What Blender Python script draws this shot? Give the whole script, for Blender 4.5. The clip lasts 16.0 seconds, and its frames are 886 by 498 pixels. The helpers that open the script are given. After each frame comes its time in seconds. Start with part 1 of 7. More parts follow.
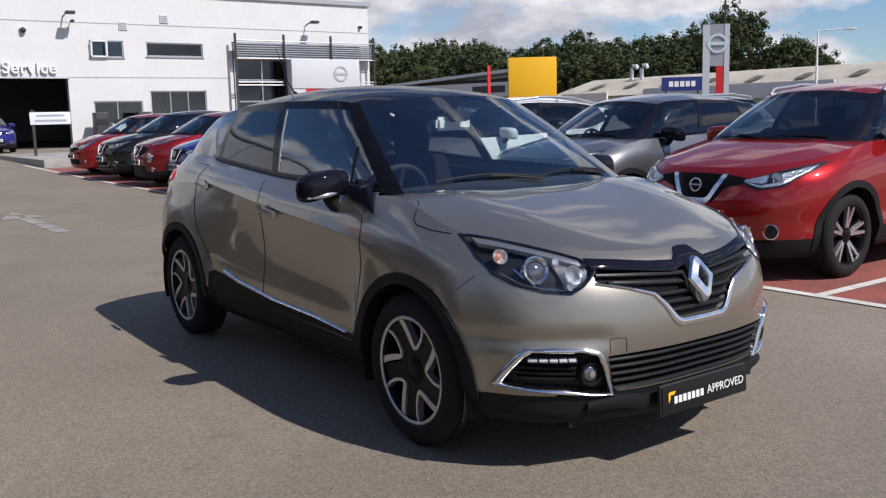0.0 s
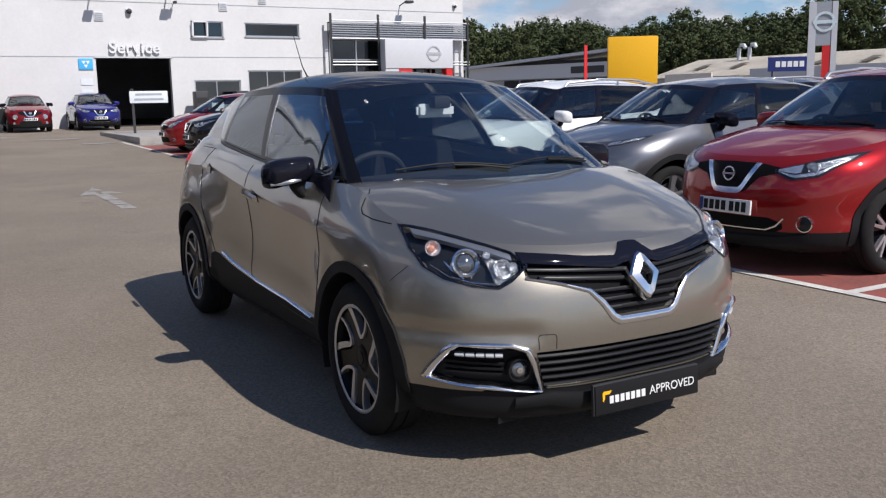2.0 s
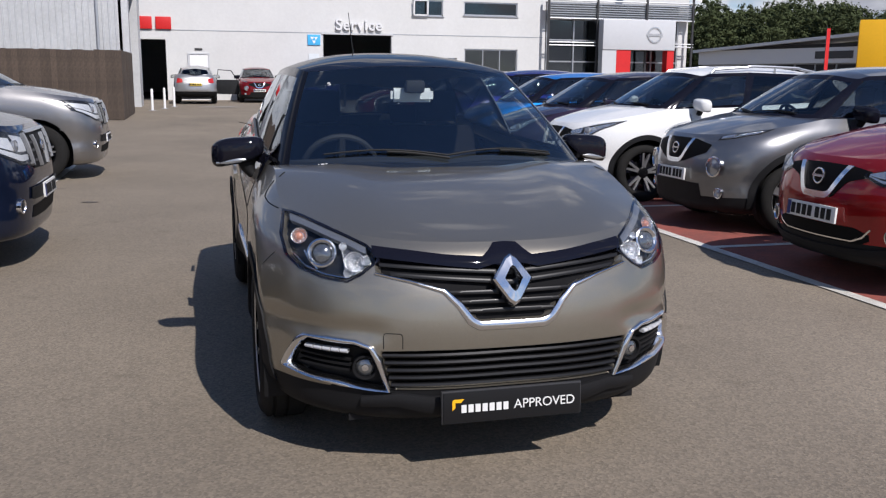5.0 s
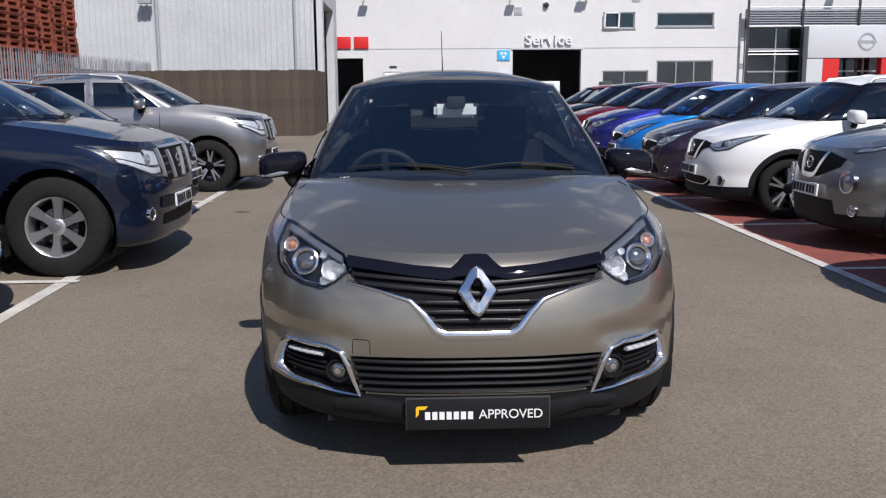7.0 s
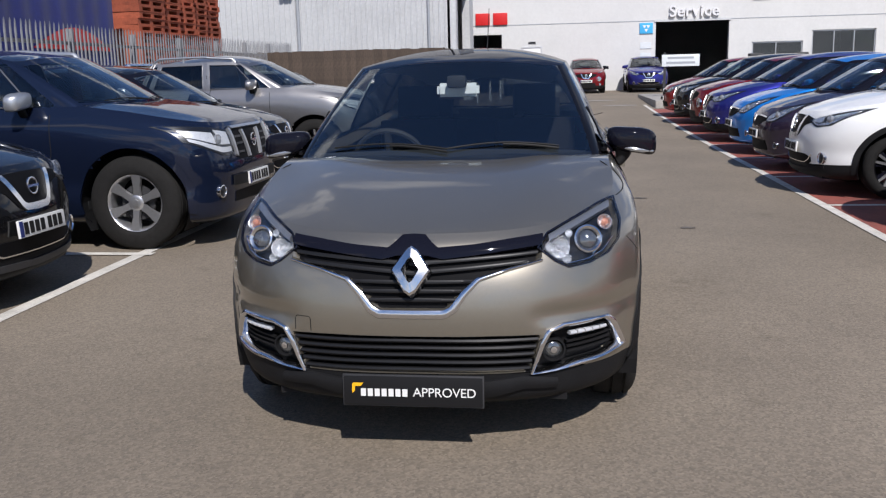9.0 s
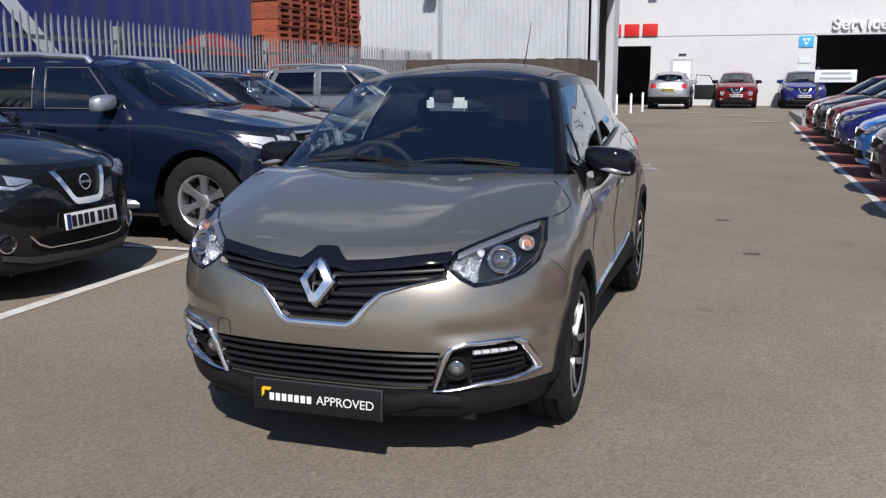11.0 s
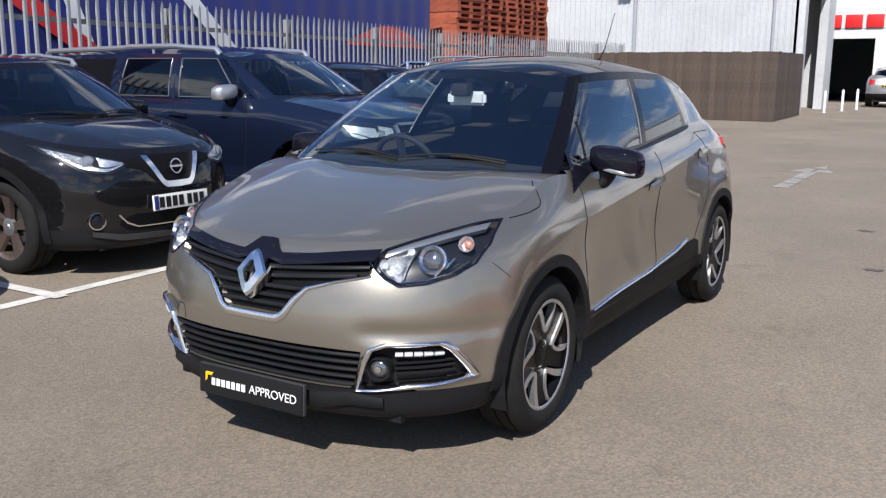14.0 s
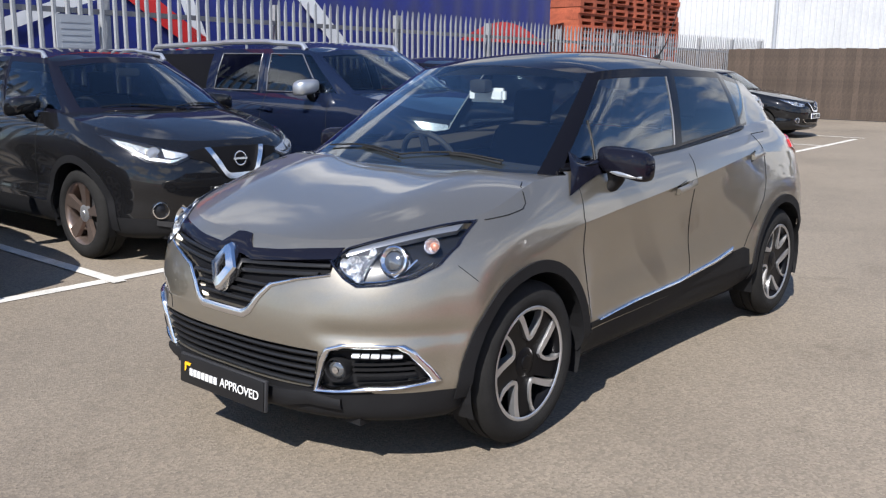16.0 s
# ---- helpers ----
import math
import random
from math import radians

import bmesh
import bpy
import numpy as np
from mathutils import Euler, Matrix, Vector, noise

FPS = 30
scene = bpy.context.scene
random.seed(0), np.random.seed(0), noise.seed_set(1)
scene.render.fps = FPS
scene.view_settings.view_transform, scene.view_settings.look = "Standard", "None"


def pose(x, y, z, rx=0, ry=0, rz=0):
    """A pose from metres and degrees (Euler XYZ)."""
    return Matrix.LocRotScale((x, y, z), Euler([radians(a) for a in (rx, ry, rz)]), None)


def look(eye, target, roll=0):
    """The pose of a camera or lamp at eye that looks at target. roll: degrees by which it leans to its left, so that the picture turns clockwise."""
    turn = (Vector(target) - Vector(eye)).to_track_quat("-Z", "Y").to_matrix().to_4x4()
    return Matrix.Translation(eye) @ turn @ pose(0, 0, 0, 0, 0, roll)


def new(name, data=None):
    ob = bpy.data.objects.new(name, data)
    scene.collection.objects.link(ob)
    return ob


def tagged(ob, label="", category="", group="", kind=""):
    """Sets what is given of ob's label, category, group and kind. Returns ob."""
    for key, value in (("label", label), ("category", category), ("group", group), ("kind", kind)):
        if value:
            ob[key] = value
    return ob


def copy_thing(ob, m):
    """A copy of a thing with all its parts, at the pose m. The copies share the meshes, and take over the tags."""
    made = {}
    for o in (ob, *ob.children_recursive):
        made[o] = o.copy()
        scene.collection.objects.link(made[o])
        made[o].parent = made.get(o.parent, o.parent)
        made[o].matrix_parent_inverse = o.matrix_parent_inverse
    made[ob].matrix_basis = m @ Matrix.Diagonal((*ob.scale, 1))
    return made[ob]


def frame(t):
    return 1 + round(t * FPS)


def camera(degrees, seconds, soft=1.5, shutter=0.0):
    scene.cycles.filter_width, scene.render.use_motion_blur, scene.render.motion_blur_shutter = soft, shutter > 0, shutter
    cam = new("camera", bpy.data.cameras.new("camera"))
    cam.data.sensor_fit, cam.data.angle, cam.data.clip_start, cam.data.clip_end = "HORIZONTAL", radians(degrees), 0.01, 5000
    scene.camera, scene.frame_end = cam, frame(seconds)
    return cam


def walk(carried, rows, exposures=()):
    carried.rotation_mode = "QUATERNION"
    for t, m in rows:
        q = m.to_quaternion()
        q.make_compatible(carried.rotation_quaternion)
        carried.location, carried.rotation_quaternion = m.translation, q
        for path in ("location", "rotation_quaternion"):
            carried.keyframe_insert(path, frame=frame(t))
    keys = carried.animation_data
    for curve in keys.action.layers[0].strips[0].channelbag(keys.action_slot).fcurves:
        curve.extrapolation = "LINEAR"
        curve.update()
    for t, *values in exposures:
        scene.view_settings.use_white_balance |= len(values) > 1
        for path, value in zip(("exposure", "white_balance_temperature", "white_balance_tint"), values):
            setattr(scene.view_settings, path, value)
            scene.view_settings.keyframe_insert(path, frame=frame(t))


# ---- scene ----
cam = camera(52.2, 16.0, soft=1.25)
PATH = [
    (0, (-2.849, -3.036, 1.368), (-1.689, -1.433, 1.076), -1.4),
    (0.5, (-2.793, -3.124, 1.385), (-1.625, -1.519, 1.134), -2.3),
    (1, (-2.677, -3.337, 1.394), (-1.544, -1.709, 1.136), -2.4),
    (1.5, (-2.538, -3.391, 1.391), (-1.482, -1.719, 1.091), -1.6),
    (2, (-2.304, -3.353, 1.392), (-1.335, -1.635, 1.061), -1.1),
    (2.5, (-2.1, -3.501, 1.39), (-1.202, -1.747, 1.043), -0.9),
    (3, (-1.911, -3.702, 1.409), (-1.085, -1.911, 1.077), -0.1),
    (3.5, (-1.708, -3.685, 1.387), (-0.97, -1.856, 1.055), -0.1),
    (3.7, (-1.595, -3.652, 1.389), (-0.885, -1.814, 1.046), -0.2),
    (5.8, (-0.719, -3.814, 1.414), (-0.385, -1.878, 1.042), 0.1),
    (6, (-0.625, -3.837, 1.408), (-0.34, -1.89, 1.048), -0.3),
    (6.5, (-0.362, -3.968, 1.421), (-0.202, -2.003, 1.087), -0.5),
    (7, (-0.229, -3.953, 1.418), (-0.162, -1.984, 1.077), -0.4),
    (7.5, (-0.062, -3.837, 1.415), (-0.059, -1.873, 1.039), -0.5),
    (8, (0.1, -3.823, 1.42), (0.029, -1.861, 1.034), -2.2),
    (8.5, (0.373, -3.955, 1.431), (0.198, -1.998, 1.054), -2.2),
    (9, (0.552, -3.941, 1.422), (0.284, -1.997, 1.036), -1.4),
    (9.5, (0.748, -3.815, 1.427), (0.421, -1.879, 1.046), -0.2),
    (10, (0.946, -3.806, 1.434), (0.525, -1.884, 1.076), -0.5),
    (10.2, (1.071, -3.852, 1.433), (0.606, -1.939, 1.079), -0.6),
    (12.3, (1.856, -3.58, 1.459), (1.082, -1.776, 1.079), 0.3),
    (12.5, (1.948, -3.591, 1.456), (1.14, -1.799, 1.09), 0.1),
    (13, (2.075, -3.523, 1.45), (1.203, -1.761, 1.085), 0.5),
    (13.5, (2.161, -3.349, 1.447), (1.233, -1.622, 1.052), 1.6),
    (14, (2.301, -3.251, 1.447), (1.287, -1.57, 1.066), 0.4),
    (14.5, (2.557, -3.183, 1.462), (1.435, -1.566, 1.106), -0.3),
    (15, (2.646, -3.059, 1.451), (1.476, -1.481, 1.08), 0.2),
    (15.5, (2.652, -2.893, 1.455), (1.451, -1.342, 1.064), 1.1),
    (16, (2.743, -2.806, 1.451), (1.482, -1.304, 1.059), 0.7),
]
walk(cam, [(t, look(eye, target, roll)) for t, eye, target, roll in PATH], [(0, 0.02, 6450, 14), (3.7, -0.05, 6450, 14), (7, -0.07, 6450, 14), (10, -0.01, 6430, 13), (12.5, 0.10, 6430, 13), (14, 0.40, 6430, 12), (15.2, 0.38, 6430, 12), (16, 0.64, 6430, 11)])

# ---- world, sun ----
TO_SUN = Vector((0.31, -0.92, 1.0)).normalized()
world = bpy.data.worlds.new("sky")
scene.world = world
world.use_nodes = True


def node_kit(tree):
    """Two short helpers to add and join nodes in one tree."""
    def add(kind, **values):
        n = tree.nodes.new(kind)
        for key, value in values.items():
            if key in n.inputs:
                n.inputs[key].default_value = value
        return n

    def join(a, b):
        tree.links.new(a, b)
    return add, join


def build_sky():
    tree = world.node_tree
    tree.nodes.clear()
    add, join = node_kit(tree)
    sky = add("ShaderNodeTexSky")
    sky.sky_type, sky.sun_disc = "NISHITA", False
    sky.sun_elevation, sky.sun_rotation = math.asin(TO_SUN.z), math.atan2(TO_SUN.x, TO_SUN.y)
    sky.air_density, sky.dust_density, sky.ozone_density = 1.0, 0.15, 4.0
    where = add("ShaderNodeTexCoord")
    stretch = add("ShaderNodeMapping")
    stretch.inputs["Scale"].default_value, stretch.inputs["Location"].default_value = (1.0, 1.0, 2.3), (0.35, 0.1, 0.0)
    join(where.outputs["Generated"], stretch.inputs["Vector"])
    cloud = add("ShaderNodeTexNoise", Scale=4.2, Detail=10.0, Roughness=0.55)
    join(stretch.outputs[0], cloud.inputs["Vector"])
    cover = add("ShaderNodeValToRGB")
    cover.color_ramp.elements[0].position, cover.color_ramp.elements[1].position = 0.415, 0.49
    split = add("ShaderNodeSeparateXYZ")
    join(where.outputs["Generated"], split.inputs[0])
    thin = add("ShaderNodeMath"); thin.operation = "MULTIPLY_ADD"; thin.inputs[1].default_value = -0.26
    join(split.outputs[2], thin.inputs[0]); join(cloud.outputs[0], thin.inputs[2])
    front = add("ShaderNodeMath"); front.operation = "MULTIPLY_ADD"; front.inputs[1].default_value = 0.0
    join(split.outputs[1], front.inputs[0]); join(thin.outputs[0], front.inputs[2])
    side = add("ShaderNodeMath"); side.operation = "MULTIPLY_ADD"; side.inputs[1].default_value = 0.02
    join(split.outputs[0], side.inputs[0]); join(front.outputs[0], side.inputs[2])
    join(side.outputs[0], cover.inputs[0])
    body = add("ShaderNodeTexNoise", Scale=6.5, Detail=9.0, Roughness=0.62)
    join(stretch.outputs[0], body.inputs["Vector"])
    tone = add("ShaderNodeValToRGB")
    tone.color_ramp.elements[0].position, tone.color_ramp.elements[1].position = 0.36, 0.62
    tone.color_ramp.elements[0].color, tone.color_ramp.elements[1].color = (6.4, 6.8, 7.8, 1), (14.5, 14.6, 14.9, 1)
    join(body.outputs[0], tone.inputs[0])
    mix = add("ShaderNodeMixRGB")
    rich = add("ShaderNodeMixRGB", Fac=1.0, Color2=(1.25, 1.4, 1.6, 1)); rich.blend_type = "MULTIPLY"
    join(sky.outputs[0], rich.inputs[1])
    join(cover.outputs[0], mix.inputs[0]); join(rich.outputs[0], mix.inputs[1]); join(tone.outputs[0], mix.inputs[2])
    back = add("ShaderNodeBackground", Strength=SKY)
    out = add("ShaderNodeOutputWorld")
    join(mix.outputs[0], back.inputs[0]); join(back.outputs[0], out.inputs[0])


SKY = 0.065
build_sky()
sun_data = bpy.data.lights.new("sun", "SUN")
sun_data.energy, sun_data.angle, sun_data.color = 5.0, radians(0.55), (1.0, 0.97, 0.925)
sun = new("sun", sun_data)
sun.matrix_world = look(TO_SUN * 60, (0, 0, 0))


# ---- materials ----
def surface(name, colour, rough=0.6, metal=0.0, vary=0.0, scale=6.0, bump=0.0, bump_scale=60.0, coat=0.0, second=None, random_tone=0.0, spec=0.5):
    """A Principled material with colour variation at two scales and fine relief."""
    mat = bpy.data.materials.new(name)
    mat.use_nodes = True
    tree = mat.node_tree
    add, join = node_kit(tree)
    p = tree.nodes["Principled BSDF"]
    p.inputs["Base Color"].default_value = (*colour, 1)
    p.inputs["Roughness"].default_value, p.inputs["Metallic"].default_value = rough, metal
    p.inputs["Coat Weight"].default_value, p.inputs["Coat Roughness"].default_value = coat, 0.03
    p.inputs["Specular IOR Level"].default_value = spec
    at = add("ShaderNodeTexCoord")
    last = None
    if vary:
        big = add("ShaderNodeTexNoise", Scale=scale, Detail=6.0, Roughness=0.6)
        fine = add("ShaderNodeTexNoise", Scale=scale * 14, Detail=4.0, Roughness=0.7)
        join(at.outputs["Object"], big.inputs["Vector"]); join(at.outputs["Object"], fine.inputs["Vector"])
        both = add("ShaderNodeMath"); both.operation = "ADD"
        join(big.outputs[0], both.inputs[0]); join(fine.outputs[0], both.inputs[1])
        ramp = add("ShaderNodeMapRange")
        ramp.inputs[1].default_value, ramp.inputs[2].default_value = 0.7, 1.3
        join(both.outputs[0], ramp.inputs[0])
        two = add("ShaderNodeMixRGB")
        other = second or tuple(c * (1 - vary) for c in colour)
        two.inputs[1].default_value, two.inputs[2].default_value = (*other, 1), (*[min(1, c * (1 + vary * 0.5)) for c in colour], 1)
        join(ramp.outputs[0], two.inputs[0])
        last = two.outputs[0]
    if random_tone:
        info = add("ShaderNodeObjectInfo")
        hsv = add("ShaderNodeHueSaturation")
        span = add("ShaderNodeMapRange")
        span.inputs[3].default_value, span.inputs[4].default_value = 1 - random_tone, 1 + random_tone
        join(info.outputs["Random"], span.inputs[0]); join(span.outputs[0], hsv.inputs["Value"])
        hsv.inputs["Color"].default_value = (*colour, 1)
        if last:
            join(last, hsv.inputs["Color"])
        last = hsv.outputs[0]
    if last:
        join(last, p.inputs["Base Color"])
    if bump:
        grain = add("ShaderNodeTexNoise", Scale=bump_scale, Detail=5.0, Roughness=0.65)
        join(at.outputs["Object"], grain.inputs["Vector"])
        b = add("ShaderNodeBump", Strength=bump, Distance=0.02)
        join(grain.outputs[0], b.inputs["Height"]); join(b.outputs[0], p.inputs["Normal"])
    return mat


def paint(name, colour, flake=0.5, rough=0.35, coat=1.0):
    """Car paint: flake base under a clear coat, with a little dust."""
    mat = surface(name, colour, rough, flake, coat=coat, spec=0.0)
    tree = mat.node_tree
    add, join = node_kit(tree)
    p = tree.nodes["Principled BSDF"]
    at = add("ShaderNodeTexCoord")
    flakes = add("ShaderNodeTexVoronoi", Scale=900.0)
    join(at.outputs["Object"], flakes.inputs["Vector"])
    hue = add("ShaderNodeHueSaturation", Color=(*colour, 1))
    span = add("ShaderNodeMapRange")
    span.inputs[3].default_value, span.inputs[4].default_value = 0.85, 1.15
    join(flakes.outputs["Color"], span.inputs[0]); join(span.outputs[0], hue.inputs["Value"])
    join(hue.outputs[0], p.inputs["Base Color"])
    dust = add("ShaderNodeTexNoise", Scale=3.0, Detail=7.0, Roughness=0.7)
    join(at.outputs["Object"], dust.inputs["Vector"])
    r = add("ShaderNodeMapRange")
    r.inputs[3].default_value, r.inputs[4].default_value = 0.015, 0.07
    join(dust.outputs[0], r.inputs[0]); join(r.outputs[0], p.inputs["Coat Roughness"])
    return mat


def glazing(name, tint, gloss=1.5):
    """Thin tinted glass: see-through, with a Fresnel mirror on top."""
    mat = bpy.data.materials.new(name)
    mat.use_nodes = True
    tree = mat.node_tree
    tree.nodes.clear()
    add, join = node_kit(tree)
    clear = add("ShaderNodeBsdfTransparent", Color=(*tint, 1))
    shine = add("ShaderNodeBsdfGlossy", Roughness=0.015)
    shine.inputs["Color"].default_value = (0.9, 0.95, 1.0, 1)
    face = add("ShaderNodeLayerWeight", Blend=0.5)
    steep = add("ShaderNodeMath"); steep.operation = "POWER"; steep.inputs[1].default_value = 4.5
    join(face.outputs["Facing"], steep.inputs[0])
    base = 1.6 * ((gloss - 1) / (gloss + 1)) ** 2
    f = add("ShaderNodeMath"); f.operation = "MULTIPLY_ADD"; f.inputs[1].default_value, f.inputs[2].default_value = 1 - base, base
    join(steep.outputs[0], f.inputs[0])
    mix = add("ShaderNodeMixShader")
    out = add("ShaderNodeOutputMaterial")
    join(f.outputs[0], mix.inputs[0]); join(clear.outputs[0], mix.inputs[1]); join(shine.outputs[0], mix.inputs[2])
    join(mix.outputs[0], out.inputs[0])
    return mat


def asphalt_material():
    mat = surface("asphalt", (0.115, 0.106, 0.098), 0.85)
    tree = mat.node_tree
    add, join = node_kit(tree)
    p = tree.nodes["Principled BSDF"]
    at = add("ShaderNodeTexCoord")
    stone = add("ShaderNodeTexVoronoi", Scale=95.0)
    patch_noise = add("ShaderNodeTexNoise", Scale=0.35, Detail=7.0, Roughness=0.62)
    stain = add("ShaderNodeTexNoise", Scale=1.7, Detail=8.0, Roughness=0.7)
    grit = add("ShaderNodeTexNoise", Scale=240.0, Detail=2.0)
    for n in (stone, patch_noise, stain, grit):
        join(at.outputs["Object"], n.inputs["Vector"])
    tone = add("ShaderNodeValToRGB")
    e = tone.color_ramp.elements
    e[0].position, e[1].position = 0.3, 0.7
    e[0].color, e[1].color = (0.158, 0.131, 0.100, 1), (0.224, 0.187, 0.143, 1)
    join(patch_noise.outputs[0], tone.inputs[0])
    speck = add("ShaderNodeValToRGB")
    s = speck.color_ramp.elements
    s[0].position, s[1].position = 0.0, 1.0
    s[0].color, s[1].color = (0.5, 0.5, 0.5, 1), (1.75, 1.72, 1.66, 1)
    join(stone.outputs["Color"], speck.inputs[0])
    mul = add("ShaderNodeMixRGB", Fac=0.55); mul.blend_type = "MULTIPLY"
    join(tone.outputs[0], mul.inputs[1]); join(speck.outputs[0], mul.inputs[2])
    dark = add("ShaderNodeValToRGB")
    d = dark.color_ramp.elements
    d[0].position, d[1].position = 0.27, 0.42
    d[0].color, d[1].color = (0.62, 0.6, 0.58, 1), (1, 1, 1, 1)
    join(stain.outputs[0], dark.inputs[0])
    mul2 = add("ShaderNodeMixRGB", Fac=0.8); mul2.blend_type = "MULTIPLY"
    join(mul.outputs[0], mul2.inputs[1]); join(dark.outputs[0], mul2.inputs[2])
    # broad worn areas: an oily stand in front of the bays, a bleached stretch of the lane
    # broad patches at set spots: two darker in front, one lighter on the lane
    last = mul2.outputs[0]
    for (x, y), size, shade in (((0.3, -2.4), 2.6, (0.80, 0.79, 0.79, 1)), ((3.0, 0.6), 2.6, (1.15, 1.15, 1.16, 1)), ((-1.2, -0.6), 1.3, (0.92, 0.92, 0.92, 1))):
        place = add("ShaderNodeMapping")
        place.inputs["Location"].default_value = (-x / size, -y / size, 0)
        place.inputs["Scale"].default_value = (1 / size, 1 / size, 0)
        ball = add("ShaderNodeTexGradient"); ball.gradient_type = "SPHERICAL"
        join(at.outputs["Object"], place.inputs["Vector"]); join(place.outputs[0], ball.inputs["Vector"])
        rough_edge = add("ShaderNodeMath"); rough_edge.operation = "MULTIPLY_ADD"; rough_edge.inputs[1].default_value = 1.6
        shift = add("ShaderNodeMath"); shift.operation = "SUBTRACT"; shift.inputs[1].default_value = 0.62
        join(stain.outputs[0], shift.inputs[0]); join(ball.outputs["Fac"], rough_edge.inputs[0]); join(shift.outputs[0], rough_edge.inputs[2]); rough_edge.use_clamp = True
        patchy = add("ShaderNodeMixRGB", Color2=shade); patchy.blend_type = "MULTIPLY"
        join(rough_edge.outputs[0], patchy.inputs[0]); join(last, patchy.inputs[1])
        last = patchy.outputs[0]
    join(last, p.inputs["Base Color"])
    high = add("ShaderNodeMath"); high.operation = "ADD"
    join(stone.outputs["Distance"], high.inputs[0]); join(grit.outputs[0], high.inputs[1])
    b = add("ShaderNodeBump", Strength=0.38, Distance=0.006)
    join(high.outputs[0], b.inputs["Height"]); join(b.outputs[0], p.inputs["Normal"])
    return mat


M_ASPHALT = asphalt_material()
M_RED_BAY = surface("red_bay", (0.30, 0.075, 0.055), 0.85, vary=0.45, scale=2.0, bump=0.4, bump_scale=120, second=(0.16, 0.06, 0.05))
M_LINE = surface("line_paint", (0.66, 0.63, 0.57), 0.75, vary=0.35, scale=5.0, bump=0.3, bump_scale=150)
M_WORN = surface("worn_paint", (0.30, 0.285, 0.26), 0.8, vary=0.7, scale=5.0, second=(0.15, 0.135, 0.115))
M_KERB = surface("kerb", (0.36, 0.34, 0.31), 0.85, vary=0.3, scale=3.0, bump=0.3)
M_CLAD = surface("white_panel", (0.62, 0.62, 0.61), 0.55, vary=0.07, scale=0.6, bump=0.02, bump_scale=3)
M_RIB = surface("ribbed_steel", (0.50, 0.51, 0.52), 0.5, vary=0.14, scale=0.7)
M_FENCE = surface("stained_board", (0.082, 0.059, 0.044), 0.8, vary=0.5, scale=3.0, bump=0.4, bump_scale=40, random_tone=0.18)
M_GALV = surface("galvanised", (0.36, 0.365, 0.375), 0.55, 0.4, vary=0.25, scale=5.0)
M_BLUE = surface("blue_curtain", (0.010, 0.020, 0.17), 0.45, vary=0.25, scale=1.0, bump=0.15, bump_scale=2.0)
M_WHITE = surface("white_gloss", (0.78, 0.78, 0.78), 0.4, vary=0.04)
M_REDP = surface("red_panel", (0.62, 0.02, 0.02), 0.4, vary=0.1)
M_PALLET = surface("pallet_wood", (0.36, 0.085, 0.04), 0.8, vary=0.45, scale=6.0, random_tone=0.25)
# near black, with the shade of interiors in its colour; also distant panes
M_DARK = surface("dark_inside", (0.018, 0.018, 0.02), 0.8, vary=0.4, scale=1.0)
M_ALU = surface("aluminium", (0.52, 0.53, 0.55), 0.35, 0.8, vary=0.1)
M_STEEL = surface("dark_steel", (0.045, 0.045, 0.048), 0.5, 0.3, vary=0.2)
M_YELLOW = surface("yellow_panel", (0.86, 0.45, 0.008), 0.45, vary=0.06)
M_GREYP = surface("grey_panel", (0.33, 0.35, 0.38), 0.5, vary=0.1, scale=0.5)
M_ROOFP = surface("cream_roof", (0.80, 0.74, 0.63), 0.7, vary=0.2, scale=0.4)
M_NAVY = surface("navy_panel", (0.015, 0.03, 0.16), 0.4, vary=0.1)
M_BEAD = surface("dull_bead", (0.20, 0.20, 0.21), 0.4, 0.6, vary=0.1)
M_SKYB = surface("light_blue_panel", (0.06, 0.42, 0.75), 0.4, vary=0.05)
M_LEAF = surface("leaves", (0.060, 0.074, 0.032), 0.85, vary=0.4, scale=0.25, second=(0.046, 0.059, 0.028), spec=0.1)
M_BARK = surface("bark", (0.10, 0.075, 0.05), 0.9, vary=0.4, scale=8.0, bump=0.5)
M_GLASSB = glazing("building_glass", (0.38, 0.41, 0.42), 1.6)
M_BLACK = surface("black_plastic", (0.012, 0.012, 0.013), 0.6, vary=0.2, scale=8, bump=0.06, bump_scale=400, spec=0.16)
M_GLOSSBLACK = paint("gloss_black", (0.007, 0.007, 0.012), 0.0, 0.3, 0.55)
M_CHROME = surface("chrome", (0.80, 0.80, 0.81), 0.17, 1.0)
M_COPPER = surface("copper_alloy", (0.26, 0.20, 0.17), 0.35, 0.8, vary=0.15, scale=20)
M_LAMPBOWL = surface("bright_reflector", (0.72, 0.74, 0.77), 0.25, 0.85, vary=0.35, scale=16, bump=0.5, bump_scale=30)
M_SILVER = surface("machined_alloy", (0.55, 0.55, 0.56), 0.33, 0.85, vary=0.08, scale=30)
M_RUBBER = surface("tyre_rubber", (0.014, 0.0135, 0.013), 0.85, vary=0.35, scale=20, bump=0.2, bump_scale=200, spec=0.25)
M_GLASS = glazing("car_glass", (0.80, 0.88, 0.87), 1.9)
M_PILLAR = surface("satin_black", (0.005, 0.005, 0.006), 0.3, spec=0.12, vary=0.1)
M_PILLARGLOSS = surface("pillar_black", (0.005, 0.005, 0.007), 0.14, spec=0.14)
M_PRIVACY = glazing("privacy_glass", (0.10, 0.11, 0.115), 1.46)
M_LENS = glazing("lamp_lens", (0.95, 0.96, 0.97), 1.38)
M_LENS.node_tree.nodes["Glossy BSDF"].inputs["Color"].default_value = (0.65, 0.67, 0.7, 1)
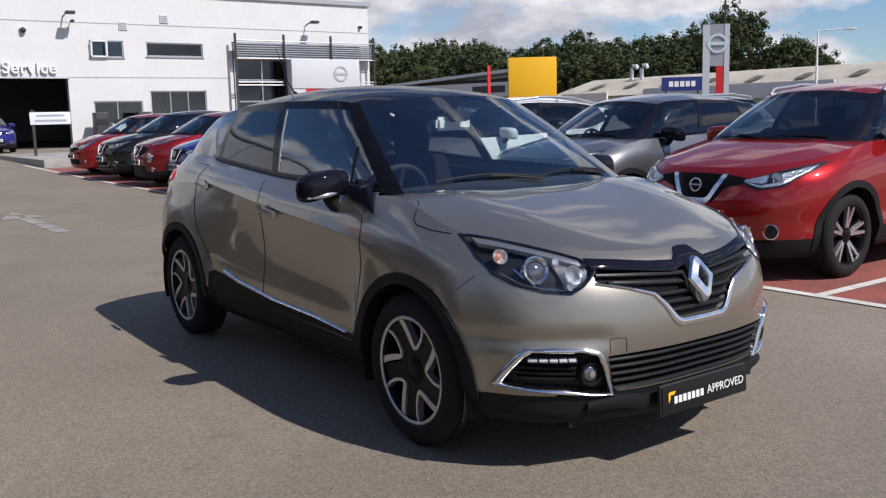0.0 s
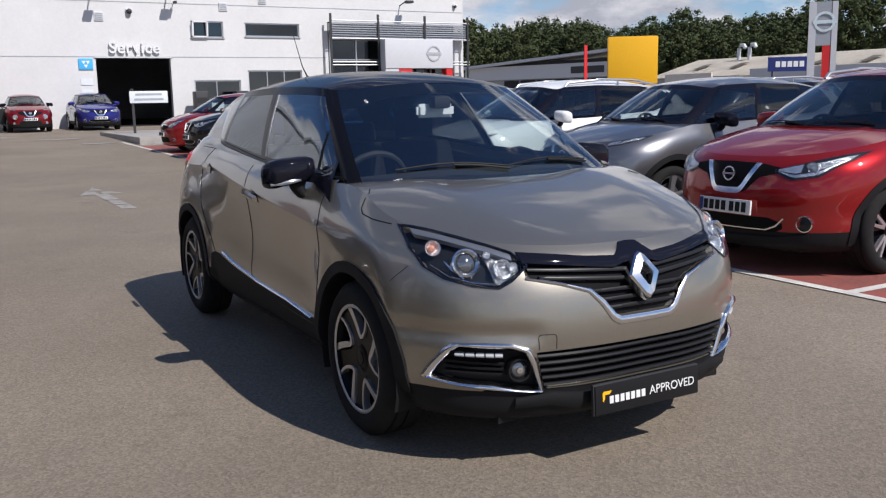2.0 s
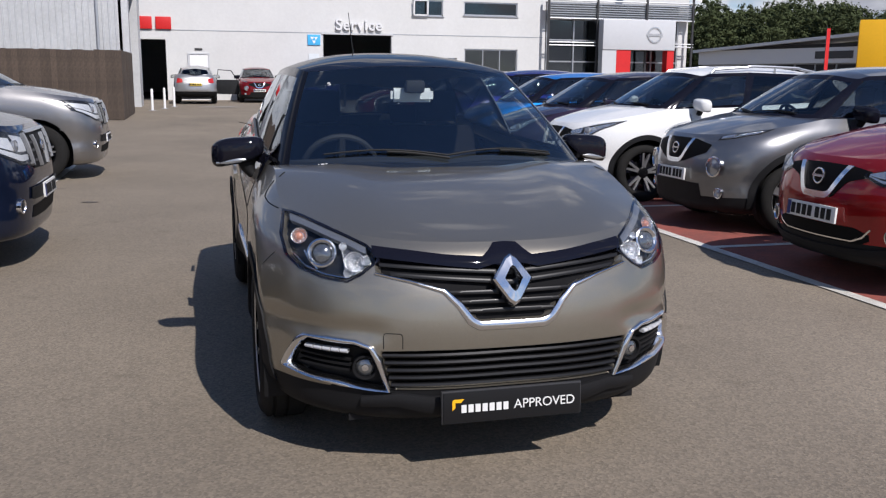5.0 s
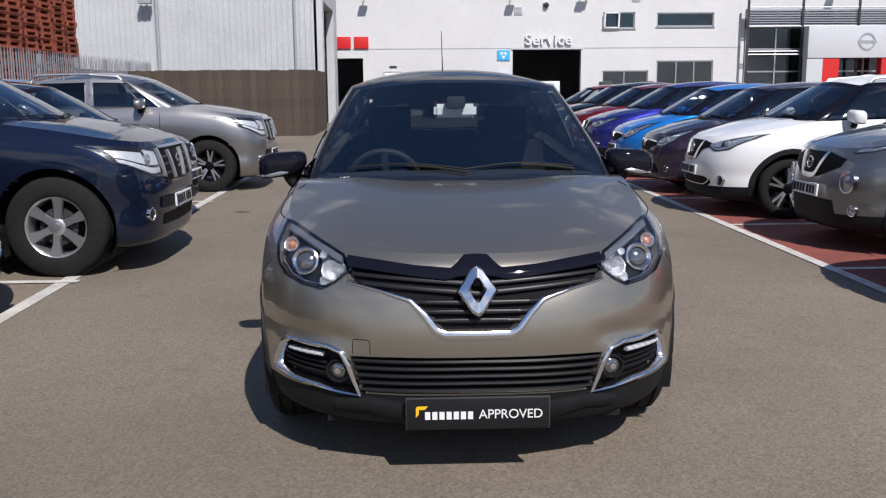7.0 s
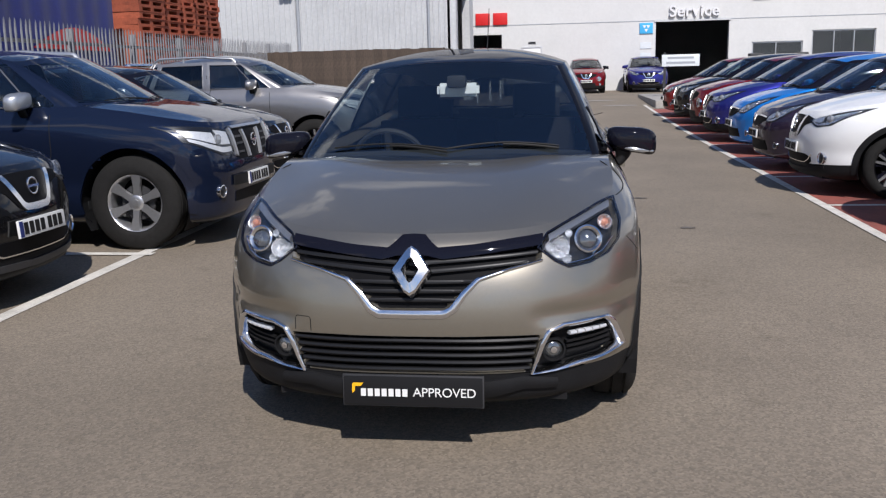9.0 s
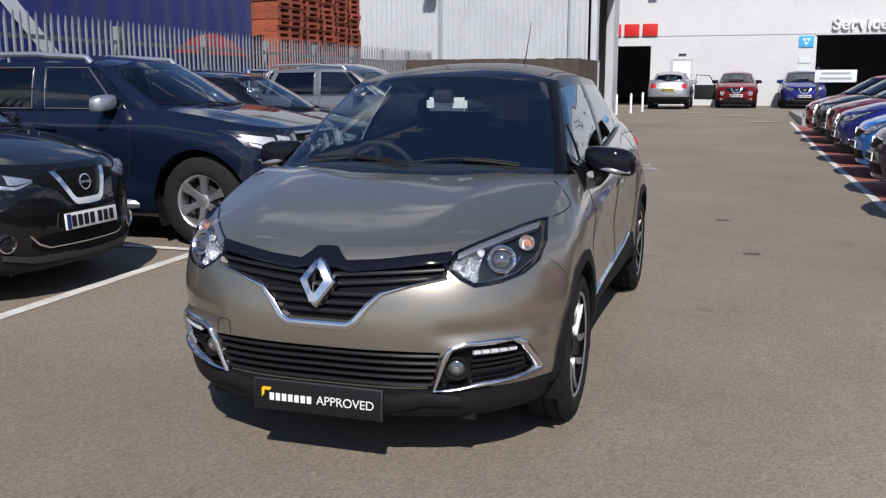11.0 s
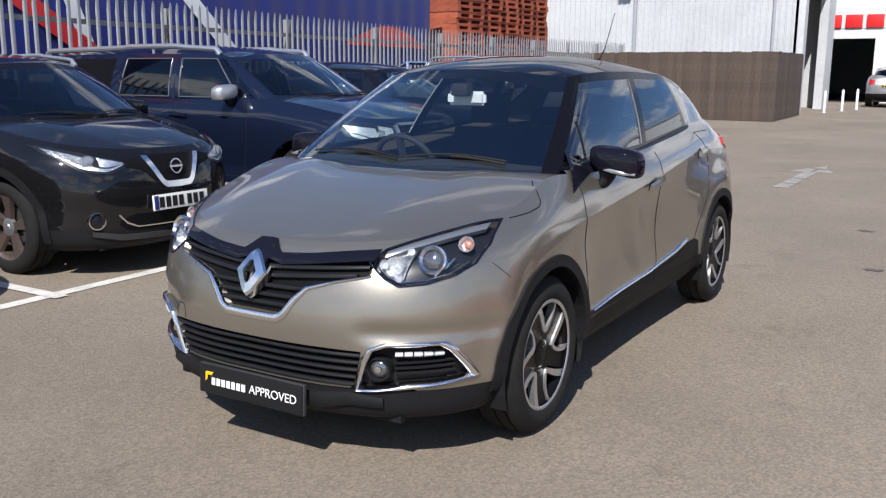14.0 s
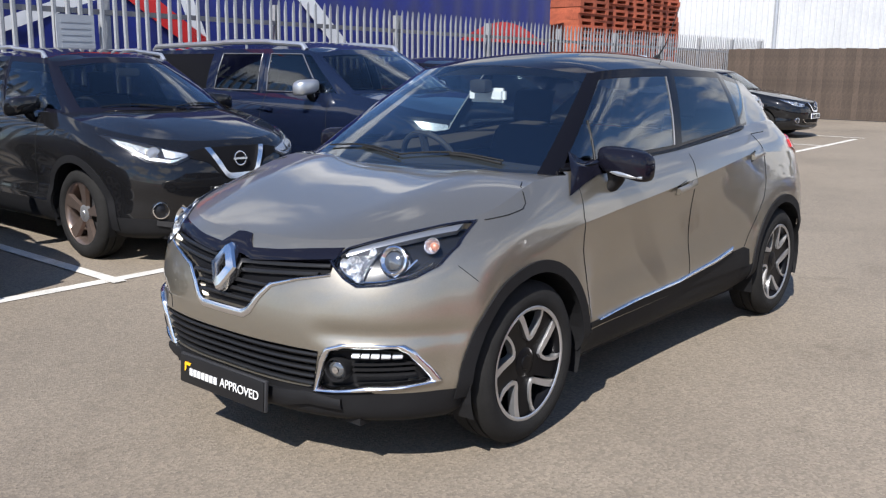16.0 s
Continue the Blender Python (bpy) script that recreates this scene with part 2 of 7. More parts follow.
M_LAMP_IN = surface("lamp_housing", (0.014, 0.015, 0.018), 0.3, 0.2)
M_REFLECT = surface("lamp_reflector", (0.80, 0.81, 0.83), 0.25, 1.0, vary=0.5, scale=30, bump=1.0, bump_scale=55)
M_AMBER = surface("amber_bulb", (0.46, 0.19, 0.12), 0.3, vary=0.3, scale=60)
M_TAIL = surface("tail_red", (0.42, 0.012, 0.012), 0.2, coat=1.0)
M_SEAT = surface("seat_cloth", (0.02, 0.02, 0.022), 0.9, vary=0.3, scale=20, bump=0.2, spec=0.2)
M_TRIM = surface("cabin_trim", (0.022, 0.023, 0.025), 0.7, vary=0.15, spec=0.25)
M_PALE = surface("pale_lining", (0.38, 0.39, 0.40), 0.8, vary=0.1)
M_PLATE_W = surface("plate_white", (0.72, 0.72, 0.70), 0.4)
M_PLATE_Y = surface("plate_yellow", (0.70, 0.50, 0.05), 0.4)
M_GRILLE = surface("grille_black", (0.006, 0.006, 0.007), 0.6, spec=0.08)
M_LAMPWHITE = surface("white_reflector", (0.72, 0.73, 0.74), 0.35, 0.4, vary=0.2, scale=12)
M_INK = surface("print_black", (0.012, 0.012, 0.012), 0.6, spec=0.2)


# ---- mesh helpers ----
def part(name, bm, material, parent=None, label="", smooth=False):
    """Links a bmesh as one mesh object under a thing or a part."""
    bmesh.ops.recalc_face_normals(bm, faces=bm.faces)
    me = bpy.data.meshes.new(name)
    bm.to_mesh(me)
    bm.free()
    for m in material if isinstance(material, (list, tuple)) else [material]:
        me.materials.append(m)
    if smooth:
        me.shade_smooth()
        me.set_sharp_from_angle(angle=radians(smooth if smooth is not True else 40))
    ob = new(name, me)
    if parent:
        ob.parent = parent
    return tagged(ob, label)


def box(bm, lo, hi, m=None):
    vs = [bm.verts.new(Vector((x, y, z)) if m is None else m @ Vector((x, y, z)))
          for x in (lo[0], hi[0]) for y in (lo[1], hi[1]) for z in (lo[2], hi[2])]
    for f in ((0, 1, 3, 2), (4, 6, 7, 5), (0, 4, 5, 1), (2, 3, 7, 6), (0, 2, 6, 4), (1, 5, 7, 3)):
        bm.faces.new([vs[i] for i in f])
    return vs


def box_part(name, lo, hi, material, parent=None, label="", bevel=0.0, m=None):
    bm = bmesh.new()
    box(bm, lo, hi, m)
    if bevel:
        bmesh.ops.bevel(bm, geom=bm.edges[:], offset=bevel, segments=2, affect="EDGES", profile=0.6)
    return part(name, bm, material, parent, label, smooth=35 if bevel else False)


def tube(bm, path, radius, sides=8, cap=True):
    """A round bar along a list of points; radius is a number or one for each point."""
    pts = [Vector(p) for p in path]
    rings = []
    for i, p in enumerate(pts):
        ahead = (pts[min(i + 1, len(pts) - 1)] - pts[max(i - 1, 0)]).normalized()
        u = ahead.orthogonal().normalized() if abs(ahead.z) > 0.95 else ahead.cross((0, 0, 1)).normalized()
        v = ahead.cross(u)
        r = radius[i] if isinstance(radius, (list, tuple)) else radius
        rings.append([bm.verts.new(p + r * (math.cos(a) * u + math.sin(a) * v)) for a in [2 * math.pi * k / sides for k in range(sides)]])
    for a, b in zip(rings, rings[1:]):
        for k in range(sides):
            bm.faces.new((a[k], a[(k + 1) % sides], b[(k + 1) % sides], b[k]))
    if cap:
        bm.faces.new(rings[0][::-1]); bm.faces.new(rings[-1])


def lathe_x(bm, profile, steps=40, centre=(0, 0, 0)):
    """Turns (x, r) points about the x axis."""
    c = Vector(centre)
    rings = [[bm.verts.new(c + Vector((x, r * math.cos(a), r * math.sin(a)))) for a in [2 * math.pi * k / steps for k in range(steps)]] for x, r in profile]
    for a, b in zip(rings, rings[1:]):
        for k in range(steps):
            bm.faces.new((a[k], a[(k + 1) % steps], b[(k + 1) % steps], b[k]))


def grid_faces(bm, rows, skip=None):
    """Faces over a grid of coordinates; returns the vertices."""
    vs = [[bm.verts.new(p) for p in row] for row in rows]
    for i in range(len(vs) - 1):
        for j in range(len(vs[0]) - 1):
            if skip is None or not skip(i, j):
                bm.faces.new((vs[i][j], vs[i][j + 1], vs[i + 1][j + 1], vs[i + 1][j]))
    return vs


def thing(name, m, label, category, group="", kind=""):
    ob = new(name)
    ob.matrix_world = m
    return tagged(ob, label, category, group, kind)


def ease(t):
    t = min(1.0, max(0.0, t))
    return t * t * (3 - 2 * t)


def rise(y):
    """The height of the ground, which climbs gently to the workshop."""
    return 0.30 * ease((y - 12) / 29)


def lettering(name, text, size, depth, material, parent=None, m=None, spread=1.0, bold=0.0):
    curve = bpy.data.curves.new(name, "FONT")
    curve.body, curve.size, curve.extrude, curve.align_x, curve.align_y = text, size, depth, "CENTER", "CENTER"
    curve.space_character, curve.offset = spread, bold
    holder = bpy.data.objects.new(name, curve)
    scene.collection.objects.link(holder)
    me = bpy.data.meshes.new_from_object(holder.evaluated_get(bpy.context.evaluated_depsgraph_get()))
    bpy.data.objects.remove(holder)
    me.materials.clear()
    me.materials.append(material)
    ob = new(name, me)
    ob.parent = parent
    if m is not None:
        ob.matrix_basis = m
    return ob

# ---- ground and painted marks ----
STAINS = [(-2.3, 7.07, 0.09), (1.63, 4.2, 0.08), (1.36, 6.1, 0.08), (1.1, -1.6, 0.05)]
SCUFFS = [(1.6, 30.5, 0.9), (2.4, 27.0, 0.7), (-0.4, 33.0, 1.1)]


def ground_sheet():
    bm = bmesh.new()
    ys = [-1500, -200, -40, -12, -6, 0, 6, 12] + [12 + 29 * k / 12 for k in range(1, 13)] + [60, 120, 300, 2500]
    xs = [-2000, -300, -60, -20, -8, 0, 8, 20, 60, 300, 2000]
    grid_faces(bm, [[(x, y, rise(y)) for x in xs] for y in ys])
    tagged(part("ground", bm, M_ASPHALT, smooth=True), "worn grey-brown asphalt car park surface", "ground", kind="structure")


def flat_mark(name, corners, lift, material, label, category="marking", parts=16):
    """A thin painted strip between two end edges, laid on the ground."""
    bm = bmesh.new()
    a, b, c, d = [Vector(v) for v in corners]
    rows = []
    for k in range(parts + 1):
        t = k / parts
        rows.append([(*p, rise(p.y) + lift) for p in (a.lerp(d, t), b.lerp(c, t))])
    grid_faces(bm, rows)
    return tagged(part(name, bm, material), label, category, kind="structure")


ground_sheet()
flat_mark("red_bays", [(3.16, -7), (8.4, -7), (8.4, 24.6), (3.16, 24.6)], 0.004, M_RED_BAY, "faded red coated parking bays with tyre stains", parts=40)
flat_mark("bay_line", [(3.08, -7), (3.18, -7), (3.18, 27), (3.08, 27)], 0.008, M_LINE, "white painted line along the red bays", parts=40)
for k in range(-3, 11):
    y = 0.55 + 2.45 * k
    flat_mark("bay_divider", [(3.18, y), (8.3, y), (8.3, y + 0.09), (3.18, y + 0.09)], 0.008, M_LINE, "white line between two red bays", parts=1)
flat_mark("bay_line", [(-2.80, -7), (-2.69, -7), (-3.10, 18.2), (-3.21, 18.2)], 0.005, M_LINE, "white painted line along the bays", parts=40)
for k in range(-2, 8):
    y = 0.30 + 2.6 * k
    x = -2.75 - 0.0165 * y
    flat_mark("bay_divider", [(x - 5, y), (x, y), (x, y + 0.1), (x - 5, y + 0.1)], 0.009, M_LINE, "white line between two bays", parts=1)


def road_arrow():
    bm = bmesh.new()
    z = rise(10) + 0.005
    for lo, hi in ((9.2, 9.7), (9.8, 10.4), (10.5, 11.5)):
        bm.faces.new([bm.verts.new((x, y, z)) for x, y in ((-0.12, lo), (0.07, lo), (0.07, hi), (-0.12, hi))])
    for flake in (((-0.34, 11.45), (-0.05, 11.5), (-0.04, 12.0), (-0.17, 12.1)), ((0.02, 11.5), (0.30, 11.5), (0.16, 11.95), (0.03, 11.9)), ((-0.10, 12.2), (0.10, 12.15), (0.03, 12.75))):
        bm.faces.new([bm.verts.new((x, y, z)) for x, y in flake])
    tagged(part("road_arrow", bm, M_WORN), "badly worn white painted arrow on the asphalt", "marking", kind="structure")


road_arrow()


def stain(x, y, r, seed, material, label):
    rnd = random.Random(seed)
    bm = bmesh.new()
    pts = []
    for k in range(18):
        a = 2 * math.pi * k / 18
        q = r * rnd.uniform(0.6, 1.1)
        pts.append(bm.verts.new((x + q * math.cos(a), y + 0.8 * q * math.sin(a), rise(y) + 0.005)))
    bm.faces.new(pts)
    tagged(part("ground_stain", bm, material), label, "stain", kind="structure")


M_OIL = surface("oil_stain", (0.115, 0.098, 0.080), 0.7, vary=0.4, scale=12.0)
M_PALEPATCH = surface("pale_scuff", (0.30, 0.28, 0.25), 0.85, vary=0.5, scale=4.0, second=(0.18, 0.16, 0.145))
for n, (x, y, r) in enumerate(STAINS):
    stain(x, y, r, n, M_OIL, "small dark oil stain on the asphalt")
for n, (x, y, r) in enumerate(SCUFFS):
    stain(x, y, r, 40 + n, M_PALEPATCH, "pale scuffed patch on the asphalt")

# ---- workshop building ----
FY = 41.5   # front face of the workshop
BASE = 0.28


def wall_with_openings(name, x0, x1, z0, z1, y0, y1, holes, material, label):
    """A thick wall in the xz plane; holes are (x0, x1, z0, z1)."""
    xs = sorted({x0, x1, *[h[0] for h in holes], *[h[1] for h in holes]})
    zs = sorted({z0, z1, *[h[2] for h in holes], *[h[3] for h in holes]})
    bm = bmesh.new()
    for xa, xb in zip(xs, xs[1:]):
        for za, zb in zip(zs, zs[1:]):
            xm, zm = (xa + xb) / 2, (za + zb) / 2
            if not any(h[0] < xm < h[1] and h[2] < zm < h[3] for h in holes):
                box(bm, (xa, y0, za), (xb, y1, zb))
    bmesh.ops.remove_doubles(bm, verts=bm.verts[:], dist=0.001)
    seen = {}
    for f in bm.faces:
        seen.setdefault(tuple(round(c, 3) for c in f.calc_center_median()), []).append(f)
    bmesh.ops.delete(bm, geom=[f for fs in seen.values() if len(fs) > 1 for f in fs], context="FACES")
    return tagged(part(name, bm, material), label, "wall", kind="structure")


HOLES = [(4.82, 8.22, 0.2, 3.48), (-9.0, -2.55, 0.2, 3.10), (9.28, 10.86, 4.47, 5.25), (11.95, 14.8, 4.55, 5.22),
         (9.3, 11.6, 1.2, 2.43), (12.0, 14.85, 1.2, 2.9), (16.35, 24.0, 0.2, 5.36)]
wall_with_openings("wall_front", -12, 24.55, -0.3, 7.5, FY, FY + 0.35, HOLES, M_CLAD, "white painted panel wall of the workshop")


def workshop_shell():
    for name, lo, hi in (("wall_side", (24.2, FY + 0.36, -0.3), (24.55, FY + 22, 7.5)), ("wall_side", (-12, FY + 0.36, -0.3), (-11.7, FY + 22, 7.5)),
                         ("wall_back", (-11.7, FY + 21.7, -0.3), (24.2, FY + 22, 7.5))):
        tagged(box_part(name, lo, hi, M_CLAD), "white panel wall of the workshop", "wall", kind="structure")
    tagged(box_part("roof", (-12.1, FY - 0.12, 7.5), (24.7, FY + 22.1, 7.72), M_GREYP), "flat roof with a pale capping", "roof", kind="structure")
    tagged(box_part("floor_workshop", (-11.7, FY + 0.36, 0.1), (24.2, FY + 21.7, 0.31), M_STEEL), "dark workshop floor", "floor", kind="structure")
    # added partitions, painted near black to give the openings their shade
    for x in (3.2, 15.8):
        tagged(box_part("wall_inner", (x, FY + 0.36, 0.31), (x + 0.2, FY + 9, 7.49), M_DARK), "near-black partition added in the workshop, shade put into its colour", "wall", kind="structure")
    # horizontal panel joints
    for z in (3.52, 6.02):
        tagged(box_part("trim", (-11.9, FY - 0.012, z), (16.2 if z < 5 else 24.5, FY - 0.001, z + 0.035), M_GREYP), "thin horizontal joint between wall panels", "trim", kind="structure")


workshop_shell()

# ---- vehicles ----
from mathutils.bvhtree import BVHTree

# one row a level, sill to bonnet edge: height at nose, side and tail; nose y; tail y; half width; depth of the nose's curve
LEVELS = [
    (0.17, 0.20, 0.28, -0.62, 3.08, 0.740, 0.60),
    (0.215, 0.25, 0.36, -0.775, 3.22, 0.815, 0.70),
    (0.335, 0.385, 0.50, -0.80, 3.28, 0.860, 0.74),
    (0.46, 0.50, 0.58, -0.82, 3.29, 0.846, 0.755),
    (0.57, 0.62, 0.70, -0.822, 3.28, 0.862, 0.76),
    (0.67, 0.73, 0.82, -0.80, 3.26, 0.874, 0.78),
    (0.75, 0.84, 0.93, -0.77, 3.22, 0.868, 0.81),
    (0.80, 0.94, 1.07, -0.735, 3.17, 0.838, 0.87),
    (0.835, 1.03, 1.175, -0.695, 3.09, 0.780, 0.93),
]
# one row a column of the cabin: foot x, y, z; head x, y, z
CABIN = [
    (0.0, -0.02, 1.02, 0.0, 0.74, 1.465), (0.38, 0.06, 1.03, 0.285, 0.77, 1.455), (0.650, 0.22, 1.03, 0.505, 0.850, 1.425),
    (0.715, 0.385, 1.005, 0.545, 0.93, 1.445), (0.752, 0.62, 1.015, 0.560, 1.00, 1.452), (0.762, 1.255, 1.040, 0.588, 1.40, 1.466),
    (0.762, 1.335, 1.044, 0.590, 1.51, 1.466), (0.690, 2.235, 1.090, 0.560, 2.10, 1.452), (0.680, 2.335, 1.095, 0.552, 2.20, 1.446),
    (0.595, 2.73, 1.185, 0.515, 2.60, 1.40), (0.535, 3.00, 1.15, 0.465, 2.84, 1.36), (0.0, 3.14, 1.12, 0.0, 2.93, 1.41),
]
# the tall square cab and hard top of a working truck
CABIN_TALL = [
    (0.0, 0.06, 1.02, 0.0, 0.70, 1.45), (0.40, 0.12, 1.02, 0.36, 0.73, 1.445), (0.69, 0.27, 1.02, 0.585, 0.81, 1.42),
    (0.745, 0.42, 0.99, 0.625, 0.90, 1.44), (0.785, 0.58, 0.99, 0.645, 0.96, 1.445), (0.80, 1.25, 0.99, 0.66, 1.30, 1.45),
    (0.80, 1.37, 0.99, 0.66, 1.41, 1.45), (0.80, 1.97, 0.99, 0.66, 1.94, 1.45), (0.80, 2.10, 0.99, 0.66, 2.08, 1.45),
    (0.79, 2.98, 1.02, 0.66, 2.95, 1.44), (0.77, 3.14, 1.02, 0.65, 3.08, 1.43), (0.0, 3.18, 1.02, 0.0, 3.10, 1.45),
]
# a double cab with an open bed behind it
CABIN_DOUBLE = CABIN_TALL[:5] + [
    (0.80, 1.22, 0.99, 0.66, 1.25, 1.45), (0.80, 1.31, 0.99, 0.66, 1.34, 1.45), (0.80, 1.98, 0.99, 0.66, 1.86, 1.44), (0.80, 2.04, 0.99, 0.66, 1.92, 1.44),
    (0.79, 2.10, 1.00, 0.655, 1.97, 1.435), (0.77, 2.16, 1.00, 0.63, 2.02, 1.43), (0.0, 2.18, 1.00, 0.0, 2.03, 1.45),
]
PANES = {0: "windscreen", 1: "windscreen", 3: "quarter_light", 4: "side_window", 6: "side_window", 8: "quarter_window", 10: "rear_window"}


def smooth_line(pts, sub, mirrored=False):
    """Points along a smooth curve through pts; mirrored: the curve goes on over the car's middle at both ends."""
    out = []
    flip = Vector((-1, 1, 1))
    before, after = (pts[1] * flip, pts[-2] * flip) if mirrored else (pts[0], pts[-1])
    for i in range(len(pts) - 1):
        a, b, c, d = pts[i - 1] if i else before, pts[i], pts[i + 1], pts[i + 2] if i + 2 < len(pts) else after
        for k in range(sub):
            t = k / sub
            out.append(0.5 * ((2 * b) + (c - a) * t + (2 * a - 5 * b + 4 * c - d) * t * t + (3 * b - 3 * c + d - a) * t ** 3))
    return out + [pts[-1]]


class Shape:
    """The outer form of one kind of car: a shell wrapped round the plan, a bonnet, a cabin and a roof."""

    flat, crown, trim, arc, lining, openings = 2.2, 0.045, 0.056, -11, 2, ()

    def __init__(self, fo=0.84, wb=2.606, ro=0.68, kx=1.0, kz=1.0, wheel=0.325, arch=0.372, cab=(0.0, 1.0), roof_up=0.0, crease=0.015, square=2.6, hood=0.0, taper=0.035, cabin=None, bow=0.02):
        self.fo, self.wb, self.ro, self.kx, self.kz = fo, wb, ro, kx, kz
        self.bow = bow
        self.taper, self.plan = taper, cabin or CABIN
        self.wheel, self.arch, self.cab, self.roof_up, self.crease, self.square, self.hood = wheel, arch, cab, roof_up, crease, square, hood
        self.sub = 4
        self.rows = self._shell(26, 72, 16)
        self.top = self.rows[-1]
        cowl = self.warp(Vector((0, 0.30, 0))).y + self.cab[0]
        self.hood_end = next(i for i, p in enumerate(self.top) if p.y > cowl)
        self.bonnet = self._bonnet()
        self.columns = self._cabin(8)
        self._trim_bonnet()
        self.roof = self._roof()
        bm = bmesh.new()
        self._both(bm, self.rows)
        grid_faces(bm, self.bonnet)
        self._both(bm, [[c[v] for c in self.columns[0]] for v in range(len(self.columns[0][0]))])
        grid_faces(bm, self.roof)
        bmesh.ops.recalc_face_normals(bm, faces=bm.faces)
        self.bvh = BVHTree.FromBMesh(bm)
        bm.free()

    def warp(self, p):
        y = p.y
        y = y * self.fo / 0.84 if y < 0 else (y * self.wb / 2.606 if y < 2.606 else self.wb + (y - 2.606) * self.ro / 0.68)
        return Vector((p.x * self.kx, y, p.z * self.kz))

    def _shell(self, nf, ns, nr):
        levels = []
        n = self.square
        for lev, (zf, zs, zr, yf, yr, w, lf) in enumerate(LEVELS):
            lift = self.hood * ease((lev - 3) / 5)
            zf, zs = zf + lift * 1.2, zs + lift * 0.6
            lr, line = 0.42, []
            flat = [(w * math.sin(a) ** (2 / n), yf + lf * (1 - max(0.0, math.cos(a)) ** (2 / n))) for a in [math.pi / 2 * k / nf for k in range(nf + 1)]]
            y0, y1 = yf + lf, yr - lr
            flat += [(w, y0 + (y1 - y0) * k / ns) for k in range(1, ns)]
            flat += [(w * max(0.0, math.cos(a)) ** (2 / 3.2), y1 + lr * math.sin(a) ** (2 / 3.2)) for a in [math.pi / 2 * k / nr for k in range(nr + 1)]]
            for x, y in flat:
                z = zf + (zs - zf) * min(1, max(0, (y - yf) / (0.32 - yf)))
                z += (zr - z) * ease((y - 1.7) / 1.4)
                if x > 0.6 * w and z < 0.85:
                    for axle in (0.0, 2.606):
                        x += 0.016 * math.exp(-((y - axle) / 0.36) ** 2) * ease((0.85 - z) / 0.3)
                    x += self.crease * math.exp(-((z - 0.60 - 0.13 * (y - 0.5)) / 0.045) ** 2) * ease((y - 0.45) / 0.3) * ease((2.2 - y) / 0.3)
                x -= self.taper * (ease((y - 1.9) / 1.2) if self.taper < 0.1 else ease((y - 1.4) / 1.6)) * (lev / 8)
                line.append(self.warp(Vector((max(x, 0), y, z))))
            levels.append(line)
        cols = [smooth_line([lv[i] for lv in levels], self.sub) for i in range(len(levels[0]))]
        return [[c[k] for c in cols] for k in range(len(cols[0]))]

    def _bonnet(self):
        edge = self.top[: self.hood_end + 5]
        a, b = edge[0], edge[-1]
        rows = []
        for p in edge:
            t = (p.y - a.y) / (b.y - a.y)
            centre = a.z + (b.z + self.crown * self.kz - a.z) * max(0.0, math.sin(t * math.pi / 2)) ** 0.9
            row = []
            for k in range(17):
                u = -1 + 2 * k / 16
                bulge = 0.010 * math.exp(-((abs(u) - 0.62) / 0.14) ** 2) * ease(t * 2)
                row.append(Vector((u * p.x, p.y, p.z + max(0.0, centre - p.z) * (1 - abs(u) ** self.flat) + bulge)))
            rows.append(row)
        return rows

    def _cabin(self, each):
        foot, head = [], []
        shift, scale = self.cab
        for bx, by, bz, tx, ty, tz in self.plan:
            up = self.hood * 0.6
            b, t = self.warp(Vector((bx, by * scale, bz + up))), self.warp(Vector((tx, ty * scale, tz + self.roof_up)))
            b.y, t.y = b.y + shift, t.y + shift
            foot.append(b), head.append(t)
        f, h = smooth_line(foot, each, True), smooth_line(head, each, True)
        rise_n, cols, tags = 10, [], []
        self.foot = [p.copy() for p in f[2 * each:]]
        mid = (foot[0].y + foot[-1].y) / 2
        for i, (b, t) in enumerate(zip(f, h)):
            out = Vector((b.x, 0.35 * (b.y - mid), 0))
            out = out.normalized() if out.length > 1e-6 else Vector((0, -1, 0))
            if b.x < 0.02:
                b.x = t.x = 0.0
                out.x = 0
            col = [b.lerp(t, v / rise_n) + out * self.bow * 4 * (v / rise_n) * (1 - v / rise_n) for v in range(rise_n + 1)]
            col[0].z -= 0.07 * ease((b.y - 0.6) / 0.6)
            cols.append(col)
            tags.append(min(i // each, len(self.plan) - 2))
        return cols, tags, each

    def _trim_bonnet(self):
        """Draws the bonnet's rear edge in along the foot of the windscreen."""
        line = [c[0] for c in self.columns[0]][: 4 * self.columns[2]]
        for row in self.bonnet:
            for v in row:
                i = next((k for k in range(1, len(line)) if line[k].x >= abs(v.x)), len(line) - 1)
                a, b = line[i - 1], line[i]
                y = a.y + (b.y - a.y) * min(1.0, max(0.0, (abs(v.x) - a.x) / max(b.x - a.x, 1e-6))) + 0.02
                if v.y > y:
                    v.z -= 0.02 * min(1.0, (v.y - y) / 0.1)
                    v.y = y

    def foot_at(self, p):
        """The foot of the cabin beside a point of the body's top edge."""
        if p.y >= self.foot[-1].y or p.y <= self.foot[0].y:
            return Vector((p.x * 0.82, p.y, p.z + 0.006))
        i = next(k for k in range(1, len(self.foot)) if self.foot[k].y >= p.y)
        a, b = self.foot[i - 1], self.foot[i]
        q = a.lerp(b, (p.y - a.y) / max(b.y - a.y, 1e-6))
        return Vector((max(q.x - 0.004, 0.12), p.y, q.z + 0.012))

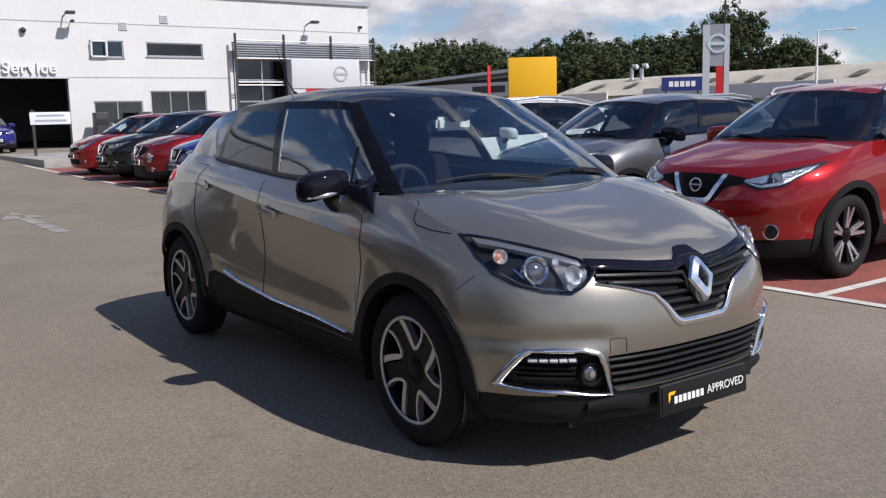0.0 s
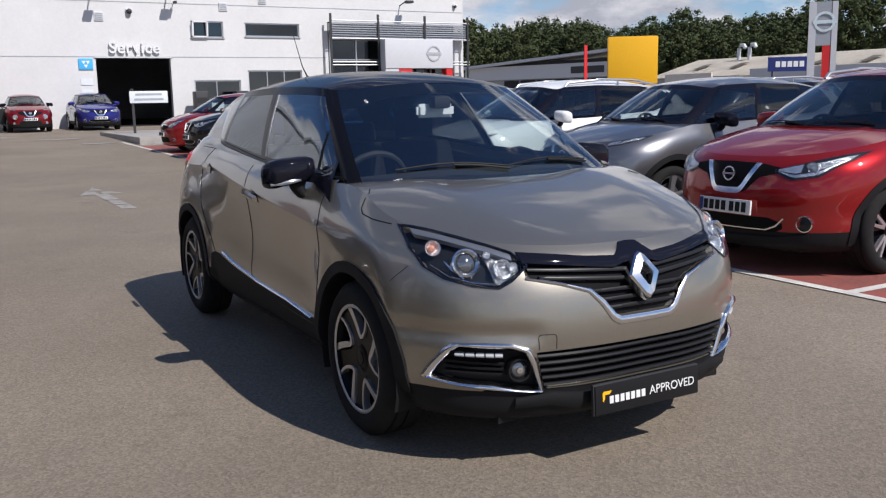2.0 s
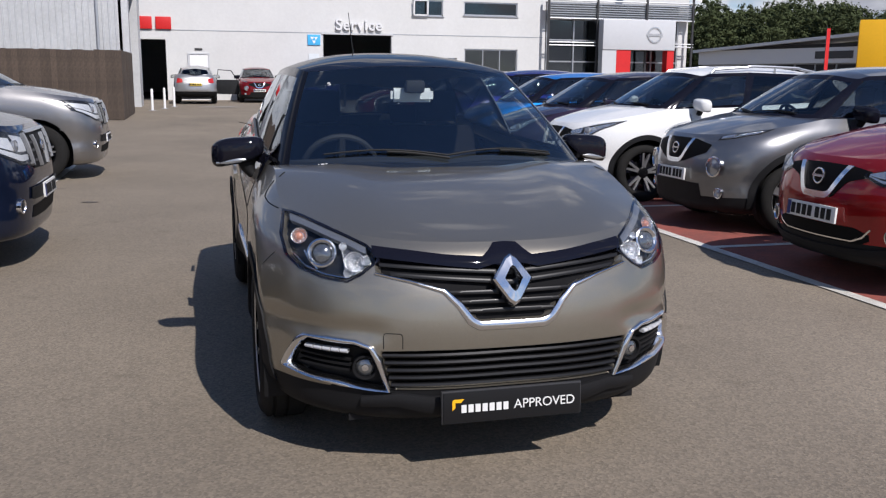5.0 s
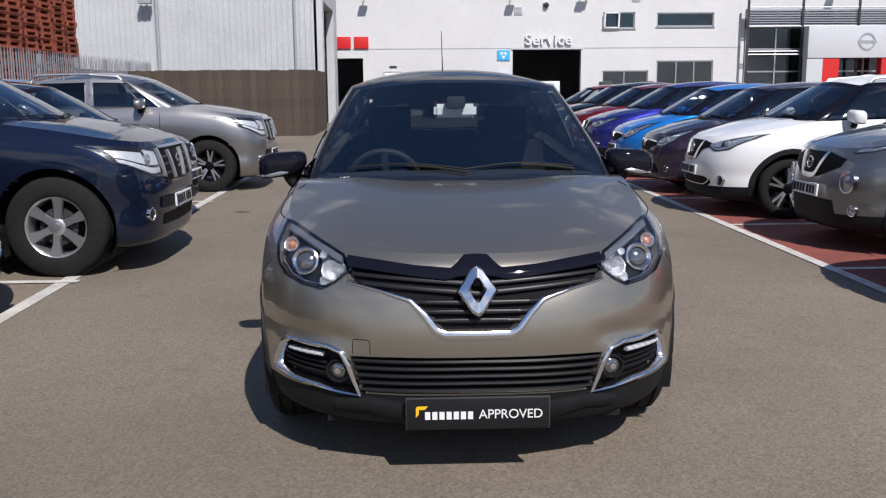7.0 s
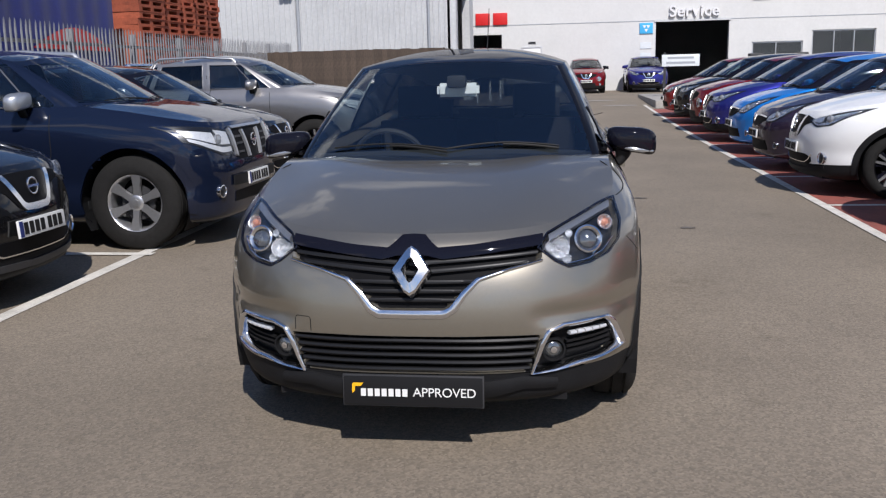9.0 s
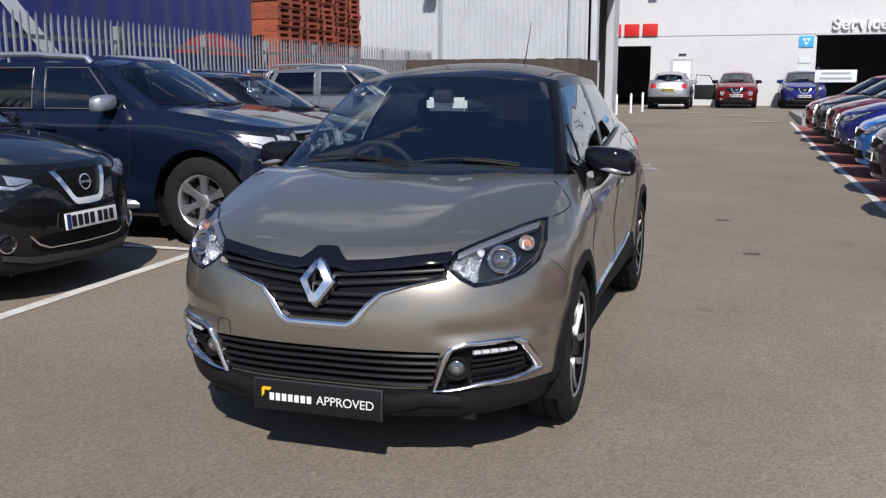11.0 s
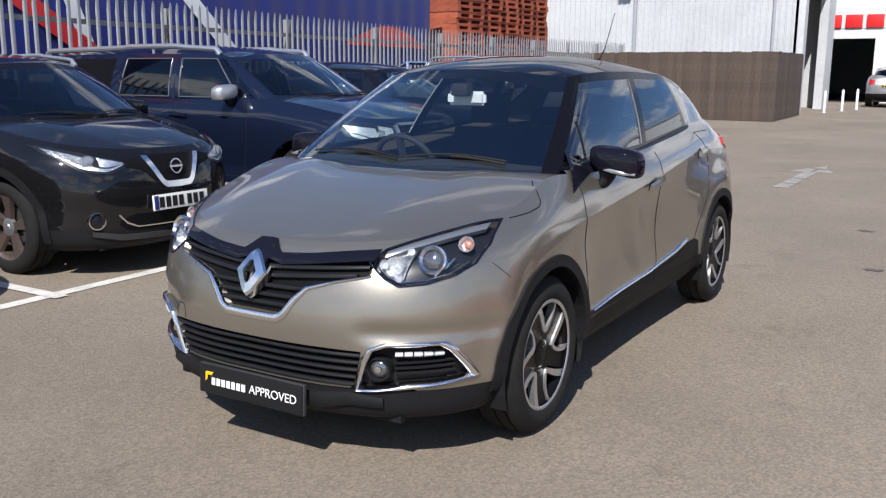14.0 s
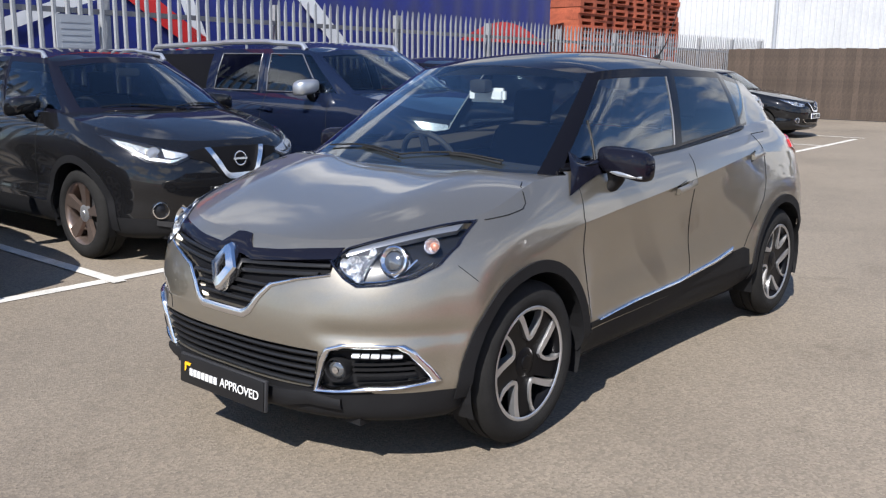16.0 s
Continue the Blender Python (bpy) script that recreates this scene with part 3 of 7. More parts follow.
    def _roof(self):
        head = [c[-1] for c in self.columns[0]]
        a, b = head[0], head[-1]
        peak = (1.545 + self.roof_up) * self.kz
        rows = []
        for p in head:
            t = (p.y - a.y) / (b.y - a.y)
            crown = a.z + (b.z - a.z) * t + (peak - (a.z + b.z) / 2) * math.sin(math.pi * min(1, max(0, t)) ** 0.85)
            rows.append([Vector((u * p.x, p.y, p.z + max(0, crown - p.z) * (1 - abs(u) ** 2.6))) for u in [-1 + k / 7 for k in range(15)]])
        return rows

    @staticmethod
    def _both(bm, rows, skip=None):
        for s in (1, -1):
            grid_faces(bm, [[Vector((s * p.x, p.y, p.z)) for p in row] for row in rows], skip)

    def on_front(self, x, z, off=0.0):
        hit, n, *_ = self.bvh.ray_cast(Vector((x, -6, z)), Vector((0, 1, 0)))
        if hit is None:
            return Vector((x, 0, z))
        return hit + off * (n if n.y < 0 else -n)

    def on_side(self, y, z, s, off=0.0):
        hit, n, *_ = self.bvh.ray_cast(Vector((s * 4, y, z)), Vector((-s, 0, 0)))
        if hit is None:
            return Vector((s * 0.8 * self.kx, y, z))
        return hit + off * (n if n.x * s > 0 else -n)

    def on_top(self, x, y, off=0.0):
        hit, n, *_ = self.bvh.ray_cast(Vector((x, y, 5)), Vector((0, 0, -1)))
        return Vector((x, y, 1)) if hit is None else hit + off * (n if n.z > 0 else -n)


# the crossover's own levels: height at nose, door, rear door and tail; nose y; tail y; half width at nose, door and rear wheel; depth of the nose's curve
CROSS_LEVELS = [
    (0.170, 0.205, 0.215, 0.30, -0.62, 3.06, 0.740, 0.715, 0.74, 0.60),
    (0.215, 0.245, 0.262, 0.38, -0.770, 3.20, 0.815, 0.772, 0.80, 0.70),
    (0.325, 0.340, 0.372, 0.50, -0.800, 3.27, 0.850, 0.796, 0.84, 0.74),
    (0.450, 0.425, 0.500, 0.60, -0.820, 3.285, 0.848, 0.810, 0.845, 0.75),
    (0.560, 0.560, 0.660, 0.72, -0.822, 3.275, 0.853, 0.802, 0.845, 0.76),
    (0.660, 0.700, 0.820, 0.84, -0.803, 3.25, 0.860, 0.816, 0.835, 0.78),
    (0.745, 0.838, 1.000, 0.985, -0.770, 3.20, 0.857, 0.848, 0.800, 0.81),
    (0.798, 0.925, 1.050, 1.06, -0.737, 3.15, 0.838, 0.818, 0.768, 0.87),
    (0.835, 1.005, 1.092, 1.13, -0.697, 3.08, 0.785, 0.768, 0.722, 0.93),
]
CROSS_CABIN = [
    (0.0, 0.085, 1.022, 0.0, 0.75, 1.465), (0.38, 0.125, 1.026, 0.285, 0.775, 1.456), (0.672, 0.245, 1.03, 0.507, 0.872, 1.436),
    (0.722, 0.340, 1.028, 0.540, 0.955, 1.448), (0.742, 0.72, 1.036, 0.552, 1.20, 1.460), (0.738, 1.345, 1.052, 0.556, 1.540, 1.464),
    (0.736, 1.435, 1.058, 0.555, 1.640, 1.464), (0.704, 2.20, 1.118, 0.542, 2.20, 1.447), (0.698, 2.275, 1.126, 0.532, 2.30, 1.437),
    (0.680, 2.38, 1.140, 0.500, 2.62, 1.40), (0.60, 2.92, 1.150, 0.452, 2.83, 1.365), (0.0, 3.12, 1.12, 0.0, 2.93, 1.41),
]


def soft(t, e=0.006):
    """Zero below 0 and t above it, with a rounded bend."""
    return 0.5 * (t + math.sqrt(t * t + e))


def even_line(pts, sub, mirrored=False):
    """A smooth curve through unevenly spaced points (centripetal), with the same count of points in each span."""
    flip = Vector((-1, 1, 1))
    before, after = (pts[1] * flip, pts[-2] * flip) if mirrored else (pts[0] * 2 - pts[1], pts[-1] * 2 - pts[-2])
    run, out = [before, *pts, after], []
    for a, b, c, d in zip(run, run[1:], run[2:], run[3:]):
        t1 = max((b - a).length, 1e-4) ** 0.5
        t2 = t1 + max((c - b).length, 1e-4) ** 0.5
        t3 = t2 + max((d - c).length, 1e-4) ** 0.5
        for k in range(sub):
            t = t1 + (t2 - t1) * k / sub
            a1, a2, a3 = a.lerp(b, t / t1), b.lerp(c, (t - t1) / (t2 - t1)), c.lerp(d, (t - t2) / (t3 - t2))
            out.append(a1.lerp(a2, t / t2).lerp(a2.lerp(a3, (t - t1) / (t3 - t1)), (t - t1) / (t2 - t1)))
    return out + [pts[-1]]


class CrossoverShape(Shape):
    """The champagne car's form: a sharp rising shoulder crease over undercut doors, flared arches and a hollow over the fog lamps."""
    CREASE, flat, crown, trim, arc, lining = 6, 4.5, 0.026, 0.046, -5, 26

    def _shell(self, nf, ns, nr):
        nf, ns, self.sub = 64, 90, 8
        n, levels = 2.6, []
        for lev, (zf, zd, zr, zt, yf, yr, wn, wd, wr, lf) in enumerate(CROSS_LEVELS):
            lr, line = 0.42, []
            flat = [(wn * math.sin(a) ** (2 / n), yf + lf * (1 - max(0.0, math.cos(a)) ** (2 / n))) for a in [math.pi / 2 * k / nf for k in range(nf + 1)]]
            y0, y1 = yf + lf, yr - lr
            flat += [(wn, y0 + (y1 - y0) * k / ns) for k in range(1, ns)]
            flat += [(wn * max(0.0, math.cos(a)) ** (2 / 3.2), y1 + lr * math.sin(a) ** (2 / 3.2)) for a in [math.pi / 2 * k / nr for k in range(nr + 1)]]
            for x, y in flat:
                z = zf + (zd - zf) * (1 - soft(1 - (y - yf) / (0.32 - yf), 0.003))
                z += (zr - zd) * soft((y - 0.34) / 1.76, 0.003)
                z += (zt - zr - (zr - zd) * 0.51) * ease((y - 2.0) / 1.1)
                wide = wn + (wd - wn) * ease((y - 0.0) / 0.65)
                wide += (wr - wd) * ease((y - 1.25) / 1.25)
                wide -= 0.055 * ease((y - 2.6) / 0.6) * lev / 8
                pinch = math.exp(-((y - 0.14) / 0.24) ** 2)
                wide -= pinch * (0.040 if lev == 8 else 0.014 if lev == 7 else 0.0)
                z += pinch * (0.046 if lev == 8 else 0.018 if lev == 7 else 0.0)
                line.append(Vector((max(x * wide / wn, 0), y, z)))
            levels.append(line)
        cols = []
        for i in range(len(levels[0])):
            pts = [lv[i] for lv in levels]
            flowing = smooth_line(pts, self.sub)
            c = self.CREASE
            creased = smooth_line(pts[: c + 1], self.sub)[:-1] + smooth_line(pts[c:], self.sub)
            k = ease((pts[c].y - 0.12) / 0.30) * ease((2.95 - pts[c].y) / 0.4) if pts[c].x > 0.4 else 0.0
            col = [p.lerp(q, k) for p, q in zip(flowing, creased)]
            m = c * self.sub
            # two tight rows beside the crease keep its edge crisp
            col[m + 1:m + 1] = [col[m].lerp(col[m + 1], 0.22)]
            col[m:m] = [col[m].lerp(col[m - 1], 0.22)]
            cols.append([self._sculpt(p) for p in col])
        return [[c[k] for c in cols] for k in range(len(cols[0]))]

    def _sculpt(self, p):
        """Flares round the wheels, and the hollow and brow over each fog lamp."""
        x, y, z = p
        if x > 0.5:
            for axle in (0.0, self.wb):
                d = math.hypot(y - axle, z - self.wheel)
                k = 1 - ease((d - 0.425) / (0.07 + 0.10 * ease((z - 0.45) / 0.25)))
                k *= ease((z - 0.26) / 0.10)
                if axle == 0.0:
                    k *= ease((y + 0.50) / 0.25)
                else:
                    k *= 1 - ease((y - axle - 0.20) / 0.25)
                x += max(0.0, 0.852 - x) * k
        if y < 0.1:
            side = ease((x - 0.40) / 0.12)
            hollow = 0.014 * math.exp(-((z - 0.540) / 0.032) ** 2) * side * ease((-0.18 - y) / 0.35)
            lip = 0.007 * math.exp(-((z - 0.47) / 0.05) ** 2) * side * ease((-0.3 - y) / 0.3)
            out = Vector((0.35 * ease((x - 0.55) / 0.3), -1.0)).normalized()
            x, y = x + out.x * (lip - hollow), y + out.y * (lip - hollow)
        return Vector((x, y, z))

    def _cabin(self, each):
        foot = [Vector(r[:3]) for r in CROSS_CABIN]
        head = [Vector(r[3:]) for r in CROSS_CABIN]
        f, h = even_line(foot, each, True), even_line(head, each, True)
        rise_n, cols, tags = 10, [], []
        self.foot = [p.copy() for p in f[2 * each:]]
        mid = (foot[0].y + foot[-1].y) / 2
        for i, (b, t) in enumerate(zip(f, h)):
            out = Vector((b.x, 0.35 * (b.y - mid), 0))
            out = out.normalized() if out.length > 1e-6 else Vector((0, -1, 0))
            if b.x < 0.02:
                b.x = t.x = out.x = 0.0
            cols.append([b.lerp(t, v / rise_n) + out * self.bow * 4 * (v / rise_n) * (1 - v / rise_n) for v in range(rise_n + 1)])
            tags.append(min(i // each, len(CROSS_CABIN) - 2))
        return cols, tags, each


def inside(x, y, outline):
    """Whether a point lies within a closed outline of pairs."""
    odd = False
    for (xa, ya), (xb, yb) in zip(outline, outline[1:] + outline[:1]):
        if (ya > y) != (yb > y) and x < xa + (xb - xa) * (y - ya) / (yb - ya):
            odd = not odd
    return odd


def inset(outline, gap, mid):
    """An outline drawn in towards a middle point by about gap."""
    out = []
    for x, z in outline:
        d = Vector((x - mid[0], z - mid[1]))
        d *= max(0.05, 1 - gap / max(d.length, 1e-6))
        out.append((mid[0] + d.x, mid[1] + d.y))
    return out


def along(line, count):
    """Evenly spaced points along a polyline of pairs."""
    pts = [Vector(p) for p in line]
    gaps = [(b - a).length for a, b in zip(pts, pts[1:])]
    total, out, i, gone = sum(gaps), [], 0, 0.0
    for k in range(count + 1):
        d = total * k / count
        while i < len(gaps) - 1 and gone + gaps[i] < d - 1e-9:
            gone += gaps[i]
            i += 1
        out.append(pts[i].lerp(pts[i + 1], min(1, (d - gone) / max(gaps[i], 1e-9))))
    return out


def laid(bm, shape, low, high, place, off, n=16, m=4, thick=0.012, shut=False, bow=0.0):
    """A raised skin between two polylines, laid on the body; place(u, v, off) finds the body."""
    a, b = along(low, n), along(high, n)
    rows = []
    for j in range(-1, m + 2):
        t = min(1, max(0, j / m))
        rows.append([place(*p.lerp(q, t), off + bow * math.sin(math.pi * t) if 0 <= j <= m else off - thick) for p, q in zip(a, b)])
    if not shut:
        rows = [[place(*a[0].lerp(b[0], min(1, max(0, (i - 1) / m))), off - thick)] + r + [place(*a[-1].lerp(b[-1], min(1, max(0, (i - 1) / m))), off - thick)] for i, r in enumerate(rows)]
    grid_faces(bm, rows)


def tyre_and_rim(parent, m, radius, style, side, width=0.205):
    """A wheel with its tyre, rim, spokes and brake disc; the axle is x, the outside faces side * x."""
    hub = new("wheel")
    hub.parent = parent
    hub.matrix_basis = m @ Matrix.Rotation(0 if side > 0 else math.pi, 4, "Z")
    rr, w = radius * (0.695 if radius < 0.36 else 0.60), width / 2
    bm = bmesh.new()
    lathe_x(bm, [(w - 0.012, rr), (w, rr + 0.012), (w + 0.004, rr + 0.045), (w - 0.006, radius - 0.03), (w - 0.03, radius - 0.004), (w - 0.045, radius - 0.001),
                 (w - 0.047, radius - 0.009), (w - 0.056, radius - 0.009), (w - 0.058, radius), (0.006, radius), (0.005, radius - 0.009), (-0.005, radius - 0.009), (-0.006, radius),
                 (-w + 0.03, radius - 0.004), (-w, rr + 0.02), (-w + 0.012, rr)], 56)
    part("tyre", bm, M_RUBBER, hub, smooth=50)
    bm = bmesh.new()
    face = w - 0.012
    lathe_x(bm, [(-w + 0.012, rr), (-w + 0.02, rr - 0.02), (face - 0.03, rr - 0.022), (face - 0.012, rr - 0.012), (face, rr), (face + 0.003, rr + 0.006)], 56)
    dark = style in ("twist", "blade")
    if style == "twist":
        bm2 = bmesh.new()
        lathe_x(bm2, [(face + 0.001, rr - 0.012), (face + 0.005, rr - 0.009), (face + 0.006, rr + 0.001), (face + 0.003, rr + 0.005)], 56)
        part("rim_edge", bm2, M_SILVER, hub, smooth=50)
    part("rim", bm, M_PILLAR if dark else (M_COPPER if style == "copper" else M_SILVER), hub, smooth=50)
    bm = bmesh.new()
    lathe_x(bm, [(face - 0.075, 0.02), (face - 0.075, rr * 0.62), (face - 0.09, rr * 0.62)], 32)
    part("brake_disc", bm, M_GRILLE if dark else M_STEEL, hub)
    count = {"twist": 5, "blade": 5, "five": 5, "copper": 5, "six": 6}[style]
    for k in range(count):
        a = 2 * math.pi * k / count + math.pi / 2 - 0.10

        def arm(pts, wide, x0, x1, mat, name):
            bm2 = bmesh.new()
            top, bot = [], []
            for i, (r, d) in enumerate(pts):
                ww = wide[i] if isinstance(wide, (list, tuple)) else wide
                c, s = math.cos(a + d), math.sin(a + d)
                e = Vector((0, -s, c)) * ww / 2
                p = Vector((0, r * c, r * s))
                x = x0 + (x1 - x0) * (r / rr) ** 2
                top.append((p + e + Vector((x, 0, 0)), p - e + Vector((x, 0, 0))))
                bot.append((p + e * 1.15 + Vector((x - 0.03, 0, 0)), p - e * 1.15 + Vector((x - 0.03, 0, 0))))
            grid_faces(bm2, [[b[0], t[0], t[1], b[1]] for t, b in zip(top, bot)])
            part(name, bm2, mat, hub, smooth=30)
        if style == "twist":
            # a bright loop, open to the rim, round each window; dark spokes between them
            loop = [(0.995, 0.43), (0.86, 0.36), (0.72, 0.28), (0.58, 0.18), (0.47, 0.07), (0.425, -0.06), (0.455, -0.20), (0.56, -0.31), (0.70, -0.36), (0.85, -0.35), (0.995, -0.29)]
            widths = [0.030, 0.028, 0.026, 0.025, 0.022, 0.019, 0.016, 0.014, 0.013, 0.013, 0.016]
            pts = [Vector((0, rr * r * math.cos(a + d), rr * r * math.sin(a + d))) for r, d in loop]
            rows = []
            for i, (p, wd) in enumerate(zip(pts, widths)):
                ahead = (pts[min(i + 1, len(pts) - 1)] - pts[max(i - 1, 0)]).normalized()
                e = Vector((0, -ahead.z, ahead.y)) * wd / 2
                up = Vector((face - 0.016 + 0.014 * (p.length / rr) ** 2, 0, 0))
                rows.append([p + e * 1.1 + up - Vector((0.03, 0, 0)), p + e + up, p - e + up, p - e * 1.1 + up - Vector((0.03, 0, 0))])
            bm2 = bmesh.new()
            grid_faces(bm2, rows)
            part("spoke", bm2, M_SILVER, hub, smooth=30)
            arm([(0.03, 0.62), (rr * 0.42, 0.64), (rr * 0.70, 0.66), (rr * 0.985, 0.68)], [0.10, 0.075, 0.070, 0.080], face - 0.026, face - 0.008, M_PILLAR, "spoke_back")
            arm([(0.03, 0.0), (rr * 0.44, 0.0)], [0.06, 0.07], face - 0.028, face - 0.016, M_PILLAR, "spoke_back")
        elif style == "blade":
            for s in (-1, 1):
                arm([(0.05, 0.10 * s), (rr * 0.99, 0.17 * s)], [0.03, 0.022], face - 0.03, face - 0.004, M_SILVER, "spoke")
                arm([(0.05, 0.10 * s), (rr * 0.99, 0.28 * s)], [0.03, 0.05], face - 0.045, face - 0.02, M_GLOSSBLACK, "spoke_back")
        else:
            arm([(0.04, 0.0), (rr * 0.5, 0.0), (rr * 0.99, 0.0)], {"five": [0.07, 0.055, 0.075], "copper": [0.05, 0.06, 0.10]}.get(style, [0.06, 0.05, 0.085]), face - 0.03, face - 0.004, M_COPPER if style == "copper" else M_SILVER, "spoke")
    bm = bmesh.new()
    lathe_x(bm, [(face - 0.05, 0.07), (face - 0.028, 0.066), (face - 0.02, 0.05), (face - 0.018, 0.03), (face - 0.014, 0.027), (face - 0.013, 0.001)], 24)
    part("hub_cap", bm, M_PILLAR if dark else M_SILVER, hub, smooth=40)
    return hub


def cabin_inside(car, sh, lhd=False, simple=False):
    """Dashboard, wheel, seats and mirror behind the glass."""
    w = sh.warp
    shift = sh.cab[0]
    up = sh.hood * 0.6
    def at(x, y, z):
        p = w(Vector((x, y, z)))
        p.y += shift
        return p
    bm = bmesh.new()
    prof = [(0.02, 0.995), (0.30, 1.035), (0.50, 1.03), (0.64, 0.985), (0.68, 0.86), (0.62, 0.60)]
    grid_faces(bm, [[at(-x, y, z + up), at(-0.3, y, z + 0.012 + up), at(0.3, y, z + 0.012 + up), at(x, y, z + up)] for (y, z), x in zip(prof, (0.36, 0.62, 0.66, 0.69, 0.70, 0.70))])
    part("dashboard", bm, M_TRIM, car, smooth=True)
    bm = bmesh.new()
    box(bm, at(-0.74, 0.3, 0.30), at(0.74, 2.9, 0.36))
    for s in (-1, 1):
        box(bm, at(s * 0.745, 0.45, 0.34), at(s * 0.715, 2.9, 0.96 + up))
    box(bm, at(-0.7, 2.86, 0.36), at(0.7, 2.9, 0.95))
    part("cabin_tub", bm, M_TRIM, car)

    def cushion(name, x0, x1, pts, parent=car):
        bm2 = bmesh.new()
        rows = []
        for y, z, tk in pts:
            rows.append([at(x0, y, z), at(x0 + 0.03, y - tk, z + tk * 0.4), at((x0 + x1) / 2, y - tk * 1.15, z + tk * 0.4), at(x1 - 0.03, y - tk, z + tk * 0.4), at(x1, y, z)])
        vs = grid_faces(bm2, rows)
        bmesh.ops.solidify(bm2, geom=bm2.faces[:], thickness=-0.06)
        return part(name, bm2, M_SEAT, parent, smooth=60)
    for x in (-0.36, 0.36):
        cushion("front_seat", x - 0.24, x + 0.24, [(0.98, 0.50, 0.05), (1.05, 0.53, 0.05), (1.40, 0.50, 0.04), (1.52, 0.60, 0.06), (1.60, 0.85, 0.07), (1.68, 1.06, 0.06), (1.70, 1.12, 0.02)])
        cushion("headrest", x - 0.13, x + 0.13, [(1.70, 1.14, 0.03), (1.71, 1.20, 0.06), (1.73, 1.30, 0.05), (1.75, 1.33, 0.01)])
    cushion("rear_bench", -0.62, 0.62, [(2.0, 0.52, 0.05), (2.35, 0.50, 0.05), (2.45, 0.62, 0.06), (2.58, 1.0, 0.06), (2.60, 1.08, 0.01)])
    for x in (-0.38, 0.38):
        cushion("headrest", x - 0.13, x + 0.13, [(2.58, 1.09, 0.03), (2.60, 1.16, 0.05), (2.63, 1.22, 0.01)])
    s = 1 if lhd else -1
    bm = bmesh.new()
    c = at(s * 0.37, 0.80, 0.955 + up)
    tilt = Matrix.Translation(c) @ Matrix.Rotation(radians(-65), 4, "X")
    ring = [tilt @ Vector((0.185 * math.cos(a), 0.185 * math.sin(a), 0)) for a in [2 * math.pi * k / 28 for k in range(29)]]
    tube(bm, ring, 0.016, 8, False)
    for a in (0.1, math.pi - 0.1, -math.pi / 2):
        tube(bm, [tilt @ Vector((0, 0, -0.02)), tilt @ Vector((0.18 * math.cos(a), 0.18 * math.sin(a), 0))], 0.022, 6)
    part("steering_wheel", bm, M_TRIM, car, smooth=True)
    bm = bmesh.new()
    p = at(0, 0.66 if simple else 0.79, (1.345 if simple else 1.325) + sh.roof_up)
    box(bm, p - Vector((0.11, 0.02, 0.035)), p + Vector((0.11, 0.02, 0.035)))
    bmesh.ops.bevel(bm, geom=bm.edges[:], offset=0.015, segments=2, affect="EDGES")
    tube(bm, [p, at(0, 0.70 if simple else 0.76, 1.385 + sh.roof_up)], 0.014)
    part("inside_mirror", bm, M_TRIM if simple else M_PALEGLOSS, car, "pale rear-view mirror" if not simple else "", smooth=True)
    if not simple:
        box_part("sensor_pod", at(-0.05, 0.70, 1.335), at(0.05, 0.77, 1.40), M_TRIM, car, bevel=0.02)
    # pale roof lining
    part("roof_lining", lining(sh), M_PALE if not simple else M_TRIM, car, smooth=True)


M_PALEGLOSS = surface("pale_plastic", (0.66, 0.68, 0.70), 0.3)


def lining(sh):
    bm = bmesh.new()
    grid_faces(bm, [[Vector((p.x * 0.95, p.y, p.z - 0.045)) for p in row] for row in sh.roof[sh.lining:-2]])
    return bm


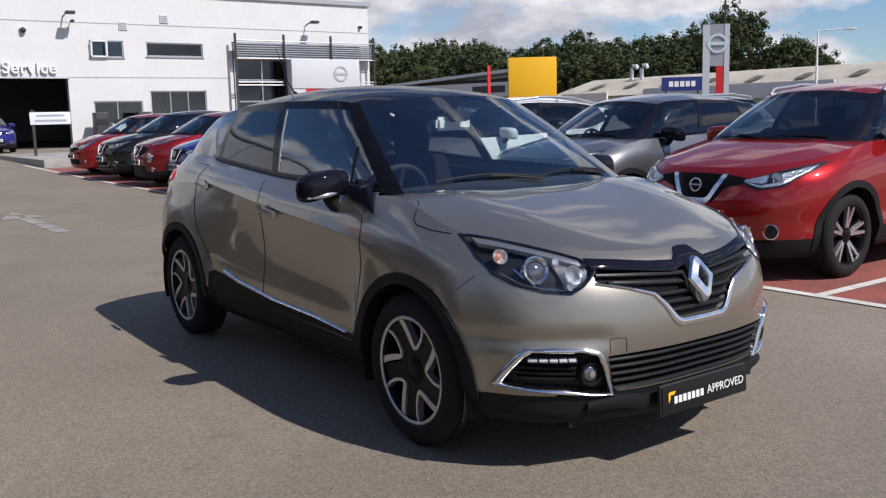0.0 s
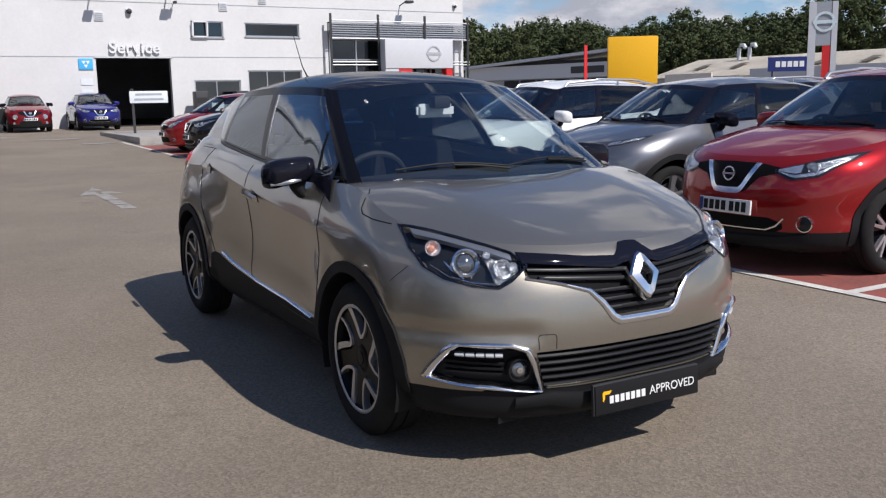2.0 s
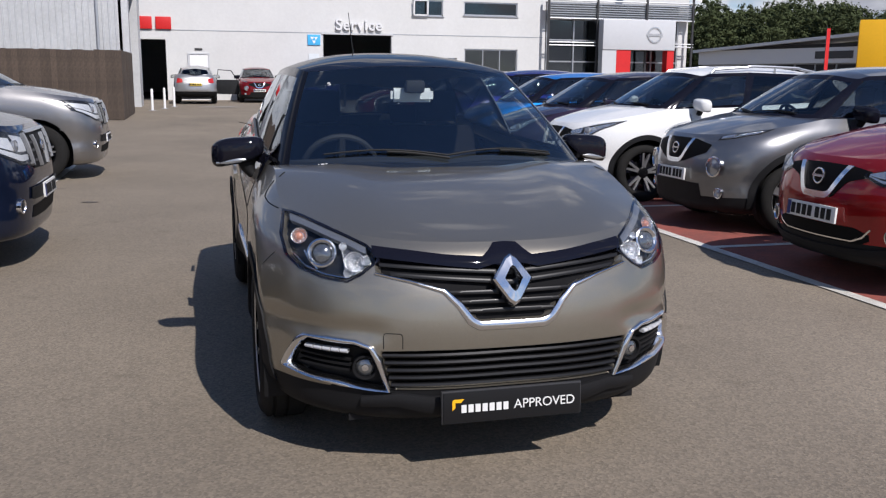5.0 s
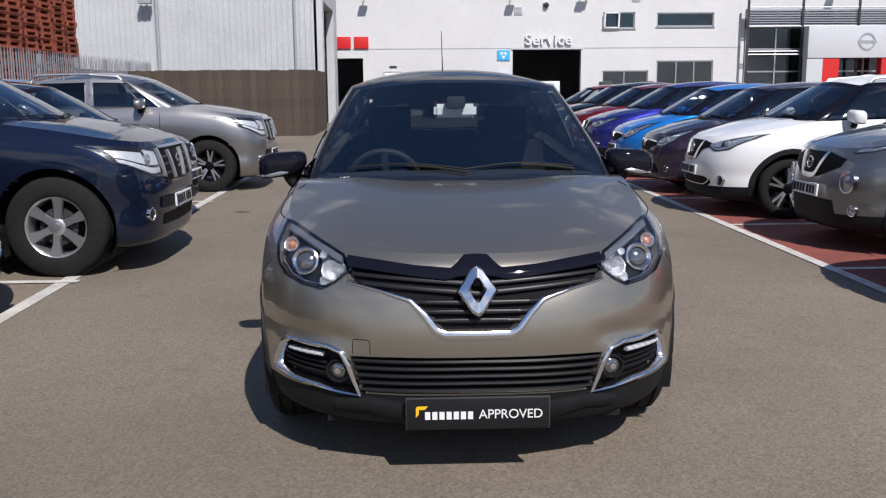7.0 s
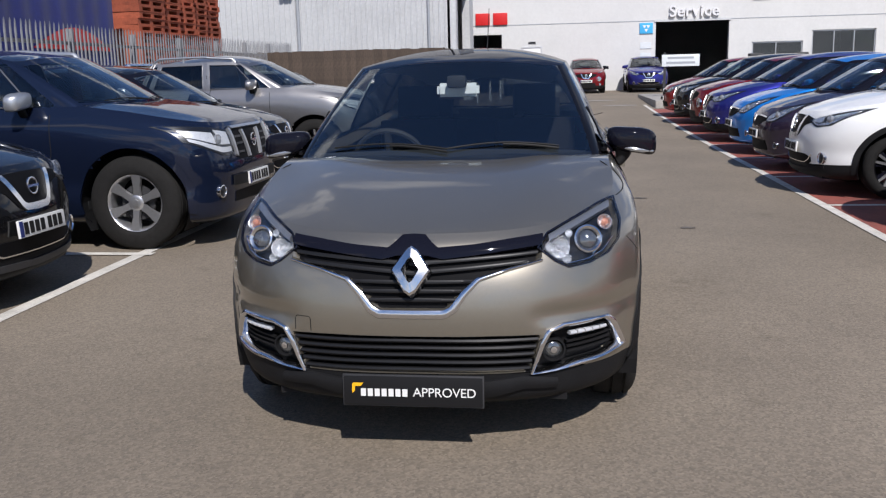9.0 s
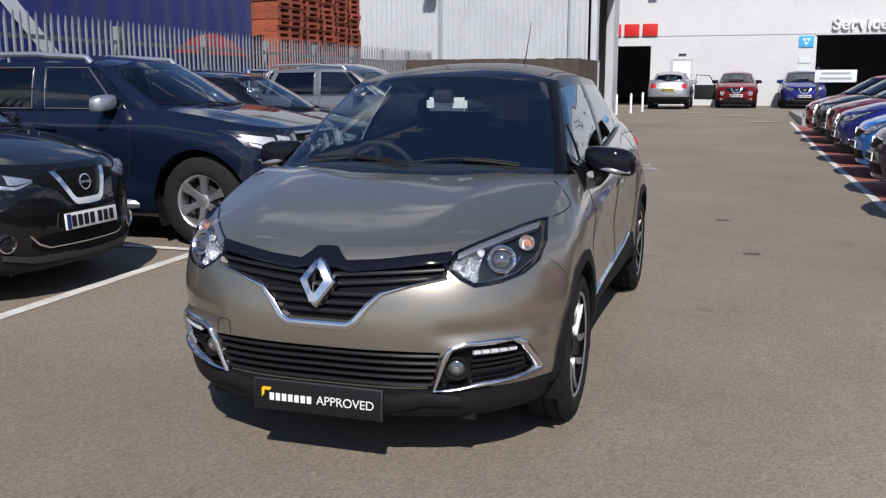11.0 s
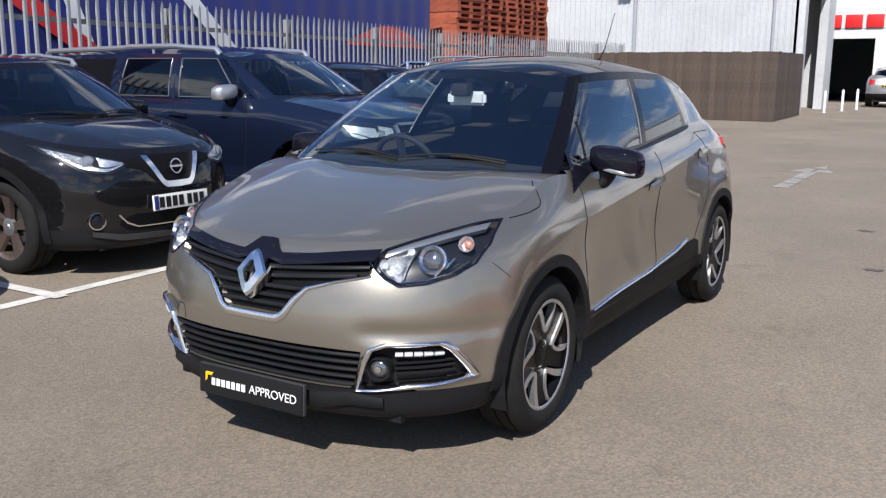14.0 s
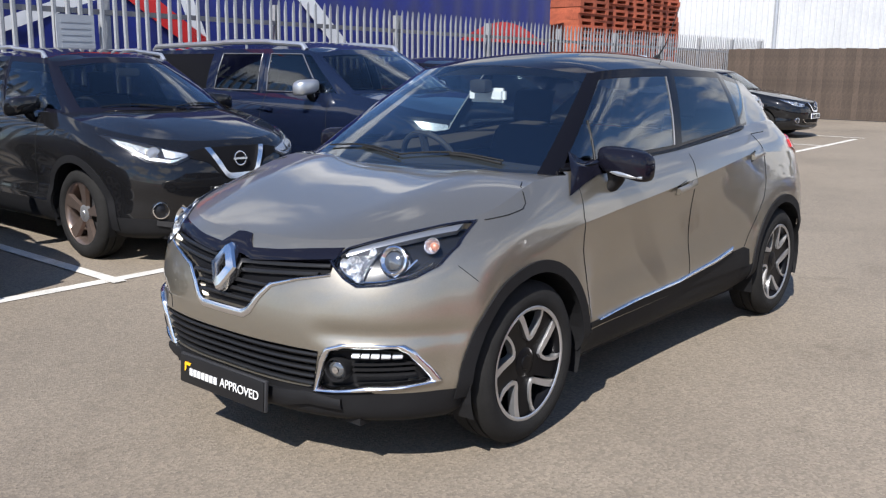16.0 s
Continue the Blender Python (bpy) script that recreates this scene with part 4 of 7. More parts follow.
def car_base(car, sh, coat, roof_mat, pillar_mat, lower_mat, glass, rear_glass, style, wheel_w=0.205, body_tail=True, simple=True, arch_trim=True):
    """The parts that every car shares."""
    sub = sh.sub
    def cut(bm, keep_hole=True):
        for v in bm.verts:
            if abs(v.co.x) < 0.45 * sh.kx:
                continue
            for axle in (0.0, sh.wb):
                d = Vector((v.co.y - axle, v.co.z - sh.wheel))
                if abs(d.length - sh.arch) < 0.03 and d.length > 1e-6:
                    d = d.normalized() * sh.arch
                    v.co.y, v.co.z = axle + d.x, sh.wheel + d.y
        gone = []
        for f in bm.faces:
            c = f.calc_center_median()
            if abs(c.x) > 0.45 * sh.kx and min(math.hypot(c.y - a, c.z - sh.wheel) for a in (0.0, sh.wb)) < sh.arch - 0.004:
                gone.append(f)
        bmesh.ops.delete(bm, geom=gone, context="FACES")
    def sink(bm):
        """Presses the lamp, grille and intake openings into the nose, with edges drawn on to their outlines."""
        for outline, depth in sh.openings:
            near = [v for v in bm.verts if v.co.y < 0.1 and min(p[0] for p in outline) - 0.1 < abs(v.co.x) < max(p[0] for p in outline) + 0.1]
            within = {v for v in near if inside(abs(v.co.x), v.co.z, outline)}
            edge = {}
            for v in within:
                for e in v.link_edges:
                    w = e.other_vert(v)
                    if w in within:
                        continue
                    lo, hi = 0.0, 1.0
                    for _ in range(8):
                        t = (lo + hi) / 2
                        p = v.co.lerp(w.co, t)
                        lo, hi = (t, hi) if inside(abs(p.x), p.z, outline) else (lo, t)
                    if lo <= 0.5:
                        edge.setdefault(v, v.co.lerp(w.co, lo))
                    else:
                        edge.setdefault(w, v.co.lerp(w.co, lo))
            for v in within - edge.keys():
                hit, n, *_ = sh.bvh.find_nearest(v.co)
                v.co -= (n if n.y < 0 else -n) * depth
            for v, p in edge.items():
                v.co = p
            deep = within - edge.keys()
            for f in [f for f in bm.faces if len(f.verts) == 4 and any(v in deep for v in f.verts) and any(v not in deep and v not in edge for v in f.verts)]:
                on = [v for v in f.verts if v in edge]
                if len(on) == 2 and not any(set(e.verts) == set(on) for e in f.edges):
                    bmesh.utils.face_split(f, on[0], on[1])
    for name, lo, hi, mat in (("lower_cladding", 0, 2 * sub, lower_mat), ("body", 2 * sub, len(sh.rows) - 1, coat)):
        bm = bmesh.new()
        sh._both(bm, sh.rows[lo:hi + 1])
        if name == "body":
            # shoulder strip along the foot of the side windows
            edge = sh.top[sh.hood_end + 1:]
            inner = [sh.foot_at(p) for p in edge]
            sh._both(bm, [edge, [p.lerp(q, 0.5) + Vector((0, 0, 0.008)) for p, q in zip(edge, inner)], inner, [q - Vector((0.03, 0, 0.05)) for q in inner]])
        bmesh.ops.remove_doubles(bm, verts=bm.verts[:], dist=0.0008)
        cut(bm)
        sink(bm)
        part(name, bm, mat, car, smooth=35)
    bm = bmesh.new()
    grid_faces(bm, sh.bonnet)
    bmesh.ops.remove_doubles(bm, verts=bm.verts[:], dist=0.0008)
    part("bonnet", bm, coat, car, smooth=50)
    bm = bmesh.new()
    grid_faces(bm, sh.roof)
    bmesh.ops.remove_doubles(bm, verts=bm.verts[:], dist=0.0008)
    part("roof", bm, roof_mat, car, smooth=50)
    cols, tags, each = sh.columns
    # cabin: pillars and panes
    frame, tail = bmesh.new(), bmesh.new()
    for s in (1, -1):
        rows = [[Vector((s * p.x, p.y, p.z)) for p in c] for c in cols]
        grid_faces(frame, rows, lambda i, j: (tags[i] in PANES and 1 <= j < 9) or tags[i] == 9 or (tags[i] < 2 and not simple))
        grid_faces(tail, rows, lambda i, j: tags[i] != 9)
        groups = {}
        for i, t in enumerate(tags[:-1]):
            if t in PANES:
                groups.setdefault(PANES[t] if PANES[t] != "side_window" else t, []).append(i)
        for key, idx in groups.items():
            name = key if isinstance(key, str) else "side_window"
            if name in ("windscreen", "rear_window") and s == -1:
                continue
            lo, hi = min(idx), max(idx) + 1
            bm = bmesh.new()
            for s2 in ((1, -1) if name in ("windscreen", "rear_window") else (s,)):
                grid_faces(bm, [[Vector((s2 * p.x, p.y, p.z)) for p in (cols[i] if name == "windscreen" and not simple else cols[i][1:10])] for i in range(lo, hi + 1)])
            bmesh.ops.remove_doubles(bm, verts=bm.verts[:], dist=0.0008)
            g = rear_glass if (lo // each) >= 6 else glass
            if name == "quarter_window" and sh.plan is CABIN_TALL:
                g = M_PILLAR
            pane = part(name, bm, g, car, smooth=60)
            pane.visible_shadow = False
    for name, bm, mat in (("window_frame", frame, pillar_mat), ("rear_pillar", tail, coat if body_tail else pillar_mat)):
        bmesh.ops.remove_doubles(bm, verts=bm.verts[:], dist=0.0008)
        bmesh.ops.recalc_face_normals(bm, faces=bm.faces)
        part(name, bm, mat, car, smooth=50)
    # under side and wheel housings
    bm = bmesh.new()
    h = 0.56 * sh.kx
    box(bm, (-h, -sh.fo * 0.78, 0.19 * sh.kz), (h, sh.wb + sh.ro * 0.75, 0.34 * sh.kz))
    for s in (-1, 1):
        box(bm, (s * h, sh.arch + 0.02, 0.21 * sh.kz), (s * 0.74 * sh.kx, sh.wb - sh.arch - 0.02, 0.34 * sh.kz))
    part("under_tray", bm, M_BLACK, car)
    for axle in (0.0, sh.wb):
        for s in (-1, 1):
            bm = bmesh.new()
            lathe_x(bm, [(0.84 * sh.kx * s, sh.arch + 0.004), (0.52 * sh.kx * s, sh.arch + 0.004), (0.52 * sh.kx * s, 0.05)], 36, (0, axle, sh.wheel))
            bmesh.ops.delete(bm, geom=[v for v in bm.verts if v.co.z < 0.16], context="VERTS")
            part("wheel_housing", bm, M_BLACK, car)
            if arch_trim:
                bm = bmesh.new()
                arc = [radians(sh.arc + (180 - 2 * sh.arc) * k / 36) for k in range(37)]
                inner = [(axle + (sh.arch - 0.006) * math.cos(a), sh.wheel + (sh.arch - 0.006) * math.sin(a)) for a in arc]
                outer = [(axle + (sh.arch + sh.trim) * math.cos(a), sh.wheel + (sh.arch + sh.trim * 0.9) * math.sin(a)) for a in arc]
                laid(bm, sh, inner, outer, lambda y, z, off, s=s: sh.on_side(y, z, s, off), 0.008, 40, 3, 0.02)
                part("arch_trim", bm, lower_mat, car, smooth=40)
            x = s * (0.875 * sh.kx - wheel_w / 2 - 0.028)
            tyre_and_rim(car, pose(x, axle, sh.wheel, 17 * axle, 0, 0), sh.wheel, style, s, wheel_w)
    cabin_inside(car, sh, simple=simple)


def side_strip(bm, sh, line, s, wide, off, thick=0.006, n=24):
    lo = [(y, z - wide / 2) for y, z in line]
    hi = [(y, z + wide / 2) for y, z in line]
    if abs(line[0][0] - line[-1][0]) < abs(line[0][1] - line[-1][1]):
        lo, hi = [(y - wide / 2, z) for y, z in line], [(y + wide / 2, z) for y, z in line]
    laid(bm, sh, lo, hi, lambda y, z, o: sh.on_side(y, z, s, o), off, n, 1, thick)


def door_lines(car, sh):
    """Panel gaps and handles on both sides."""
    def Y(y): return sh.warp(Vector((0, y, 0))).y
    k, up = sh.kz, sh.hood * 0.5
    for s in (-1, 1):
        for line in ([(0.56, 0.98), (0.55, 0.75), (0.62, 0.42)], [(1.33, 1.03), (1.37, 0.75), (1.36, 0.43)], [(2.30, 1.09), (2.27, 0.86), (2.10, 0.66), (2.02, 0.44)], [(0.62, 0.42), (1.30, 0.43), (2.02, 0.44)]):
            bm = bmesh.new()
            side_strip(bm, sh, [(Y(y), (z + up * (z > 0.9)) * k) for y, z in line], s, 0.007, 0.0016, 0.004)
            part("panel_gap", bm, M_INK, car)
        for y, z in ((1.19, 0.875), (2.14, 0.985)):
            bm = bmesh.new()
            side_strip(bm, sh, [(Y(y), (z + up) * k), (Y(y + 0.20), (z + 0.018 + up) * k)], s, 0.03, 0.030, 0.016, 10)
            part("door_handle", bm, HANDLE[0], car, smooth=50)
            bm = bmesh.new()
            side_strip(bm, sh, [(Y(y + 0.02), (z - 0.006 + up) * k), (Y(y + 0.17), (z + 0.01 + up) * k)], s, 0.055, 0.002, 0.004, 8)
            part("handle_cup", bm, HANDLE[0], car)


HANDLE = [None]


def door_mirror(car, sh, s, case, y=0.70, z=1.07, out=0.975, size=1.0):
    """A mirror pod on a stalk, with an indicator strip and glass."""
    def at(px, py, pz):
        p = sh.warp(Vector((px, py, pz + sh.hood * 0.6)))
        p.y += sh.cab[0]
        return p
    pod = bmesh.new()
    bmesh.ops.create_uvsphere(pod, u_segments=20, v_segments=12, radius=1.0)
    c = at(s * (out - 0.10), y, z)
    for v in pod.verts:
        d = v.co.copy()
        sq = lambda a: math.copysign(abs(a) ** 0.58, a)
        px, py, pz = sq(d.x) * 0.122 * size, sq(d.y) * 0.072 * size, sq(d.z) * 0.062 * size
        pz = (pz if pz > 0 else pz * (1.0 + 0.35 * s * d.x)) - 0.016 * s * d.x
        py += 0.035 * (s * d.x) ** 2 * (1 if s * d.x > 0 else 0.2)
        v.co = c + Vector((px, py if py < 0.03 else 0.03 + (py - 0.03) * 0.3, pz))
    mirror = part("door_mirror", pod, case, car, smooth=60)
    bm = bmesh.new()
    foot, neck = at(s * 0.800, y + 0.01, z - 0.125), c + Vector((-s * 0.045, 0.0, -0.035 * size))
    rings = []
    for k in range(7):
        t = k / 6
        mid = foot.lerp(neck, t) + Vector((s * 0.018 * math.sin(t * math.pi), 0, 0))
        wide, deep = 0.030 + 0.020 * t * t, 0.040 - 0.008 * t
        rings.append([mid + Vector((wide * math.cos(a), deep * math.sin(a), 0)) for a in [2 * math.pi * n / 14 for n in range(15)]])
    grid_faces(bm, rings)
    bmesh.ops.remove_doubles(bm, verts=bm.verts[:], dist=0.0005)
    part("stalk", bm, M_BLACK, mirror, smooth=True)
    bm = bmesh.new()
    tube(bm, [c + Vector((s * t * 0.105, -0.062 + 0.03 * t * t, -0.040 - 0.016 * t)) for t in (-0.5, 0, 0.5, 0.95)], [0.006, 0.012, 0.012, 0.006], 8)
    part("indicator", bm, M_LAMP_CLEAR, mirror, "grey clear indicator strip", smooth=True)
    bm = bmesh.new()
    bm.faces.new([bm.verts.new(c + Vector((s * 0.105 * size * math.cos(a), 0.047 * size, 0.058 * size * math.sin(a)))) for a in [2 * math.pi * k / 18 for k in range(18)]])
    part("mirror_glass", bm, M_CHROME, mirror)


M_LAMP_CLEAR = surface("clear_lamp", (0.42, 0.43, 0.44), 0.15, 0.6)


def wipers(car, sh):
    for x0, x1 in ((-0.52, 0.02), (0.02, 0.52)):
        bm = bmesh.new()
        foot = [c[0] for c in sh.columns[0]][: 2 * sh.columns[2] + 1]
        def g(x, d):
            x *= sh.kx
            i = next((k for k in range(1, len(foot)) if foot[k].x >= abs(x)), len(foot) - 1)
            a, b = foot[i - 1], foot[i]
            y0 = a.y + (b.y - a.y) * (abs(x) - a.x) / max(b.x - a.x, 1e-6)
            return sh.on_top(x, y0 + d, 0.012)
        tube(bm, [g(x1 + (x0 - x1) * t, 0.060 + 0.03 * math.sin(t * 3.1)) for t in [k / 8 for k in range(9)]], 0.0045, 6)
        tube(bm, [g(x1 + (x0 - x1) * t, 0.045 + 0.035 * math.sin(t * 3.1)) for t in [k / 8 for k in range(5)]], 0.006, 6)
        part("wiper", bm, M_INK, car, smooth=True)


def number_plate(car, p, wide, high, colour, tilt=0.0, flip=False):
    """A plate with plain bars in place of its characters."""
    plate = new("number_plate")
    plate.parent = car
    plate.matrix_basis = pose(p[0], p[1], p[2], tilt, 0, 180 if flip else 0)
    box_part("backing", (-wide / 2, -0.012, -high / 2), (wide / 2, 0.006, high / 2), colour, plate, bevel=0.004)
    x = -wide / 2 + 0.05
    for k in range(7):
        x += 0.02 if k == 4 else 0
        box_part("bar", (x, -0.016, -high * 0.34), (x + 0.042, -0.0125, high * 0.34), M_INK, plate)
        x += 0.061
    box_part("band", (-wide / 2 + 0.004, -0.0155, -high / 2 + 0.006), (-wide / 2 + 0.04, -0.0125, high / 2 - 0.006), M_NAVY, plate)


# ---- the champagne-grey crossover ----
M_TAUPE = paint("taupe_metallic", (0.318, 0.289, 0.237), 0.85, 0.345)


LAMP_LOW = [(0.449, 0.782), (0.480, 0.757), (0.515, 0.730), (0.565, 0.704), (0.645, 0.712), (0.715, 0.736), (0.757, 0.775), (0.767, 0.835), (0.744, 0.909)]
LAMP_TOP = [(0.449, 0.782), (0.482, 0.827), (0.545, 0.853), (0.612, 0.877), (0.676, 0.898), (0.715, 0.907), (0.744, 0.909)]
GRILLE_LOW = [(0.0, 0.570), (0.118, 0.571), (0.145, 0.584), (0.186, 0.637), (0.239, 0.686), (0.349, 0.717), (0.468, 0.742)]
GRILLE_TOP = [(0.0, 0.831), (0.040, 0.829), (0.064, 0.807), (0.090, 0.788), (0.225, 0.797), (0.347, 0.811), (0.468, 0.822)]
FOG_RING = [(0.420, 0.318), (0.440, 0.375), (0.460, 0.440), (0.486, 0.491), (0.540, 0.511), (0.630, 0.514), (0.710, 0.510), (0.738, 0.486), (0.764, 0.425), (0.784, 0.366), (0.700, 0.346), (0.600, 0.332), (0.500, 0.322)]
FOG_MID = (0.600, 0.415)
INTAKE_LOW, INTAKE_TOP = [(0.0, 0.330), (0.30, 0.328), (0.425, 0.330)], [(0.0, 0.478), (0.30, 0.478), (0.462, 0.474)]


def headlamp(car, sh, s):
    """Dark nest with reflectors, projector, bulb, light guide and brow under a clear lens."""
    F = lambda x, z, o: sh.on_front(s * x, z, o)
    lamp = new("headlamp")
    lamp.parent = car

    def skin(name, low, top, off, mat, n=20, m=4, thick=0.01, bow=0.0, label=""):
        bm = bmesh.new()
        laid(bm, sh, low, top, F, off, n, m, thick, False, bow)
        return part(name, bm, mat, lamp, label, smooth=50)

    def turned(name, x, z, off, profile, mat, lean=0.6, steps=28, label=""):
        bm = bmesh.new()
        lathe_x(bm, profile, steps)
        n = (F(x, z, 0.1) - F(x, z, 0.0)).normalized().lerp(Vector((0, -1, 0.05)), lean).normalized()
        bmesh.ops.transform(bm, matrix=Matrix.Translation(F(x, z, off)) @ n.to_track_quat("X", "Z").to_matrix().to_4x4(), verts=bm.verts)
        return part(name, bm, mat, lamp, label, smooth=35)

    mid = (0.62, 0.80)
    skin("housing", LAMP_LOW, LAMP_TOP, -0.036, M_LAMP_IN, 40, 10, -0.038)
    ring = LAMP_LOW + LAMP_TOP[::-1][1:]
    bm = bmesh.new()
    laid(bm, sh, ring, inset(ring, 0.007, mid), F, 0.0035, 120, 1, 0.008, True)
    part("rim", bm, M_GLOSSBLACK, lamp, smooth=50)
    # bright inner reflector with its cups
    skin("reflector", [(0.480, 0.777), (0.520, 0.745), (0.575, 0.728)], [(0.488, 0.806), (0.530, 0.824), (0.578, 0.836)], -0.024, M_REFLECT, 12, 6, 0.012, 0.004)
    for x, z, r in ((0.535, 0.776, 0.036), (0.500, 0.782, 0.018), (0.560, 0.738, 0.017), (0.566, 0.822, 0.015)):
        turned("reflector_bowl", x, z, -0.006, [(0.004, r), (0.003, r * 0.92), (-r * 0.5, r * 0.66), (-r * 0.75, r * 0.34), (-r * 0.2, r * 0.22), (-r * 0.05, 0.001)], M_LAMPBOWL, steps=12)
    # projector in a bright bezel
    turned("bezel", 0.640, 0.797, -0.008, [(-0.03, 0.053), (0.006, 0.053), (0.009, 0.047), (0.004, 0.041), (0.0, 0.037), (-0.02, 0.036)], M_CHROME)
    turned("projector", 0.640, 0.797, -0.010, [(-0.008, 0.037), (0.004, 0.031), (0.011, 0.018), (0.013, 0.001)], M_FOGGLASS)
    # indicator cup and its amber bulb
    turned("indicator_cup", 0.706, 0.842, -0.008, [(0.004, 0.030), (0.002, 0.027), (-0.016, 0.018), (-0.02, 0.001)], M_LAMPBOWL)
    turned("indicator", 0.708, 0.842, -0.008, [(-0.018, 0.015), (-0.004, 0.014), (0.002, 0.009), (0.004, 0.001)], M_AMBER, label="amber indicator bulb")
    guide = [(0.486, 0.766), (0.520, 0.739), (0.568, 0.716), (0.640, 0.723), (0.700, 0.744), (0.738, 0.784)]
    skin("light_guide", guide, [(x, z + 0.008) for x, z in guide], -0.010, M_CHROME, 30, 2, 0.010, 0.003)
    fine = [(0.664, 0.742), (0.690, 0.770), (0.700, 0.800)]
    skin("light_guide", fine, [(x - 0.005, z + 0.002) for x, z in fine], -0.010, M_CHROME, 10, 1, 0.008)
    brow = [(0.490, 0.822), (0.545, 0.846), (0.612, 0.870), (0.676, 0.891), (0.722, 0.902)]
    skin("brow", [(x + 0.004, z - 0.020) for x, z in brow], brow, -0.003, M_BROW, 24, 3, 0.02, 0.003, "satin grey brow inside the lens")
    lens = skin("lens", LAMP_LOW, LAMP_TOP, 0.0055, M_LENS, 40, 8, 0.012, 0.003)
    lens.visible_shadow = False


def fog_nest(car, sh, s):
    """Chrome frame, black pocket, round lamp and daytime strip."""
    F = lambda x, z, o: sh.on_front(s * x, z, o)
    nest = new("fog_lamp")
    nest.parent = car
    ring = FOG_RING + FOG_RING[:1]
    bm = bmesh.new()
    laid(bm, sh, ring, inset(ring, 0.021, FOG_MID), F, 0.004, 110, 4, 0.03, True, 0.009)
    part("chrome_frame", bm, M_CHROME, nest, smooth=60)
    inner = inset(FOG_RING, 0.018, FOG_MID)
    bm = bmesh.new()
    laid(bm, sh, [inner[0], inner[12], inner[11], inner[10], inner[9]], [inner[1], inner[3], inner[5], inner[7], inner[8]], F, -0.040, 20, 8, -0.042)
    part("pocket", bm, M_BLACK, nest)
    for k in range(5):
        x = 0.572 + 0.028 * k
        bm = bmesh.new(); laid(bm, sh, [(x, 0.458), (x + 0.023, 0.458)], [(x + 0.002, 0.471), (x + 0.025, 0.471)], F, -0.004, 4, 3, 0.02, False, 0.004)
        part("daytime_light", bm, M_DRL, nest, "white daytime running light", smooth=60)
    for zz in (0.382, 0.402, 0.422):
        bm = bmesh.new(); laid(bm, sh, [(0.566, zz), (0.735, zz + 0.008)], [(0.566, zz + 0.008), (0.735, zz + 0.016)], F, -0.016, 10, 1, 0.02)
        part("slat", bm, M_BLACK, nest)
    face = Matrix.Translation(F(0.515, 0.405, -0.014)) @ Vector((s * 0.25, -1, 0)).to_track_quat("X", "Z").to_matrix().to_4x4()
    for name, prof, mat in (("lamp_ring", [(-0.03, 0.046), (0.012, 0.044), (0.012, 0.038), (-0.004, 0.036)], M_BLACK), ("lamp", [(-0.006, 0.0365), (0.004, 0.028), (0.009, 0.014), (0.010, 0.001)], M_FOGGLASS), ("bulb_cap", [(0.008, 0.014), (0.0125, 0.012), (0.0135, 0.001)], M_CHROME)):
        bm = bmesh.new()
        lathe_x(bm, prof, 26)
        bmesh.ops.transform(bm, matrix=face, verts=bm.verts)
        part(name, bm, mat, nest, smooth=50)


def across(line):
    """A half line from the middle outwards, carried over the whole width."""
    return [(-x, z) for x, z in line[:0:-1]] + line


def nose(car, sh):
    """The grille, its bright V, the lower intake and the lip."""
    def skin(name, low, top, off, mat, n=48, m=3, thick=0.012, bow=0.0, label=""):
        bm = bmesh.new()
        laid(bm, sh, across(low), across(top), sh.on_front, off, n, m, thick, False, bow)
        return part(name, bm, mat, car, label, smooth=50)

    skin("grille", GRILLE_LOW, GRILLE_TOP, -0.024, M_GRILLE, 80, 8, -0.026)
    # gloss black brow that carries the emblem's peak
    skin("grille_brow", [(0.0, 0.768), (0.060, 0.764), (0.110, 0.752), (0.225, 0.764), (0.347, 0.778), (0.466, 0.790)], [(0.0, 0.834), (0.042, 0.832), (0.066, 0.810), (0.092, 0.791), (0.225, 0.800), (0.347, 0.814), (0.470, 0.825)], 0.004, M_GLOSSBLACK, 90, 5, 0.03, 0.003)
    for z0, z1, xe in ((0.733, 0.765, 0.455), (0.700, 0.735, 0.420), (0.668, 0.672, 0.222), (0.636, 0.638, 0.182), (0.605, 0.606, 0.158)):
        skin("grille_bar", [(0.0, z0), (xe, z1)], [(0.0, z0 + 0.015), (xe, z1 + 0.012)], -0.006, M_GRILLEBAR, 30, 2, 0.02, 0.003)
    out = [(0.0, 0.546), (0.124, 0.547), (0.161, 0.568), (0.200, 0.626), (0.247, 0.676), (0.351, 0.709), (0.470, 0.735)]
    skin("chrome_trim", out, [(0.0, 0.575), (0.116, 0.576), (0.141, 0.588), (0.182, 0.640), (0.236, 0.689), (0.348, 0.719), (0.470, 0.743)], 0.004, M_CHROME, 120, 4, 0.02, 0.005, "bright V-shaped grille trim")
    skin("lower_intake", INTAKE_LOW, INTAKE_TOP, -0.040, M_GRILLE, 48, 8, -0.042)
    for k in range(5):
        z0, xe = 0.338 + 0.0285 * k, 0.425 + 0.008 * k
        skin("intake_bar", [(0.0, z0), (xe, z0 - 0.003)], [(0.0, z0 + 0.014), (xe, z0 + 0.011)], -0.004, M_GRILLEBAR, 40, 2, 0.03, 0.004)
    skin("bumper_lip", [(0.0, 0.232), (0.28, 0.240), (0.40, 0.268), (0.52, 0.262)], [(0.0, 0.300), (0.28, 0.303), (0.40, 0.318), (0.52, 0.300)], 0.012, M_BLACK, 52, 4, 0.02, 0.006)


